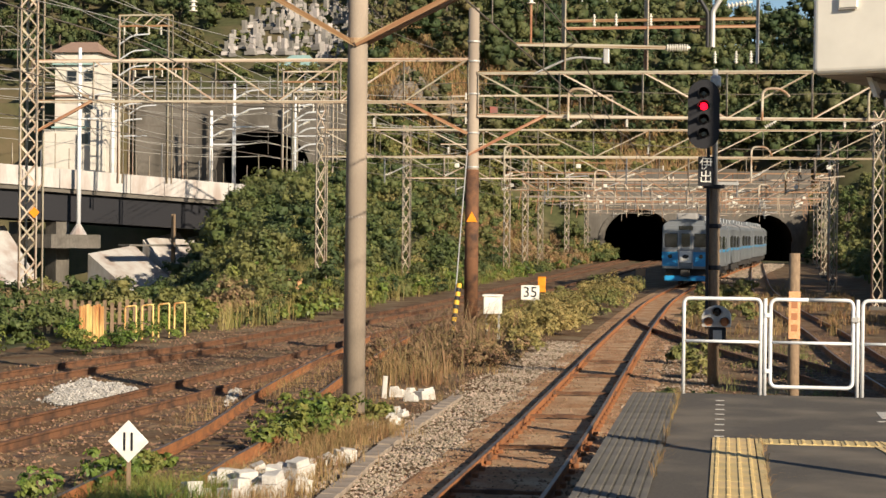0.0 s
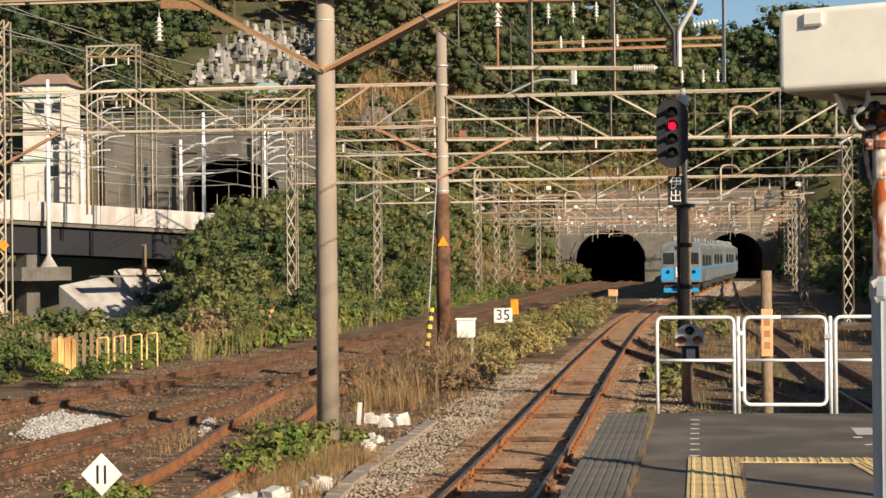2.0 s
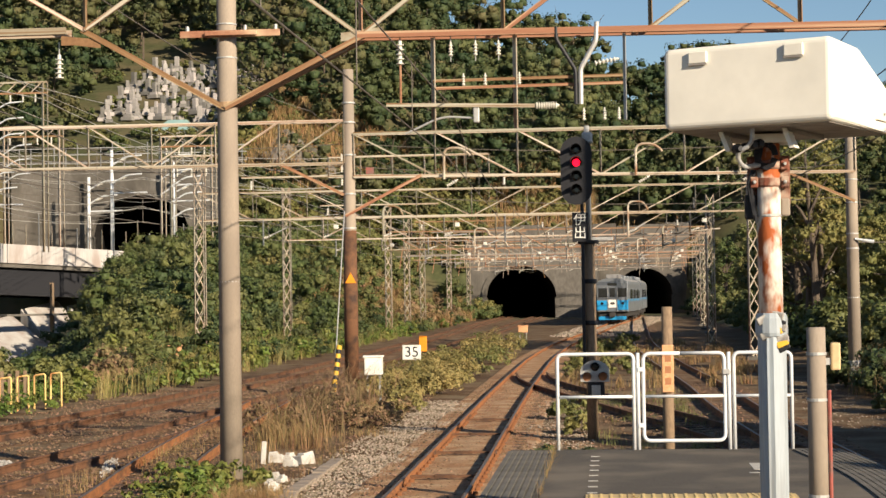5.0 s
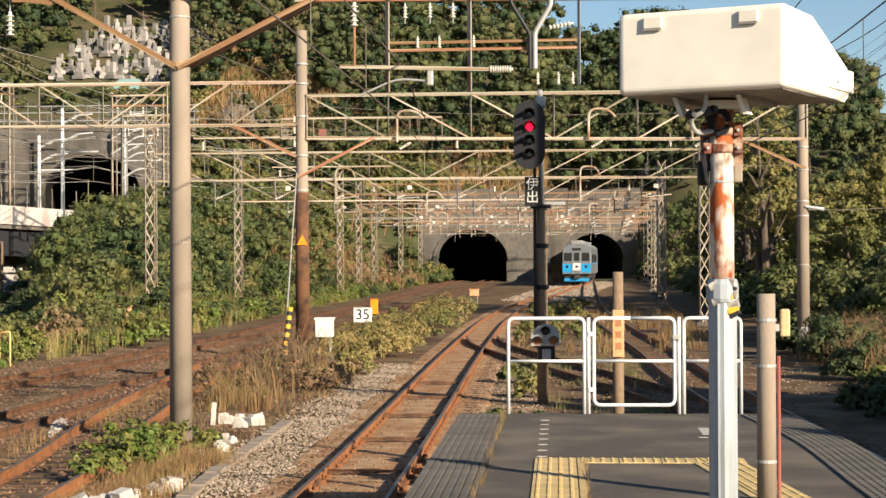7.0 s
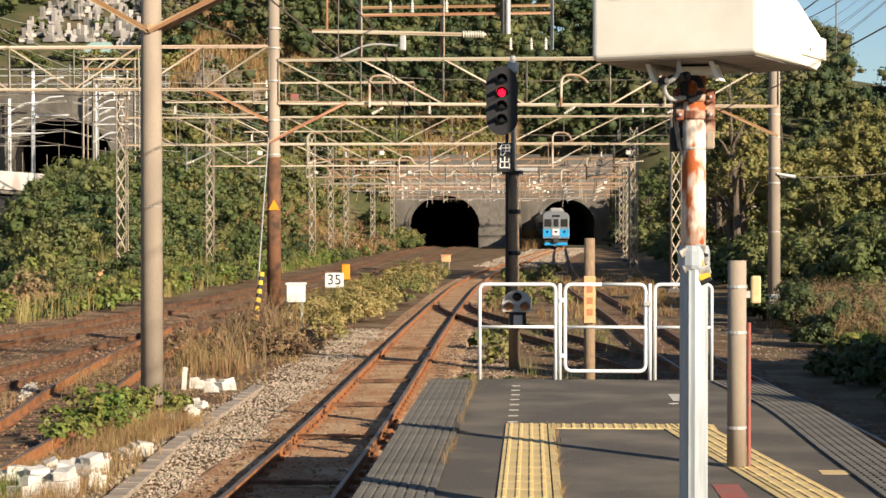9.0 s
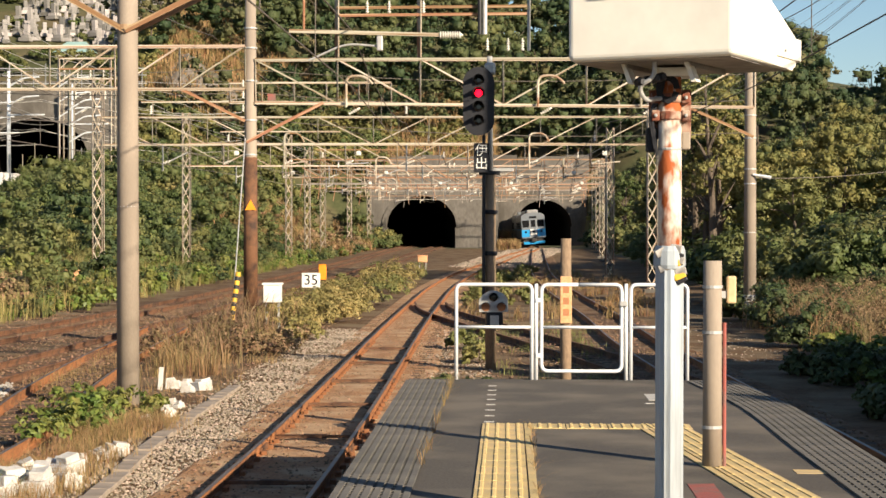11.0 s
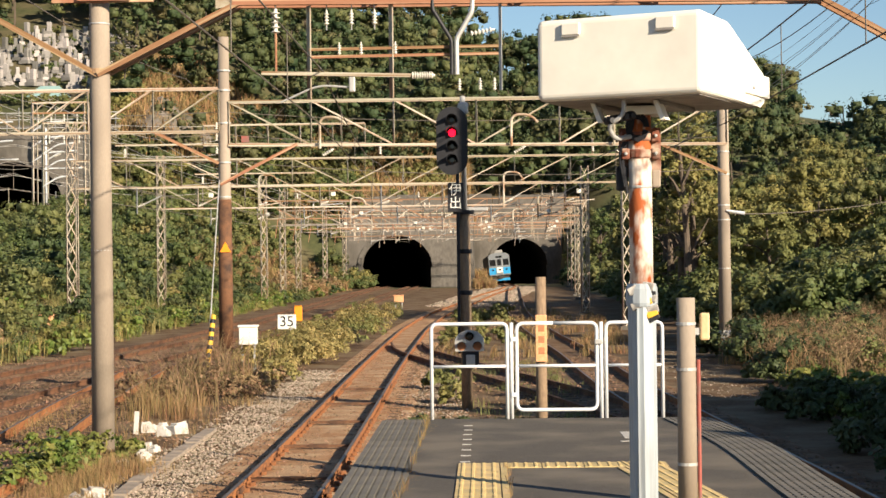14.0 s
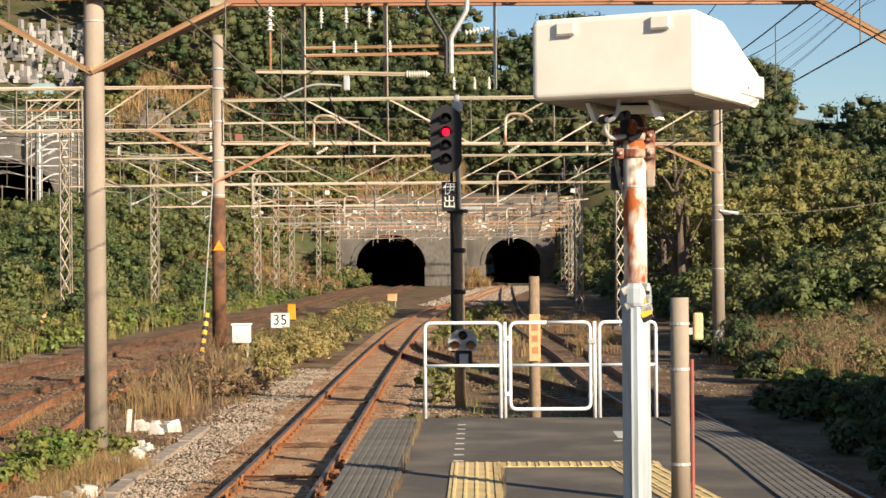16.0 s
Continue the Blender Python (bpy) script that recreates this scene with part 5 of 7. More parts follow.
def wires():
    sup = [-12, 29, 55, 82, 105, 125, 147, 168, 188, 204]
    for points, last in ((TRACK_A, 204), (TRACK_B, 188), (TRACK_C, 204), (TRACK_D, 204)):
        ys = [y for y in sup if y <= last]
        mess = [(glide(points, y) + (0.15 if i % 2 else -0.15), y, (5.95 if y > 0 else 7.0) + float(rail_level(y))) for i, y in enumerate(ys)]
        cont = [(glide(points, y) + (0.15 if i % 2 else -0.15), y, 5.05 + float(rail_level(y))) for i, y in enumerate(ys)]
        m = wire(mess, 0.011, "wire", "messenger wire of the overhead line", 0.35)
        wire(cont, 0.010, "wire", "contact wire above the track")
        for a, b, c, d in zip(mess, mess[1:], cont, cont[1:]):
            n = max(3, int((b[1] - a[1]) / 5))
            for k in range(1, n):
                u = k / n
                lo, hi = Vector(c).lerp(Vector(d), u), Vector(a).lerp(Vector(b), u) - Vector((0, 0, 0.35 * 4 * u * (1 - u)))
                part("dropper", pipe([lo, hi], 0.007, 4), MAT["wire"], m)
    for x, z, mat, r in ((-9.0, 8.6, "wire", 0.012), (-17.5, 9.2, "wiresunlit", 0.014), (-20.5, 9.9, "wiresunlit", 0.014), (-19.3, 10.3, "wiresunlit", 0.012), (-15.0, 8.9, "wiresunlit", 0.012), (5.4, 8.7, "wire", 0.012), (8.2, 9.0, "wire", 0.014)):
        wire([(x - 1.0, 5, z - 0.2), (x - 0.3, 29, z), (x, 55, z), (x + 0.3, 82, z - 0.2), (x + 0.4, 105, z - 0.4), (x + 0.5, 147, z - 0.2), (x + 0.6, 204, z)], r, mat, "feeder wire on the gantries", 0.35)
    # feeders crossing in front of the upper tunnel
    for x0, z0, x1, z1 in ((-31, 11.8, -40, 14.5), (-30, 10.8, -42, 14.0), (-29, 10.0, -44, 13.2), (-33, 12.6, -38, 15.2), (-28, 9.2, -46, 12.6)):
        wire([(x0 - 6, 40, z0 - 0.8), (x0, 75, z0), (x1 - 4, 140, (z0 + z1) / 2), (x1 - 12, 206, z1)], 0.022, "wiresunlit", "feeder wire leading to the upper tunnel, coloured pale as sunlit", 0.9)
    for z, dx in ((6.6, 0), (7.4, 2.0), (8.1, 3.0)):
        wire([(-22, 55, z), (-7.9, 55.2, z - 0.5), (7.4, 56, z - 0.9 + dx * 0.1)], 0.012, "wire", "span wire between the poles", 0.3)
    for k in range(5):
        x, z = 7.3 + 0.34 * k, 7.5 + 0.42 * k - 0.1 * (k % 2)
        w = wire([(x - 0.3, 6, z - 0.1), (x, 34, z + 0.1), (x + 0.2, 62, z - 0.1), (x + 0.5, 110, z + 0.2)], 0.0065, "wiresunlit", "thin feeder wire above the shaded track, coloured pale as sunlit", 0.3)
        insulator(w, pose(x - 0.05, 30 + 1.3 * k, z + 0.02, 90, 0, 0), 5, 0.05, 0.05)
    wire([(7.45, 56, 4.3), (20, 62, 6.5), (40, 70, 10)], 0.012, "wire", "cable to the wooded slope", 0.6)


wires()


# ---- tunnels ----
def arch_top(x, c, w2, spring, top):
    return spring + (top - spring) * math.sqrt(max(0.0, 1 - ((x - c) / w2) ** 2))


def portal(name, x0, x1, y, z0, ztop, arches, label):
    """A concrete headwall with arched openings right through it, proud arch rings and a coping."""
    root = tagged(new(name), label, "tunnel portal", kind="structure")
    root.matrix_basis = pose((x0 + x1) / 2, y, z0)
    xs = {x0, x1}
    for c, w2, sp, tp in arches:
        xs |= {c - w2 + w2 * 2 * k / 36 for k in range(37)} | {c - w2 - 0.001, c + w2 + 0.001}
    xs = sorted(xs)

    def low(x):
        for c, w2, sp, tp in arches:
            if abs(x - c) <= w2 + 1e-6:
                return arch_top(x, c, w2, sp, tp)
        return z0

    bm = bmesh.new()
    col = [[bm.verts.new((x, yy, z)) for yy in (y, y + 1.2) for z in (low(x), ztop)] for x in xs]
    for a, b in zip(col, col[1:]):
        bm.faces.new((a[0], b[0], b[1], a[1]))
        bm.faces.new((a[3], b[3], b[2], a[2]))
        bm.faces.new((a[0], a[2], b[2], b[0]))
        bm.faces.new((a[1], b[1], b[3], a[3]))
    part("headwall", bm, MAT["wallconcrete"], root)
    for c, w2, sp, tp in arches:
        for s in (-1, 1):
            part("jamb", boxes((c + s * w2 - 0.15, c + s * w2 + 0.15, y + 0.02, y + 1.18, z0, sp)), MAT["wallconcrete"], root)
        n = 24
        for k in range(n):
            a0, a1 = math.pi * k / n, math.pi * (k + 0.93) / n
            bm = bmesh.new()
            vs = []
            for a in (a0, a1):
                for e in (0.0, 0.55):
                    for yy in (y - 0.12, y + 0.1):
                        vs.append(bm.verts.new((c + (w2 + e) * math.cos(a), yy, sp + (tp - sp + e) * math.sin(a))))
            for q in ((0, 2, 6, 4), (1, 5, 7, 3), (0, 4, 5, 1), (2, 3, 7, 6), (0, 1, 3, 2), (4, 6, 7, 5)):
                bm.faces.new([vs[i] for i in q])
            bmesh.ops.recalc_face_normals(bm, faces=bm.faces)
            part("arch_stone", bm, MAT["wallconcrete"], root)
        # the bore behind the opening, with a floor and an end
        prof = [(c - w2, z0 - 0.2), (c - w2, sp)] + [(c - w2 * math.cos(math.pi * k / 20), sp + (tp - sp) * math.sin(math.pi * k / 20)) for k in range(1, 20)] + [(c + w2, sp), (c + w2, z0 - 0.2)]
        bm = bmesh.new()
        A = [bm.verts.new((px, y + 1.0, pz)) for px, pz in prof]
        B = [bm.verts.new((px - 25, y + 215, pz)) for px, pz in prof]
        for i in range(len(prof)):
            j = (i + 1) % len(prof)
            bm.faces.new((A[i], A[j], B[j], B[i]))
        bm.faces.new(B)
        part("bore", bm, MAT["lining"], root, "tunnel lining coloured near black for the dark inside")
    part("coping", boxes((x0 - 0.1, x1 + 0.1, y - 0.2, y + 1.3, ztop, ztop + 0.35), bevel=0.04), MAT["wallconcrete"], root)
    return root


portal("tunnel_portal_1", -16.4, -1.2, PORTAL_Y, 0.2, 8.6, [(-10.2, 4.15, 2.7, 6.4)], "grey concrete headwall of a dark arched railway tunnel")
portal("tunnel_portal_3", -1.6, 10.4, RIGHT_Y, 0.2, 9.2, [(4.75, 3.75, 2.8, 6.3)], "grey concrete headwall of the tunnel that the train enters")
part("wing_wall", boxes((-2.0, -1.2, PORTAL_Y + 1.2, RIGHT_Y + 0.3, 0.0, 8.75), bevel=0.05), MAT["wallconcrete"], tagged(new("wing_wall_1"), "grey concrete wing wall between the two tunnel mouths", "retaining wall", kind="structure"))
portal("tunnel_portal_2", -70.0, -44.6, 208.0, 7.5, 18.5, [(-54.5, 5.9, 10.6, 15.35)], "large grey concrete headwall of the upper railway tunnel")


def slope_wall():
    """Stepped retaining panels above the lower portals."""
    t = tagged(new("retaining_wall"), "weathered grey retaining wall above the tunnels", "retaining wall", kind="structure")
    t.matrix_basis = pose(-3, 216, 8.6)
    for k in range(9):
        x = -16 + k * 2.85
        part("wall_panel", boxes((x + 0.03, x + 2.82, 215.4, 215.9, 8.5, 11.0 + 0.15 * (k % 3)), bevel=0.03), MAT["wallconcrete"], t)


slope_wall()


# ---- viaduct to the upper tunnel ----
def viaduct():
    P0, P1 = Vector((-47.5, 207.5, 0)), Vector((-80, 162, 0))
    v = tagged(new("viaduct"), "pale concrete railway viaduct with a tall white parapet", "viaduct", kind="structure")
    v.matrix_basis = pose(-60, 190, 0)
    d = (P1 - P0).normalized()
    n = Vector((-d.y, d.x, 0))   # towards the far side
    if n.y < 0:
        n = -n
    L = (P1 - P0).length

    def slab(name, s0, s1, o0, o1, z0, z1, mat, label=""):
        bm = bmesh.new()
        vs = [bm.verts.new(P0 + d * s + n * o + Vector((0, 0, z))) for s in (s0, s1) for o in (o0, o1) for z in (z0(s) if callable(z0) else z0, z1(s) if callable(z1) else z1)]
        for q in ((0, 1, 3, 2), (4, 6, 7, 5), (0, 4, 5, 1), (2, 3, 7, 6), (0, 2, 6, 4), (1, 5, 7, 3)):
            bm.faces.new([vs[i] for i in q])
        bmesh.ops.recalc_face_normals(bm, faces=bm.faces)
        return part(name, bm, MAT[mat], v, label)

    def up(z):
        return lambda s: z - 0.6 + 0.038 * s

    k = 0.0
    while k < L - 0.1:
        slab("parapet_panel", k + 0.03, min(k + 4.4, L), 0.0, 0.25, up(6.75), up(8.75), "paleconcrete")
        k += 4.45
    slab("deck", -2, L + 10, 0.25, 11.0, up(6.3), up(7.0), "wallconcrete")
    # black on the girders stands in for the shade below the deck
    slab("girder", -2, L + 10, 0.9, 2.2, up(3.4), up(6.3), "black", "steel girder coloured black for the deck's shade")
    slab("girder", -2, L + 10, 8.6, 9.8, up(3.4), up(6.3), "black", "steel girder coloured black for the deck's shade")
    slab("crossbeam", 32, 38, -2.2, 11, 1.3, 2.7, "wallconcrete", "grey concrete pier crossbeam")
    for s in (14.0, 34.5, 52.0):
        slab("pier", s - 0.8, s + 0.8, 1.0, 3.0, -4.5, 4.0, "wallconcrete")
        slab("pier", s - 0.8, s + 0.8, 8.0, 10.0, -4.5, 4.0, "wallconcrete")
    slab("abutment", -3, 3, 0.5, 11, -4, up(6.4), "wallconcrete")
    # sloping concrete aprons that catch the sun in front of the piers
    for s0, s1, o0, o1, z1 in ((9.0, 15.5, -1.0, 6.0, 3.4), (16.5, 22.5, -2.0, 5.0, 3.1), (24.0, 31.0, -5.0, 3.0, 1.6), (39.0, 44.0, -1.0, 5.0, 3.6)):
        bm = bmesh.new()
        vs = [bm.verts.new(P0 + d * q + n * o + Vector((0, 0, z))) for q, w in ((s0, 0.0), (s1, 1.0)) for o, z in ((o0 - 3.0, -4.0), (o1 - 1.5 * w, z1 - 0.9 * w), (o1 - 1.5 * w, -4.0))]
        for q in ((0, 3, 4, 1), (1, 4, 5, 2), (2, 5, 3, 0), (0, 1, 2), (3, 5, 4)):
            bm.faces.new([vs[i] for i in q])
        bmesh.ops.recalc_face_normals(bm, faces=bm.faces)
        part("slope_paving", bm, MAT["paleconcrete"], v, "sunlit pale slope paving under the deck")
    for s, o in ((23.3, -3.0), (15.9, -2.5)):
        p = P0 + d * s + n * o
        bar("timber_post", (p.x, p.y, -4.0), (p.x, p.y, 5.0), 0.45, MAT["woodpost"], v, "weathered brown post")
    slab("walkway", 16, 30, -4.5, -2.5, 1.55, 1.75, "wallconcrete", "thin grey walkway slab")
    # masts on the viaduct
    for s, o, h0, h1 in ((34.2, -1.4, 2.7, 22.0), (12.0, 0.8, 7.0, 20.0), (22.0, 10.0, 7.0, 18.0), (3.0, 0.6, 7.0, 19.0), (8.0, 10, 7.0, 17.5)):
        p = P0 + d * s + n * o
        t = thing("viaduct_mast", p.x, p.y, h0, "slim white steel mast on the viaduct", "mast", "viaduct masts")
        part("tube", pipe([(p.x, p.y, h0), (p.x, p.y, h1)], 0.24, 12, 0.18), MAT["whitepaint"], t, smooth=True)
        part("base_cone", lathe([(0.9, 0), (0.3, 1.0), (0.24, 1.1)], 12), MAT["paleconcrete"], t, m=pose(p.x, p.y, h0))
        for zz in (0.70, 0.86):
            z = h0 + (h1 - h0) * zz
            part("arm", pipe(rounded([(p.x, p.y, z), (p.x + 1.8, p.y - 0.5, z + 0.9), (p.x + 3.6, p.y - 0.8, z + 1.0)], 0.5), 0.09, 8), MAT["whitepaint"], t, "curved white arm")
            insulator(t, pose(p.x + 1.0, p.y - 0.3, z + 0.4, 0, 65, 0), 6, 0.16, 0.14)
        bar("rail_arm", (p.x - 0.2, p.y, h0 + (h1 - h0) * 0.62), (p.x + 4.2, p.y - 0.6, h0 + (h1 - h0) * 0.62), 0.14, MAT["whitepaint"], t)
    # railing posts above the parapet and the upper terrace
    for k in range(26):
        p = P0 + d * (2 + k * 1.7) + n * 0.3
        z = 8.15 + 0.038 * (2 + k * 1.7)
        bar("railing_post", (p.x, p.y, z), (p.x, p.y, z + (2.2 if k % 4 else 3.6)), 0.11, MAT["gantry" if k % 3 else "galvanised"], v)
    vine = [(*(P0 + d * q + n * random.uniform(-0.4, 0.3))[:2], 6.9 + random.uniform(-0.6, 1.2), random.uniform(0.5, 0.95), random.uniform(0.6, 1.1)) for q in np.linspace(-3, 7.5, 34)]
    stuff("parapet_vine", crowns(vine, 14, 40, 0.16), MAT["leafred"], "russet withered vine over the parapet's end", "vine")


viaduct()


def portal_frames():
    """Pale steel frames carrying the feeders above the viaduct."""
    for x0, x1, y, z0, z1 in ((-61.8, -56.6, 178, 8, 25.2), (-66.8, -60.5, 196, 9, 22.5), (-47.5, -42.0, 190, 6, 20.5), (-43, -37.2, 176, 5, 17.2)):
        t = thing("feeder_frame", x0, y, z0, "pale rusting steel frame carrying feeder wires", "gantry", "feeder frames")
        for x in (x0, x1):
            bar("post", (x, y, z0), (x, y, z1), 0.26, MAT["gantry"], t)
            bar("post", (x + 0.5, y, z0), (x + 0.5, y, z1), 0.16, MAT["gantry"], t)
        for dz in (0, -1.1):
            bar("beam", (x0, y, z1 + dz), (x1 + 0.5, y, z1 + dz), 0.18, MAT["gantryrust" if dz else "gantry"], t)
        for k in range(4):
            x = x0 + (x1 - x0) * (k + 0.5) / 4
            bar("brace", (x - 0.6, y, z1 - 1.1), (x + 0.6, y, z1), 0.10, MAT["gantry"], t)
            insulator(t, pose(x, y - 0.2, z1 - 2.0), 5, 0.16, 0.15)
        for k in range(3):
            z = z1 - 3.0 - k * 1.6
            part("arm", pipe(rounded([(x0, y, z), (x0 + 1.6, y - 0.4, z + 0.9), (x0 + 3.4, y - 0.6, z + 1.0)], 0.5), 0.08, 8), MAT["whitepaint"], t, "curved pale arm")
    for k in range(9):
        z = 11.5 + k * 1.05 + 0.5 * math.sin(k * 2.1)
        wire([(-95, 150 + k * 4, z + 3.5), (-66, 182 + k * 2, z + 0.6), (-50, 192, z), (-30, 203, z - 1.5 + math.sin(k * 1.7))], 0.03, "wiresunlit", "feeder wire above the viaduct, coloured pale as sunlit", 0.5 + 0.35 * (k % 4))


portal_frames()


# ---- terrace, graves and houses on the hill ----
def terrace():
    t = tagged(new("terrace_wall"), "grey terraced retaining walls with steel railings on the hill", "retaining wall", kind="structure")
    t.matrix_basis = pose(-58, 214, 18)
    for x0, x1, y, z0, z1 in ((-78, -44, 216.0, 17.5, 20.2), (-70, -50, 224, 20, 23.2), (-66, -51, 231, 23, 26.2)):
        n = int((x1 - x0) / 3)
        for k in range(n):
            a, b = x0 + (x1 - x0) * k / n, x0 + (x1 - x0) * (k + 1) / n
            part("wall_panel", boxes((a + 0.04, b - 0.04, y, y + 1.0, z0, z1), bevel=0.05), MAT["wallconcrete"], t)
    for k in range(24):
        x = -77 + k * 1.45
        bar("railing_post", (x, 214.6, 18.6), (x, 214.6, 21.6 + 0.6 * (k % 3 == 0)), 0.14, MAT["galvanised"], t)
    for z in (19.8, 20.8, 21.6):
        bar("railing", (-78, 214.5, z), (-43, 214.5, z), 0.10, MAT["galvanised"], t)


terrace()


def graves():
    kinds = []
    for w, h in ((0.75, 1.0), (0.6, 0.8), (0.95, 1.35)):
        t = thing("grave_stone", 0, 0, 0, "grey family grave stone on the terraced hillside", "grave stone", "graves")
        part("plinth", boxes((-w * 0.85, w * 0.85, -w * 0.85, w * 0.85, 0, 0.5), bevel=0.05), MAT["tomb"], t)
        part("base", boxes((-w * 0.6, w * 0.6, -w * 0.6, w * 0.6, 0.5, 0.9), bevel=0.04), MAT["tomb"], t)
        part("stone", boxes((-w * 0.33, w * 0.33, -w * 0.33, w * 0.33, 0.9, 0.9 + h), bevel=0.05), MAT["tomb"], t)
        kinds.append(t)
    n = 0
    for row in range(8):
        for k in range(13):
            if random.random() < 0.14:
                continue
            x = -66 + k * 1.3 + row * 0.3 + random.uniform(-0.5, 0.5)
            y = 231 + row * 2.9 + random.uniform(-0.9, 0.9)
            z = max(25.2 + row * 1.32, float(ground_height(x, y)) - 0.1)
            m = pose(x, y, z, random.uniform(-2, 2), random.uniform(-3, 3), random.uniform(-25, 25))
            if n < 3:
                kinds[n].matrix_basis = m
            else:
                copy_thing(kinds[n % 3], m)
            n += 1
    g = tagged(new("grave_terraces"), "stepped stone terraces of a hillside cemetery", "terrace", kind="structure")
    g.matrix_basis = pose(-58, 236, 24)
    for row in range(7):
        part("terrace_step", boxes((-67 + row * 0.3, -48.5 + row * 0.3, 230.6 + row * 3.2, 233.9 + row * 3.2, 20 + row, 25.25 + row * 1.45), bevel=0.06), MAT["tomb"], g)


graves()


def house(x, y, z, w, d, h, roof, storeys, label):
    t = thing("house", x, y, z, label, "house", "hillside houses")
    part("wall", boxes((x - w / 2, x + w / 2, y, y + d, z - (12 if storeys else 1), z + h)), MAT["housewhite"], t)
    if storeys:
        part("annex", boxes((x + w / 2 - 0.4, x + w / 2 + 1.5, y - 1.2, y + d - 1, z - 12, z + h * 0.42), bevel=0.05), MAT["housewhite"], t)
        part("annex", boxes((x - w / 2 - 1.1, x + 0.4, y - 1.0, y + d - 1, z - 12, z + h * 0.2), bevel=0.05), MAT["housewhite"], t)
    bm = bmesh.new()
    e = 0.5
    vs = [bm.verts.new(p) for p in ((x - w / 2 - e, y - e, z + h), (x + w / 2 + e, y - e, z + h), (x + w / 2 + e, y + d + e, z + h), (x - w / 2 - e, y + d + e, z + h), (x - w / 2 + 1, y + d / 2, z + h + 1.5), (x + w / 2 - 1, y + d / 2, z + h + 1.5))]
    for q in ((0, 1, 5, 4), (1, 2, 5), (2, 3, 4, 5), (3, 0, 4), (3, 2, 1, 0)):
        bm.faces.new([vs[i] for i in q])
    part("roof", bm, MAT[roof], t, m=pose(0, 0, 0.02))
    for s in range(storeys):
        for k in ((-0.25, 0.2), (0.28,), (-0.1, 0.3))[s % 3]:
            zz = z + 0.9 + s * 3.7
            wx = x + k * w
            f = part("window_frame", boxes((wx - 0.62, wx + 0.62, y - 0.08, y + 0.02, zz - 0.06, zz + 1.26)), MAT["galvanised"], t)
            part("pane", boxes((wx - 0.55, wx + 0.55, y - 0.10, y - 0.07, zz, zz + 1.2)), MAT["glassdark"], f)
        part("eave_trim", boxes((x - w / 2 - 0.25, x + w / 2 + 0.25, y - 0.4, y + 0.02, z + 2.75 + s * 3.7, z + 2.95 + s * 3.7)), MAT["tealroof" if s % 2 == 0 else "rooftile"], t)
    return t


house(-75.6, 203, 12.4, 5.2, 5, 11.6, "rooftile", 3, "white hillside house with teal trim and a brown roof")
house(-54.6, 226, 22.6, 4.4, 3, 2.0, "tealroof", 0, "small white hut with a pale teal roof below the graves")
house(14.2, 121, 3.2, 2.0, 2, 1.2, "rooftile", 0, "low dark-roofed shed among the trees")
house(17.2, 76, -0.6, 2.2, 2.5, 0.9, "paleconcrete", 0, "low pale-roofed hut half hidden in bushes")


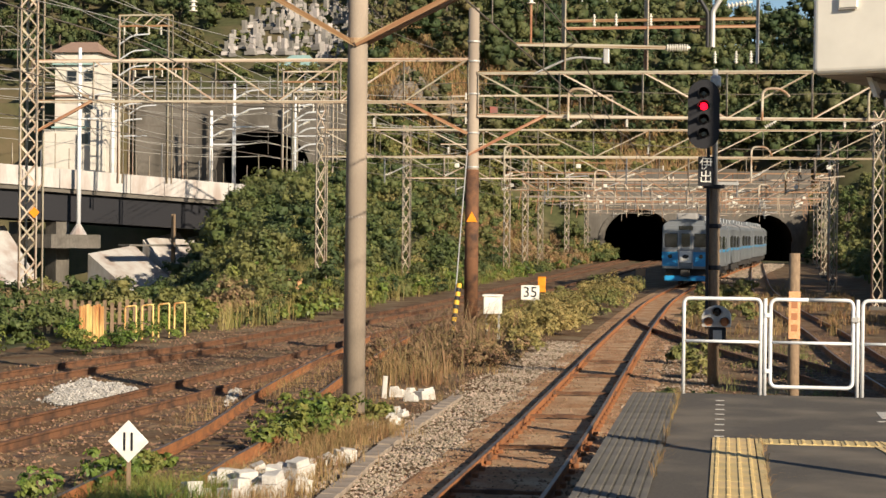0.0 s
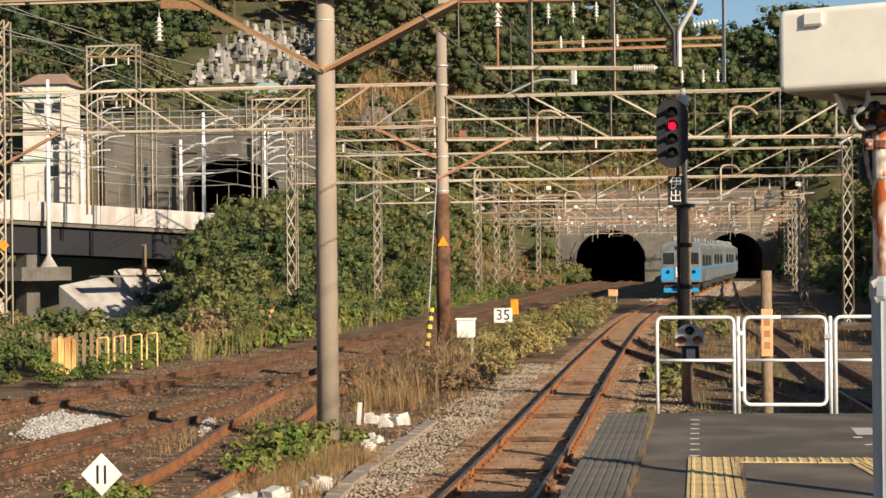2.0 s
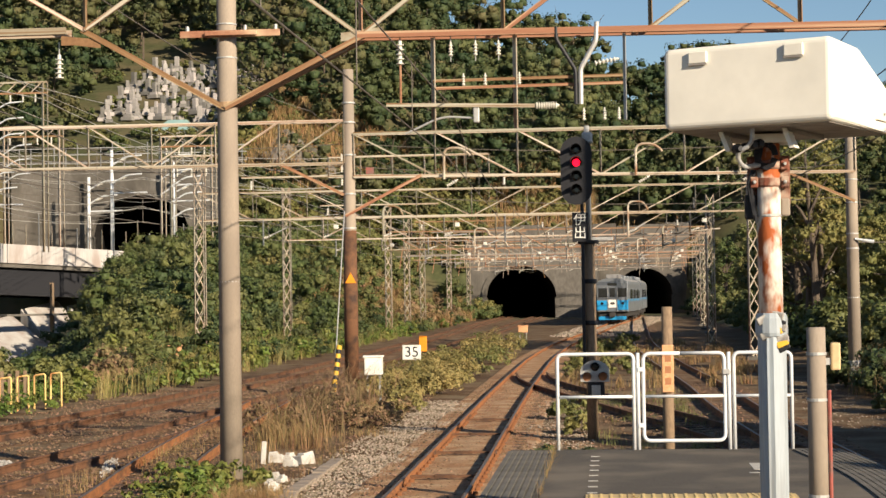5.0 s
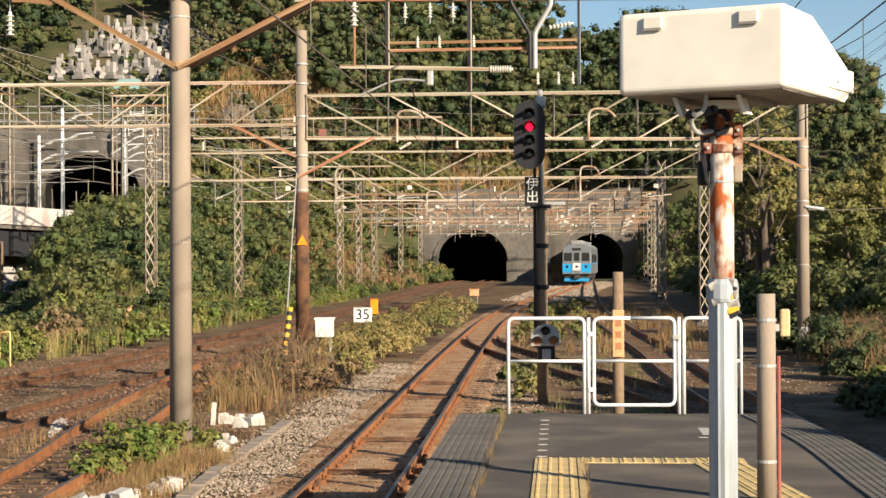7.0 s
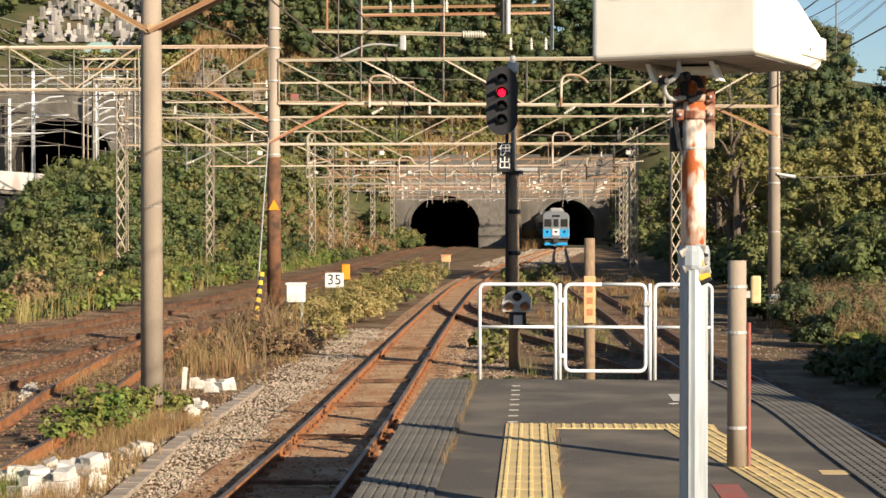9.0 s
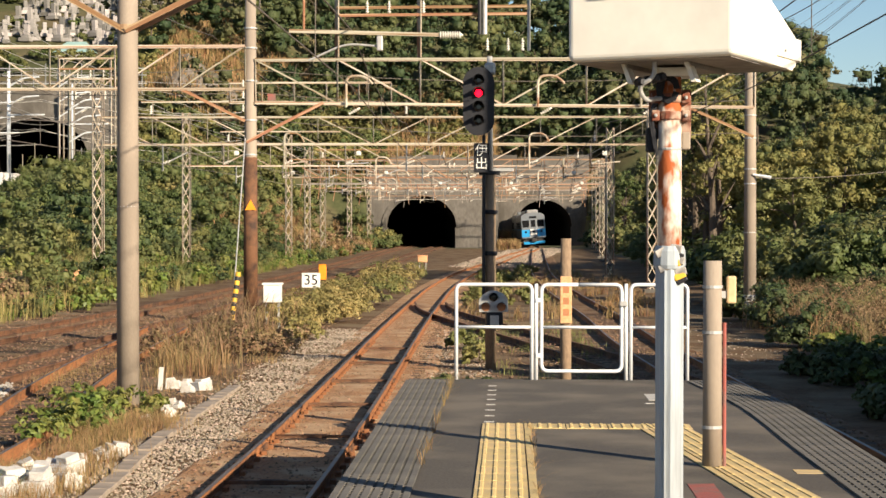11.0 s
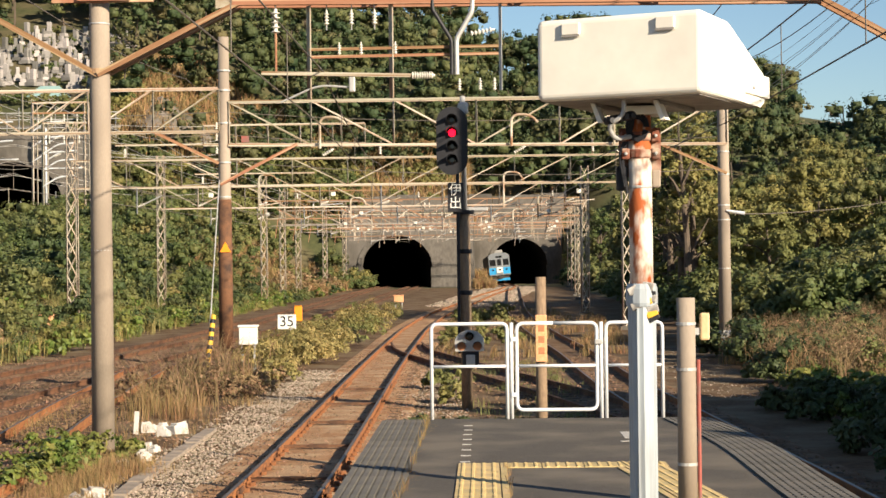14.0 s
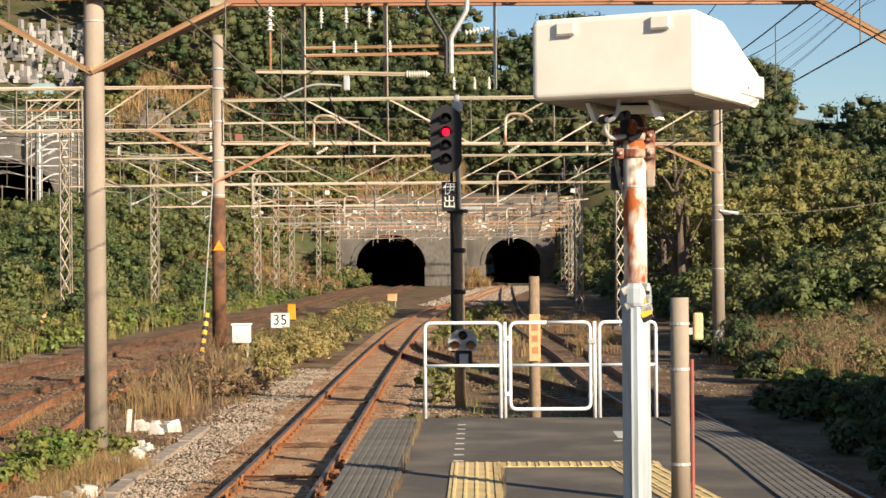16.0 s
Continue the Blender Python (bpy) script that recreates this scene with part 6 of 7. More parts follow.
# ---- the train ----
def train_car(cab):
    """A stainless commuter car along y, 19.6 m long, rail heads at z = 0; the cab end faces -y."""
    t = thing("train_car", 0, 0, 0, "stainless commuter train car with a sky-blue cab end" if cab else "stainless commuter train car with a blue waist band", "train car", "train")
    W, L = 1.4, 9.8
    bm = bmesh.new()
    sec = [(-W, 1.0), (-W, 3.45), (-W + 0.12, 3.72), (-W + 0.5, 3.92), (0, 4.02), (W - 0.5, 3.92), (W - 0.12, 3.72), (W, 3.45), (W, 1.0)]
    A = [bm.verts.new((x, -L, z)) for x, z in sec]
    B = [bm.verts.new((x, L, z)) for x, z in sec]
    bm.faces.new(A)
    bm.faces.new(B[::-1])
    for i in range(len(sec)):
        j = (i + 1) % len(sec)
        f = bm.faces.new((A[i], A[j], B[j], B[i]))
        f.material_index = 1 if 2 <= i <= 5 else 0
    bmesh.ops.recalc_face_normals(bm, faces=bm.faces)
    body = part("body", bm, [MAT["steel"], MAT["trainroof"]], t)
    part("underframe", boxes((-1.2, 1.2, -L + 0.3, L - 0.3, 0.55, 1.0)), MAT["traindark"], t)
    for s in (-1, 1):
        part("waist_band", boxes((s * W - 0.006, s * W + 0.006, -L + 0.05, L - 0.05, 1.95, 2.12)), MAT["trainblue"], body, "blue waist band")
        for k in range(4):
            y = -7.2 + k * 4.8
            dr = part("door", boxes((s * W - 0.012, s * W + 0.012, y - 0.66, y + 0.66, 1.05, 3.1), bevel=0.01), MAT["steel"], body)
            part("door_window", boxes((s * W - 0.016, s * W + 0.016, y - 0.5, y + 0.5, 2.2, 2.9)), MAT["glassdark"], dr)
            if k < 3:
                for u in (1.5, 2.4, 3.3):
                    part("window", boxes((s * W - 0.010, s * W + 0.010, y + u - 0.38, y + u + 0.38, 2.15, 3.0)), MAT["glassdark"], body)
    for y in (-6.5, -2.2, 2.2, 6.5):
        part("air_conditioner", boxes((-0.75, 0.75, y - 1.1, y + 1.1, 3.9, 4.28), bevel=0.08), MAT["steel"], t, "roof air conditioner")
    for y in (-6.8, 6.8):
        bg = part("bogie", boxes((-1.05, 1.05, y - 1.5, y + 1.5, 0.3, 0.65), bevel=0.05), MAT["traindark"], t)
        for dy in (-1.05, 1.05):
            for s in (-0.56, 0.56):
                part("wheel", lathe([(0.43, 0), (0.43, 0.1), (0.3, 0.12)], 16), MAT["darkrust"], bg, m=pose(s, y + dy, 0.43, 0, 90, 0))
    if cab:
        y = -L
        fc = part("cab_front", boxes((-W + 0.02, W - 0.02, y - 0.06, y + 0.02, 1.02, 3.62), bevel=0.03), MAT["steel"], t, "grey cab front")
        part("blue_band", boxes((-W, W, y - 0.075, y - 0.02, 1.16, 2.02), bevel=0.012), MAT["trainblue"], fc, "sky-blue lower front")
        for x0, x1 in ((-1.26, -0.50), (0.50, 1.26)):
            part("window", boxes((x0, x1, y - 0.085, y - 0.05, 2.30, 3.12), bevel=0.02), MAT["glassdark"], fc)
        dr = part("end_door", boxes((-0.38, 0.38, y - 0.10, y - 0.05, 1.1, 3.25), bevel=0.015), MAT["steel"], fc)
        part("door_window", boxes((-0.26, 0.26, y - 0.115, y - 0.09, 2.32, 3.12), bevel=0.015), MAT["glassdark"], dr)
        part("headboard", boxes((-0.36, 0.36, y - 0.15, y - 0.10, 1.38, 2.08), bevel=0.01), MAT["signwhite"], dr, "white headboard with an oval emblem")
        part("emblem", lathe([(0.2, 0), (0.2, 0.01)], 20), MAT["traindark"], dr, m=pose(0, y - 0.152, 1.75, 90, 0, 0) @ Matrix.Diagonal((1, 0.6, 1, 1)))
        part("destination_box", boxes((-0.42, 0.42, y - 0.09, y - 0.04, 3.34, 3.58), bevel=0.01), MAT["glassdark"], fc)
        for s in (-1, 1):
            part("head_lamp", lathe([(0.13, 0), (0.13, 0.03), (0.09, 0.04)], 14), MAT["lens"], fc, m=pose(s * 0.92, y - 0.07, 1.75, 90, 0, 0))
            part("post", boxes((s * 0.42 - 0.02, s * 0.42 + 0.02, y - 0.12, y - 0.05, 1.0, 3.2)), MAT["galvanised"], fc)
        part("coupler", boxes((-0.28, 0.28, y - 0.5, y + 0.1, 0.55, 0.95), bevel=0.06), MAT["traindark"], t)
        part("skirt", boxes((-1.25, 1.25, y - 0.14, y - 0.04, 0.28, 0.60), bevel=0.04), MAT["trainblue"], t, "sky-blue obstacle deflector")
        part("roof_unit", boxes((-0.62, 0.62, y + 0.6, y + 2.8, 3.95, 4.35), bevel=0.1), MAT["trainroof"], t)
    return t


TRAIN = [train_car(True), train_car(False)]
for _ in range(4):
    TRAIN.append(copy_thing(TRAIN[1], pose(0, 0, 0)))


def train_rows(k):
    rows = []
    for i in range(17):
        t = float(i)
        y = 109.0 + (10.6 * t if t <= 5 else 53.0 + 8.6 * (t - 5)) + 9.8 + 20.1 * k
        a, b = y - 6.8, y + 6.8
        xa, xb = glide(TRACK_A, a), glide(TRACK_A, b)
        rows.append((t, pose((xa + xb) / 2, y, float(rail_level(y)), 0, -5.0 * float(step(205, 228, y)), -math.degrees(math.atan2(xb - xa, b - a)))))
    return rows


# ---- small lineside things ----
def diamond_sign():
    x, y = -6.56, 18.9
    t = thing("diamond_sign", x, y, -0.2, "white diamond trackside sign with two black bars", "sign")
    part("stake", boxes((x - 0.022, x + 0.022, y, y + 0.03, -0.2, 0.36), bevel=0.004), MAT["woodpost"], t)
    b = part("board", boxes((-0.165, 0.165, -0.012, 0, -0.165, 0.165), bevel=0.004), MAT["signwhite"], t, m=pose(x, y, 0.52, 0, 45, 0))
    for dx in (-0.042, 0.042):
        part("mark", boxes((x + dx - 0.012, x + dx + 0.012, y - 0.018, y - 0.0125, 0.42, 0.62)), MAT["black"], b, "black bar")


def limit_sign():
    x, y = -6.95, 64.0
    t = thing("speed_sign", x, y, 0.0, "white speed board reading 35 with a yellow plate", "sign")
    part("stake", pipe([(x + 0.1, y, -0.3), (x + 0.1, y, 0.9)], 0.04, 8), MAT["galvanised"], t)
    b = part("board", boxes((x - 0.36, x + 0.30, y - 0.06, y - 0.03, 0.62, 1.14), bevel=0.02), MAT["signwhite"], t)
    attach(new("number", text_mesh("number", "35", 0.52, MAT["black"])), b, pose(x - 0.03, y - 0.066, 0.88, 90, 0, 0))
    part("yellow_plate", boxes((x + 0.24, x + 0.52, y - 0.03, y, 0.9, 1.46), bevel=0.02), MAT["orangesign"], t, "yellow plate")


def lineside_box(x, y, z, w, h, mat, label):
    t = thing("equipment_box", x, y, z, label, "equipment box", "equipment boxes")
    part("case", boxes((x - w / 2, x + w / 2, y - 0.2, y + 0.2, z, z + h), bevel=0.03), MAT[mat], t)
    part("lid", boxes((x - w / 2 - 0.03, x + w / 2 + 0.03, y - 0.23, y + 0.23, z + h, z + h + 0.06), bevel=0.015), MAT[mat], t)
    for s in (-1, 1):
        part("leg", boxes((x + s * w * 0.35 - 0.03, x + s * w * 0.35 + 0.03, y - 0.05, y + 0.05, z - 0.9, z)), MAT["galvanised"], t)


def striped_guard():
    t = thing("guy_guard", -7.7, 50, -0.2, "yellow and black striped guy wire guard", "guy guard")
    a, b = Vector((-7.67, 49.8, -0.15)), Vector((-7.53, 50.3, 1.5))
    n = 14
    for k in range(n):
        part("stripe", pipe([a.lerp(b, k / n), a.lerp(b, (k + 1) / n)], 0.075, 10), MAT["yellow" if k % 2 else "black"], t)


def yellow_stands():
    kinds = None
    for k in range(4):
        x, y = -16.38 + k * 0.16, 48.0 + k * 1.0
        t = thing("yellow_hoop", x, y, -0.1, "rusty yellow tubular hoop beside the outer track", "barrier", "yellow hoops")
        part("hoop", pipe(rounded([(x - 0.15, y, -0.2), (x - 0.15, y, 0.78), (x + 0.17, y, 0.82), (x + 0.17, y, -0.2)], 0.06), 0.026, 8), MAT["yellowrust"], t)
    t = thing("rusty_panel", -17.3, 47.5, -0.1, "peeling yellow corrugated rusty panel in the bushes", "panel")
    for k in range(7):
        part("rib", boxes((-17.64 + k * 0.098, -17.55 + k * 0.098, 47.42 + 0.03 * (k % 2), 47.5 + 0.03 * (k % 2), -0.2, 0.80 + 0.03 * (k % 3))), MAT["yellowrust"], t)
    f = thing("paling_fence", -18.6, 50, -0.1, "weathered grey paling fence behind the bushes", "fence")
    for k in range(20):
        x = -20.8 + k * 0.22
        part("pale", boxes((x, x + 0.1, 49.9 + k * 0.02, 49.93 + k * 0.02, -0.2, 0.85 + random.uniform(-0.06, 0.06))), MAT["woodpost"], f)
    for z in (0.2, 0.62):
        bar("fence_rail", (-20.9, 50.0, z), (-16.4, 50.4, z), 0.05, MAT["woodpost"], f)


diamond_sign()
limit_sign()
lineside_box(-6.72, 51.5, 0.62, 0.5, 0.5, "signwhite", "white lineside cabinet on legs")
lineside_box(-18.6, 76, 0.30, 0.78, 0.58, "orangelabel", "faded pinkish lineside cabinet in the grass")
lineside_box(-5.65, 120, 0.42, 0.62, 0.42, "orangelabel", "faded pinkish lineside cabinet by the main line")
striped_guard()
yellow_stands()


def trough():
    t = tagged(new("cable_trough"), "grey concrete cable trough lids along the gravel", "cable trough", kind="structure")
    t.matrix_basis = pose(-4.7, 22, -0.1)
    lid = mesh_of("lid", boxes((-0.11, 0.11, -0.246, 0.246, -0.06, 0.0), bevel=0.008), MAT["concrete"])
    pts = [(-4.35, 15), (-4.50, 19.9), (-4.72, 23.1), (-4.80, 24.8), (-4.88, 28.4), (-5.0, 34), (-5.2, 42)]
    y = 15.0
    while y < 33:
        x = glide(pts, y)
        dx = glide(pts, y + 0.5) - glide(pts, y - 0.5)
        attach(new("lid", lid), t, pose(x, y, -0.105 + random.uniform(-0.015, 0.015), random.uniform(-2, 2), random.uniform(-3, 3), -math.degrees(math.atan(dx)) + random.uniform(-2, 2)))
        y += 0.5


trough()


def white_blocks():
    spots = [(-5.75, 19.9, 0.34), (-5.5, 19.7, 0.30), (-5.25, 20.0, 0.34), (-5.0, 20.3, 0.26), (-5.1, 19.5, 0.34), (-5.45, 20.5, 0.24), (-5.2, 22.9, 0.20), (-5.05, 23.1, 0.26), (-5.35, 22.4, 0.16), (-6.1, 32.8, 0.24), (-5.9, 32.9, 0.22), (-5.55, 32.6, 0.30), (-5.7, 32.0, 0.2), (-5.25, 27.9, 0.2), (-5.4, 28.4, 0.16), (-5.5, 29.5, 0.17), (-5.3, 29.0, 0.15), (-5.45, 27.2, 0.14), (-5.9, 20.6, 0.30), (-5.65, 21.1, 0.30), (-5.35, 21.3, 0.28), (-5.15, 20.9, 0.34), (-5.8, 18.9, 0.3), (-5.4, 19.1, 0.3)]
    for x, y, s in spots:
        s *= 1.12
        bm = boxes((-s / 2, s / 2, -s * 0.4, s * 0.4, 0, s * 0.55))
        box(bm, -s * 0.2, s * 0.45, -s * 0.3, s * 0.2, s * 0.1, s * random.uniform(0.6, 0.85))
        for v in bm.verts:
            v.co += Vector([random.uniform(-0.06, 0.06) * s for _ in range(3)])
        bmesh.ops.bevel(bm, geom=list(bm.edges), offset=0.008, segments=1, affect="EDGES")
        ob = tagged(new("white_block", mesh_of("white_block", bm, MAT["whiteblock"])), "broken white block lying in the weeds", "rubble", "white blocks")
        ob.matrix_basis = pose(x, y, float(ground_height(x, y)) - 0.01, random.uniform(-12, 12), random.uniform(-12, 12), random.uniform(0, 180))
    st = tagged(new("white_stake", mesh_of("white_stake", boxes((-0.045, 0.045, -0.04, 0.04, -0.1, 0.38), bevel=0.012), MAT["whiteblock"])), "short white marker stake in the weeds", "stake")
    st.matrix_basis = pose(-6.25, 32.3, -0.12, 3, 4, 10)


white_blocks()


# ---- trees and undergrowth ----
ROCK = (-43.5, -30.5, 217.0, 231.0)


def on_rock(x, y):
    return ROCK[0] - 1 < x < ROCK[1] + 1 and ROCK[2] - 3 < y < ROCK[3] + 1


def rock_face():
    """Bare grey rock beside the upper tunnel, broken into ledges."""
    xs, ys = np.arange(ROCK[0], ROCK[1], 0.45), np.arange(ROCK[2], ROCK[3], 0.4)
    X, Y = np.meshgrid(xs, ys)
    edge = np.minimum(np.minimum(X - ROCK[0], xs[-1] - X) / 3.0, np.minimum(Y - ROCK[2], ys[-1] - Y) / 2.5).clip(0, 1)
    jag = 0.5 * np.abs(np.sin(X * 0.9 + 0.7 * np.sin(Y * 0.8))) + 0.4 * np.sin(Y * 1.7 + X * 0.5) + rng.normal(0, 0.14, X.shape)
    Z = ground_height(X, Y) - 0.6 + edge * (1.1 + jag)
    nx = len(xs)
    i, j = np.meshgrid(np.arange(nx - 1), np.arange(len(ys) - 1))
    a = (j * nx + i).ravel()
    tagged(new("rock_face", big_mesh("rock_face", np.stack([X, Y, Z], 2).reshape(-1, 3), np.stack([a, a + 1, a + 1 + nx, a + nx], 1), MAT["rock"])), "bare grey rock face on the hillside", "rock", kind="structure")
    n = 2600
    x, y = rng.uniform(ROCK[0] - 1, ROCK[1] + 3, n), rng.uniform(ROCK[2] - 5, ROCK[3] + 6, n)
    ok = ((x * 0.7 + y) % 5.3 < 2.2) | (y > ROCK[3] - 1)
    x, y = x[ok], y[ok]
    stuff("rock_grass", blades(np.stack([x, y, ground_height(x, y) + 0.2], 1), 2.2, 0.06), MAT["dry"], "tall dry grass round the rock face", "grass")


rock_face()


def far_woods():
    items = []
    for _ in range(9000):
        y = random.uniform(213, 338)
        x = random.uniform(-0.45 * y, 0.26 * y)
        if -68 < x < -46.5 and 212 < y < 254 or on_rock(x, y):
            continue
        if x < -68 and y < 215 or -68 < x < -44 and y < 219:
            continue
        if -22 < x < 9.5 and y < 229 + 13 * (x > -1):
            continue
        if 9 < x < 34 and y < 240 or x > 0.165 * y and y > 255:
            continue
        big = 1.0 if y > 238 else 0.7
        if any((x - i[0]) ** 2 + (y - i[1]) ** 2 < 17 * big for i in items):
            continue
        z = float(ground_height(x, y))
        r = random.uniform(2.6, 5.2) * big
        items.append((x, y, z + r * random.uniform(0.9, 1.5), r, r * random.uniform(0.8, 1.25)))
        if len(items) >= 820:
            break
    # taller trees along the ridge
    for k in range(9):
        x, y = 2.0 + 2.6 * k, 322 + 5 * (k % 3)
        items.append((x, y, float(ground_height(x, y)) + 6.5 + 1.5 * (k % 2), 4.6, 4.6))
    stuff("far_woods", crowns(items[0::2], 17, 28, 0.40), MAT["leafdark"], "dense dark evergreen woods covering the hill", "woods")
    stuff("far_green_woods", crowns(items[1::4], 17, 28, 0.40), MAT["leafwood"], "mid-green broadleaved trees in the hill woods", "woods")
    stuff("far_olive_woods", crowns(items[3::4], 17, 28, 0.40), MAT["leafdusk"], "dull olive trees in the hill woods", "woods")
    bm = bmesh.new()
    for x, y, z, r, h in random.sample(items, 180):
        lx, ly = random.uniform(-1, 1), random.uniform(-1, 1)
        tube(bm, [(x, y, z - r * 1.5), (x + lx * 0.3, y + ly * 0.3, z), (x + lx, y + ly, z + h * 0.75)], 0.16, 5, 0.06)
        for _k in range(3):
            a = random.uniform(0, 6.28)
            tube(bm, [(x + lx * 0.3, y + ly * 0.3, z), (x + math.cos(a) * r * 0.8, y + math.sin(a) * r * 0.8, z + h * random.uniform(0.4, 1.0))], 0.07, 4, 0.03)
    tagged(new("far_trunks", mesh_of("far_trunks", bm, MAT["bark"])), "grey trunks and limbs in the hill woods", "woods", kind="stuff")
    # lighter olive growth in the cleared band over the portals
    band_items = []
    for _ in range(230):
        x, y = random.uniform(-46, 30), random.uniform(216.5, 240)
        r = random.uniform(0.7, 1.9)
        if -22 < x < 9 and random.random() < 0.45 or -2.4 < x < 11.5 and y < 243.5 or on_rock(x, y):
            continue
        band_items.append((x, y, float(ground_height(x, y)) + r * 0.5, r, r * 0.8))
    stuff("hill_scrub", crowns(band_items, 14, 40, 0.20), MAT["leafolive"], "olive scrub on the slope above the tunnels", "scrub")
    for _ in range(40):
        x, y = random.uniform(11.5, 32), random.uniform(226, 250)
        r = random.uniform(1.0, 2.2)
        band_items.append((x, y, float(ground_height(x, y)) + r * 0.5, r, r))
    stuff("east_scrub", crowns(band_items[-40:], 16, 40, 0.22), MAT["leafwood"], "dark green scrub beside the tunnel mouth", "scrub")
    more = []
    while len(more) < 260:
        x, y = random.uniform(-47, -14), random.uniform(203, 232)
        r = random.uniform(0.8, 2.3)
        if on_rock(x, y) or x > -25 and random.random() < 0.75:
            continue
        more.append((x, y, float(ground_height(x, y)) + r * 0.5, r, r * 0.9))
    stuff("slope_scrub", crowns(more[:150], 16, 44, 0.22), MAT["leaf"], "green scrub on the slope beside the upper tunnel", "scrub")
    stuff("slope_olive_scrub", crowns(more[150:], 16, 44, 0.22), MAT["leafolive"], "olive scrub on the slope beside the upper tunnel", "scrub")
    shrubs = []
    for _ in range(60):
        x, y = random.uniform(-72, -44), random.uniform(218, 256)
        if not (-67.5 < x < -47 and 229 < y < 254) and not on_rock(x, y):
            r = random.uniform(0.8, 1.6)
            shrubs.append((x, y, float(ground_height(x, y)) + r * 0.5, r, r))
    for _ in range(34):
        x, y = random.uniform(-66, -48.5), random.uniform(231, 254)
        r = random.uniform(0.4, 0.8)
        shrubs.append((x, y, float(ground_height(x, y)) + r * 0.6, r, r))
    stuff("terrace_scrub", crowns(shrubs, 16, 34, 0.24), MAT["leaf"], "green shrubs round the hillside graves", "scrub")
    n = 14000
    x, y = rng.uniform(-46, 12, n), rng.uniform(215.5, 252, n)
    ok = (x < -2.4) | (y > 243)
    x, y = x[ok], y[ok]
    stuff("hill_grass", blades(np.stack([x, y, ground_height(x, y)], 1), 1.6, 0.06), MAT["dry"], "dry yellow grass on the slope above the tunnels", "grass")


far_woods()


def tree(x, y, height, radius, mat, label, leaf=0.22, lobes=7, clumps=11, leaves=60):
    """A tapered trunk with limbs, each limb carrying a rounded lobe of leafy clumps."""
    z = float(ground_height(x, y))
    t = thing("tree", x, y, z, label, "tree", "trackside trees")
    bm = bmesh.new()
    lean = random.uniform(-0.5, 0.5)
    top = Vector((x + lean, y + random.uniform(-0.4, 0.4), z + height * 0.8))
    tube(bm, [(x, y, z - 0.3), (x + lean * 0.3, y, z + height * 0.35), tuple(top)], 0.05 + height * 0.018, 8, 0.04)
    lobe = [(top.x, top.y, z + height * 0.84, radius * 0.55, height * 0.17)]
    for k in range(lobes):
        a, u = 2.4 * k + random.uniform(-0.5, 0.5), 0.25 + 0.5 * k / lobes
        s = Vector((x + lean * u, y, z + height * u * 0.9))
        out = radius * (0.75 - 0.25 * u) * random.uniform(0.8, 1.1)
        e = s + Vector((math.cos(a) * out, math.sin(a) * out, height * random.uniform(0.08, 0.2)))
        tube(bm, [s, s.lerp(e, 0.5) + Vector((0, 0, 0.2)), e], 0.02 + height * 0.007, 6, 0.015)
        lobe.append((e.x, e.y, e.z, radius * random.uniform(0.42, 0.62), height * random.uniform(0.11, 0.18)))
    part("trunk", bm, MAT["bark"], t, "grey-brown trunk and limbs")
    v, f = crowns(lobe, clumps, leaves, leaf)
    attach(new("crown", big_mesh("crown", v, f, mat, True)), t)
    return t


def right_woods():
    front = [(13.0, 82, 4.2, 2.3), (15.6, 85, 4.6, 2.6), (18.2, 84, 4.0, 2.5), (12.6, 89, 4.8, 2.5), (16.8, 92, 5.3, 2.8), (20.6, 92, 4.0, 2.7), (14.2, 97, 5.8, 2.8), (23.5, 98, 3.9, 2.8), (18.8, 101, 5.6, 3.0)]
    back = [(20.4, 111, 6.6, 2.6), (23.0, 116, 6.0, 2.6), (15.0, 113, 5.2, 2.8), (26.0, 110, 3.8, 2.6), (13.2, 122, 6.0, 2.8), (17.5, 126, 4.6, 3.0), (29.5, 122, 3.2, 2.8), (24.6, 130, 4.6, 3.2), (20.6, 138, 4.6, 3.2), (33.0, 138, 3.2, 3.0), (28.5, 146, 4.4, 3.4), (24, 154, 4.4, 3.4), (38, 156, 3.2, 3.2), (32, 166, 4.4, 3.4), (27, 174, 5.8, 3.6), (43, 178, 3.2, 3.4), (36, 188, 4.6, 3.6), (30, 198, 6.0, 3.6)]
    # the tall row that shades the tracks
    row = [(9.9 + 0.5 * (k % 2), 87 + 2.0 * k, 12.0 - 0.3 * (k % 3), 1.8) for k in range(8)] + [(10.4 + 0.8 * (k % 2), 103 + 2.6 * k, 6.2 + 0.4 * (k % 3), 2.0) for k in range(10)]
    for i, (x, y, h, r) in enumerate(front + back + row):
        k = (0, 4, 1, 0, 4, 3, 0, 2)[i % 8]
        tree(x, y, h, r, MAT[("leafolive", "leaf", "leafdark", "leafwood", "leafgold")[k]], ("olive-green autumn tree on the bank", "leafy green tree on the bank", "dark evergreen tree on the bank", "deep green tree on the bank", "golden-olive autumn tree on the bank")[k], 0.13 if y < 125 else 0.19, 7, 11, 58 if y < 125 else 34)


right_woods()


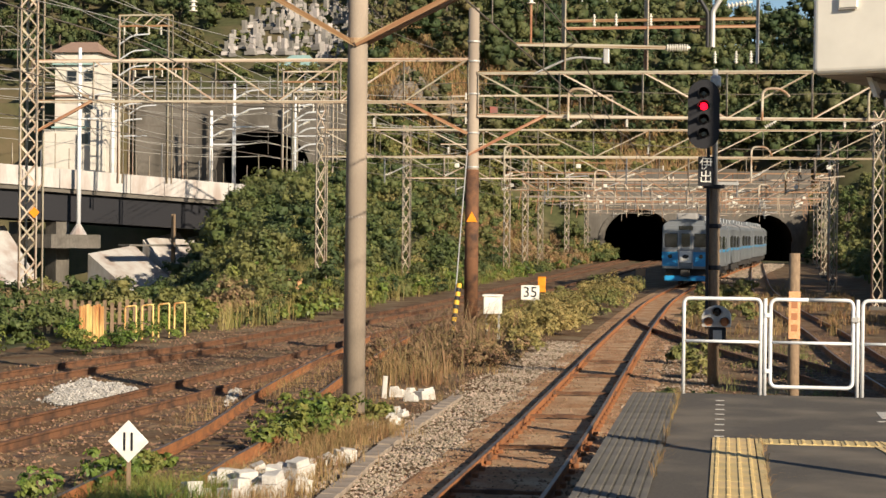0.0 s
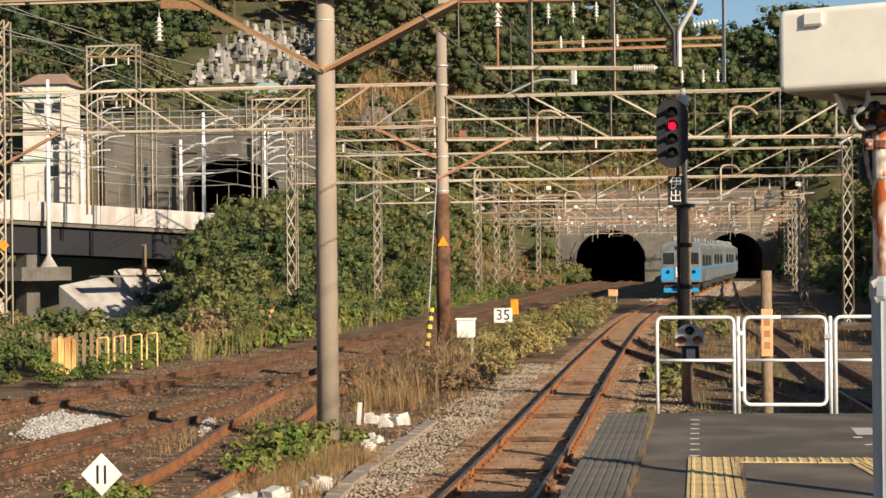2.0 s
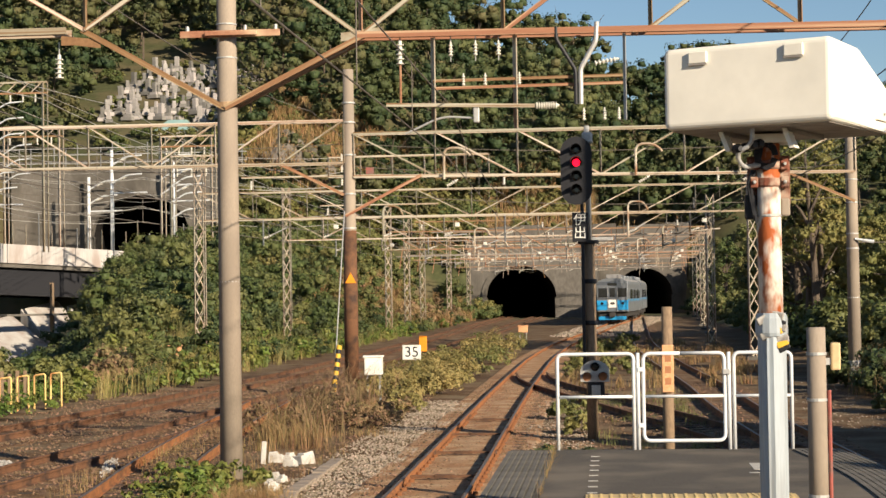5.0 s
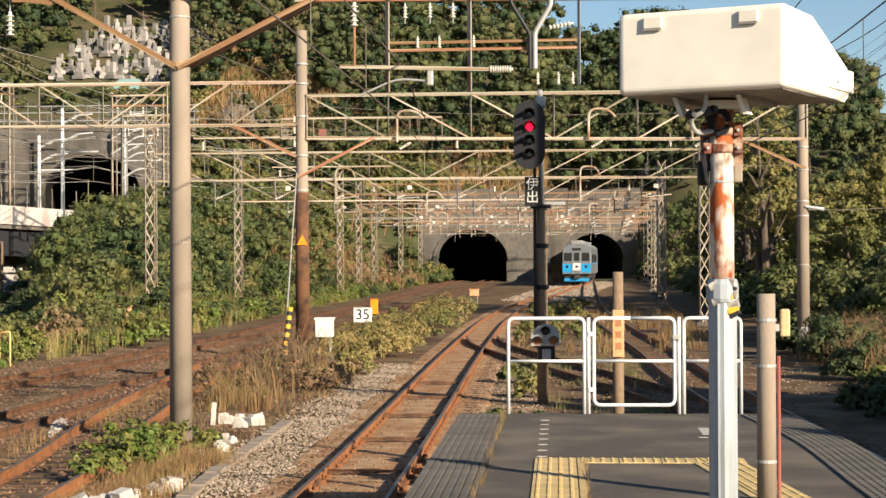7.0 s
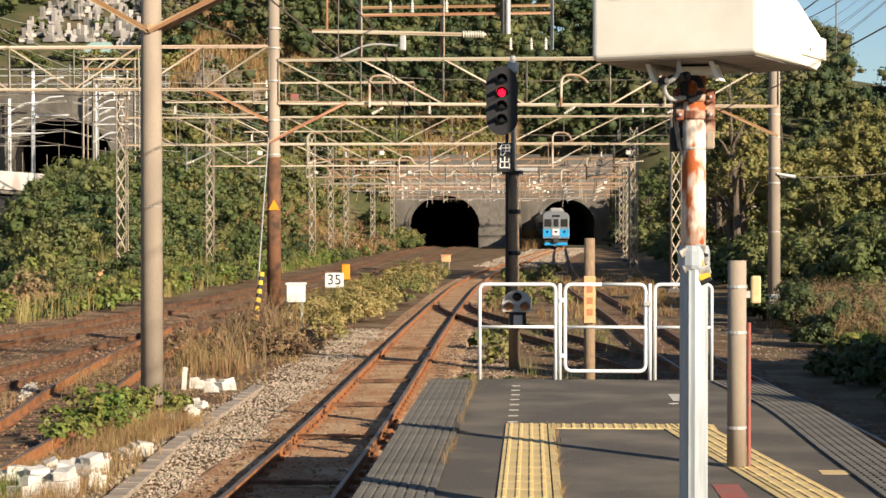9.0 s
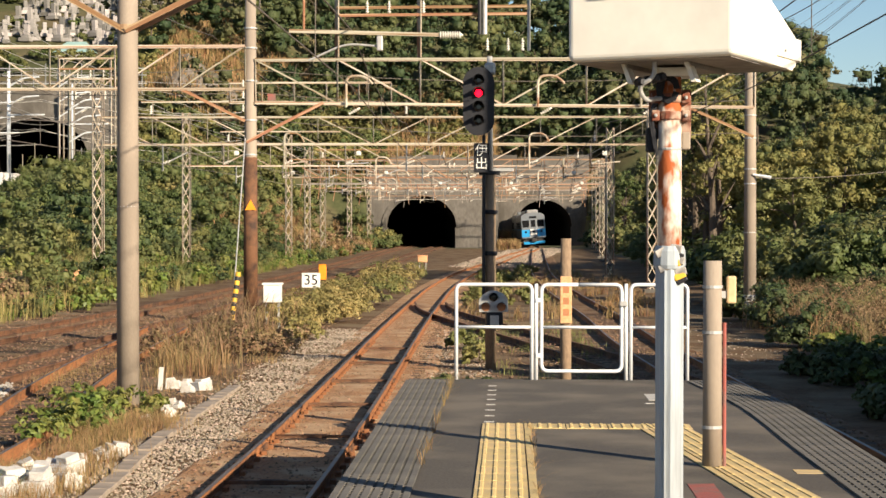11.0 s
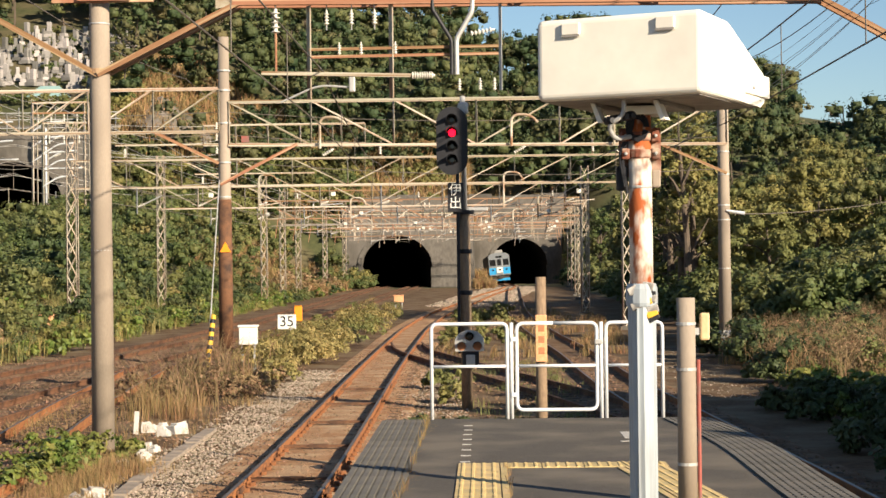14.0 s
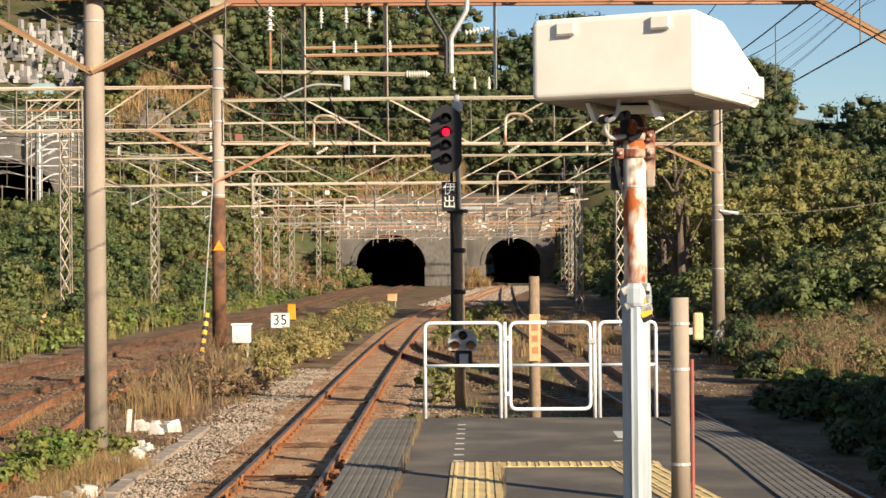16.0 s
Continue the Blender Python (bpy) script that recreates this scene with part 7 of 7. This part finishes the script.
def bushes(name, n, xr, yr, rr, mat, label, leaf, clumps=16, leaves=34, keep=None, lift=0.45, low_at=None):
    items = []
    while len(items) < n:
        x, y = random.uniform(*xr), random.uniform(*yr)
        if keep and not keep(x, y):
            continue
        r = random.uniform(*rr)
        if low_at is not None:
            r *= min(1.0, max(0.35, (low_at - x) / 8.0))
        items.append((x, y, float(ground_height(x, y)) + r * lift, r, r * random.uniform(0.75, 1.15)))
    return stuff(name, crowns(items, clumps, leaves, leaf), MAT[mat], label, "bushes")


def grass(name, n, xr, yr, h, w, mat, label, near=1.0, tufts=0, keep=None):
    if tufts:
        cx, cy = scatter(tufts, *xr, *yr, near)
        i = rng.integers(0, tufts, n)
        x, y = cx[i] + rng.normal(0, 0.16, n), cy[i] + rng.normal(0, 0.16, n)
    else:
        x, y = scatter(n, *xr, *yr, near)
    if keep is not None:
        ok = keep(x, y)
        x, y = x[ok], y[ok]
    return stuff(name, blades(np.stack([x, y, ground_height(x, y)], 1), h, w), MAT[mat], label, "grass")


def undergrowth():
    left_of_d = lambda x, y: x < glide(TRACK_D, y) - 2.6 and x > -0.282 * y
    slope_side = lambda x, y: (x > -0.29 * y) & (x < -14.9)
    # left bank
    dry_foot = lambda x, y: left_of_d(x, y) and not (x > -27 and y > 160 and random.random() < 0.85)
    bushes("bank_bushes", 130, (-50, -14.8), (62, 200), (0.8, 2.2), "leaf", "green kudzu-covered bushes on the bank", 0.17, 15, 56, dry_foot, 0.45, -14)
    bushes("bank_dark_bushes", 60, (-50, -16), (75, 200), (1.0, 2.2), "leafwood", "dark green rounded shrubs on the bank", 0.17, 16, 56, dry_foot, 0.5, -14)
    bushes("bank_scrub", 110, (-50, -14.8), (58, 203), (0.6, 1.6), "leafolive", "olive and yellow scrub on the bank", 0.15, 13, 48, left_of_d, 0.45, -14)
    bushes("bank_ochre", 40, (-50, -15.5), (70, 203), (0.6, 1.4), "leafyellow", "ochre autumn shrubs on the bank", 0.13, 13, 46, left_of_d, 0.45, -14)
    bushes("bank_shrubs", 18, (-36, -27), (98, 124), (1.0, 2.2), "leafwood", "tall leafy shrubs below the viaduct", 0.17, 18, 64)
    bushes("ivy_clumps", 40, (-26, -18.5), (44, 60), (0.5, 1.1), "leaf", "ivy clumps around the lattice mast", 0.10, 18, 44)
    bushes("verge_weeds", 46, (-19, -15.6), (38, 56), (0.22, 0.5), "leafbright", "low bright weeds beside the outer track", 0.07, 14, 34)
    grass("bank_reeds", 13000, (-56, -14.8), (58, 207), 1.4, 0.016, "leafolive", "tall pale reeds along the outer track", 1.2, 900, keep=slope_side)
    grass("bank_straw", 4500, (-22, -14.8), (54, 130), 1.0, 0.010, "leafyellow", "pale feathery plumes along the outer track", 1.2, 420, keep=slope_side)
    grass("bank_green", 7000, (-20, -14.9), (56, 190), 0.55, 0.012, "leafbright", "fresh green grass at the foot of the bank", 1.1, 260, keep=slope_side)
    foot = lambda x, y: x < glide(TRACK_D, y) - 2.0
    bushes("foot_weeds", 110, (-19.5, -14.4), (56, 190), (0.3, 0.75), "leafbright", "leafy weeds at the foot of the bank", 0.11, 12, 44, foot)
    bushes("foot_scrub", 60, (-20, -14.6), (56, 190), (0.35, 0.9), "leafwood", "dark low scrub at the foot of the bank", 0.11, 12, 44, foot)
    under = lambda x, y: x < -0.235 * y
    bushes("viaduct_scrub", 50, (-28, -17), (56, 78), (0.4, 0.9), "leafolive", "olive scrub below the viaduct", 0.16, 16, 36, under)
    bushes("viaduct_brush", 40, (-28, -17), (54, 76), (0.4, 0.9), "brush", "brown withered scrub below the viaduct", 0.14, 16, 36, under)
    bushes("viaduct_ivy", 30, (-28, -18), (54, 74), (0.4, 1.0), "leaf", "green ivy below the viaduct", 0.16, 16, 40, under)
    bushes("bank_tall", 30, (-44, -16), (85, 195), (1.3, 2.5), "leaf", "taller leafy shrubs on the bank", 0.17, 18, 60, dry_foot, 0.6, -15)
    bushes("bank_bright", 70, (-34, -14.8), (60, 150), (0.4, 0.9), "leafbright", "bright green creepers on the bank", 0.14, 14, 34, left_of_d)
    bushes("portal_bushes", 16, (-15.6, -13.0), (196, 211), (0.7, 1.3), "leaf", "bushes beside the tunnel mouth", 0.2, 16, 34)
    grass("portal_straw", 9000, (-26, -14.6), (150, 209), 1.3, 0.04, "dry", "dry orange-brown grass on the slope by the tunnel", 1.0, 160)
    bushes("portal_brush", 46, (-26, -14.8), (155, 209), (0.5, 1.3), "brush", "brown withered scrub by the tunnel", 0.18, 14, 30)
    # strip between the siding and the platform track
    grass("dry_stalks", 520, (-7.8, -5.8), (37, 52), 1.25, 0.010, "brush", "tall brown dead stalks between the tracks", 1.0, 40)
    grass("golden_tufts", 1500, (-7.5, -5.9), (35, 47), 0.6, 0.006, "dry", "golden dry grass tufts between the tracks", 1.0, 30)
    bushes("yellowing_bush", 18, (-7.0, -4.9), (50, 66), (0.45, 0.85), "leafyellow", "yellowing bushes between the tracks", 0.065, 24, 70)
    bushes("strip_straw_bushes", 13, (-7.2, -4.7), (62, 96), (0.45, 0.85), "leafyellow", "straw-yellow bushes between the tracks", 0.08, 20, 60)
    bushes("strip_bushes", 15, (-7.4, -4.7), (66, 98), (0.4, 0.8), "leafolive", "yellow-green bushes between the tracks", 0.09, 16, 40)
    bushes("dark_weeds", 12, (-5.9, -5.1), (40, 49), (0.25, 0.45), "brush", "dark withered weeds beside the gravel", 0.06, 16, 40)
    bushes("pole_weeds", 16, (-7.2, -6.1), (23.5, 28.5), (0.22, 0.42), "leafbright", "leafy green weeds at the pole's foot", 0.075, 12, 30, lambda x, y: x > glide(TRACK_E, y) + 0.5)
    bushes("pole_vines", 9, (-6.3, -5.5), (25.5, 29.5), (0.12, 0.25), "leafbright", "small vines round the pole's foot", 0.06, 12, 30)
    bushes("siding_weeds", 10, (-7.9, -7.0), (18.5, 22), (0.12, 0.24), "leafbright", "weeds sprouting in the siding", 0.06, 12, 30)
    bushes("stalk_weeds", 16, (-7.6, -5.7), (38, 50), (0.25, 0.55), "brush", "withered brown weeds between the tracks", 0.07, 16, 34)
    bushes("stalk_green", 8, (-6.6, -5.2), (44, 52), (0.25, 0.5), "leafyellow", "yellow-green weeds between the tracks", 0.08, 16, 34)
    grass("siding_straw", 6000, (-6.05, -4.9), (17.5, 27), 0.28, 0.0035, "dry", "short straw-coloured grass beside the siding", 1.0, 150)
    grass("siding_grass", 3600, (-6.9, -5.6), (16.5, 19.8), 0.34, 0.0045, "leafbright", "fresh green grass beside the diamond sign", 1.0, 40)
    grass("track_straw", 2600, (-9.0, -5.0), (27, 48), 0.28, 0.004, "dry", "thin dry grass on the track bed", 1.0, 120)
    # platform end and between the right tracks
    bushes("fence_bush", 8, (-0.95, -0.2), (22.6, 25.4), (0.30, 0.46), "leafwood", "dark green weed bush behind the fence", 0.075, 24, 70, None, 1.25)
    bushes("signal_bush", 3, (-1.3, 0.2), (38.5, 44), (0.3, 0.55), "leafolive", "yellowing weeds by the signal post", 0.09, 16, 40)
    grass("gap_grass", 2200, (-0.6, 2.2), (26, 55), 0.22, 0.005, "leafolive", "sparse grass between the tracks", 1.0, 70)
    n = 130
    cy = rng.choice(np.array([13.2, 14.0, 15.3, 16.1, 17.6, 18.4, 19.4, 19.8]), n) + rng.normal(0, 0.12, n)
    stuff("platform_straw", blades(np.stack([-0.625 + rng.normal(0, 0.012, n), cy, np.full(n, 1.05)], 1), 0.20, 0.0026, 0.6), MAT["dry"], "dry grass in the joint of the platform edge", "grass")
    cy = rng.choice(np.array([9.1, 10.3, 11.2, 11.9, 13.0, 13.9, 14.6, 15.4]), 170) + rng.normal(0, 0.15, 170)
    stuff("tactile_straw", blades(np.stack([0.205 + rng.normal(0, 0.01, 170), cy, np.full(170, 1.05)], 1), 0.09, 0.0022, 0.9), MAT["dry"], "short dry grass along the tactile paving", "grass")
    grass("yard_straw", 3600, (-1.8, 6.0), (58, 112), 0.45, 0.012, "dry", "dry grass tufts between the far tracks", 1.0, 110)
    grass("mouth_straw", 2600, (-1.0, 1.2), (195, 234), 1.1, 0.035, "dry", "tall straw between the tunnel mouths", 1.0, 60)
    bushes("yard_weeds", 26, (-1.6, 1.4), (62, 110), (0.25, 0.55), "leafolive", "low weeds between the far tracks", 0.12, 14, 30)
    # right bank
    bushes("right_hedge", 34, (6.9, 12.0), (44, 60), (0.45, 0.95), "leafwood", "green leafy bushes beyond the shaded track", 0.10, 18, 60, lambda x, y: x > 6.6 + 0.02 * (y - 36))
    bushes("wood_edge", 40, (12.0, 30), (84, 150), (1.0, 2.0), "leaf", "leafy undergrowth along the wood's edge", 0.14, 18, 54)
    bushes("right_thicket", 54, (8.2, 16), (58, 72), (0.9, 1.7), "leaf", "large-leaved kudzu thicket beyond the shaded track", 0.17, 22, 60, None, 0.75)
    bushes("right_scrub", 44, (7.8, 13), (40, 56), (0.4, 0.9), "brush", "brown withered scrub on the bank", 0.07, 22, 56)
    bushes("right_olive", 34, (7.8, 13), (40, 58), (0.4, 0.9), "leafolive", "olive weeds among the dead reeds", 0.08, 20, 50)
    bushes("shade_ivy", 80, (5.6, 9.6), (15, 38), (0.25, 0.6), "leafwood", "dark ivy in the shade beside the platform track", 0.10, 14, 44, lambda x, y: x > glide(TRACK_B, y) + 1.5)
    bushes("right_verge", 90, (9.2, 13.5), (84, 205), (0.9, 1.8), "leaf", "ivy-covered verge of the far right bank", 0.2, 16, 36, lambda x, y: x > 9.6 + 0.008 * (y - 84))
    grass("right_reeds", 7000, (7.6, 13.5), (40, 58), 1.35, 0.007, "brush", "brown dead reeds on the bank", 1.0, 160)
    grass("right_stalks", 3000, (7.2, 12), (36, 60), 0.9, 0.01, "dry", "dry stalks on the bank", 1.0, 90)
    bushes("right_creepers", 40, (6.6, 9.0), (32, 42), (0.3, 0.6), "leafbright", "low creepers beside the shaded track", 0.10, 14, 36)
    # hedge added outside the view to throw the shade on the platform
    hb = [(10.6 + random.uniform(-0.5, 0.9), 6.6 + k * 0.42, 2.2 + random.uniform(-0.2, 0.3), 1.5, 3.0) for k in range(64)]
    stuff("station_hedge", crowns(hb, 24, 22, 0.5, fill=0.05), MAT["leafdark"], "tall dense unseen hedge added to shade the platform and track", "hedge")


undergrowth()


def portal_growth():
    """Trees and scrub on the foot of the slope beyond the tunnel mast."""
    for x, y, h, r in ((12.9, 200, 8.0, 1.9), (14.8, 205, 9.0, 2.2), (16.8, 202, 8.5, 2.2), (13.6, 210, 8.5, 2.0)):
        tree(x, y, h, r, MAT["leaf"], "leafy green tree at the foot of the tunnel slope", 0.18)
    bushes("mast_thicket", 22, (12.0, 18.0), (192, 204), (0.9, 1.7), "leaf", "green thicket at the foot of the tunnel slope", 0.20, 18, 34)
    bushes("shaded_thicket", 12, (9.6, 11.4), (204, 214), (0.8, 1.4), "leafdark", "dark evergreen scrub behind the tunnel mast", 0.20, 18, 34, lift=0.9)
    grass("tunnel_plumes", 2600, (-2.7, 0.1), (233, 238), 2.1, 0.035, "dry", "tall dry plumes beside the tunnel mouth", 1.0, 60)


portal_growth()


# ---- movement ----
def motions():
    for k, car in enumerate(TRAIN):
        walk(car, train_rows(k))


motions()
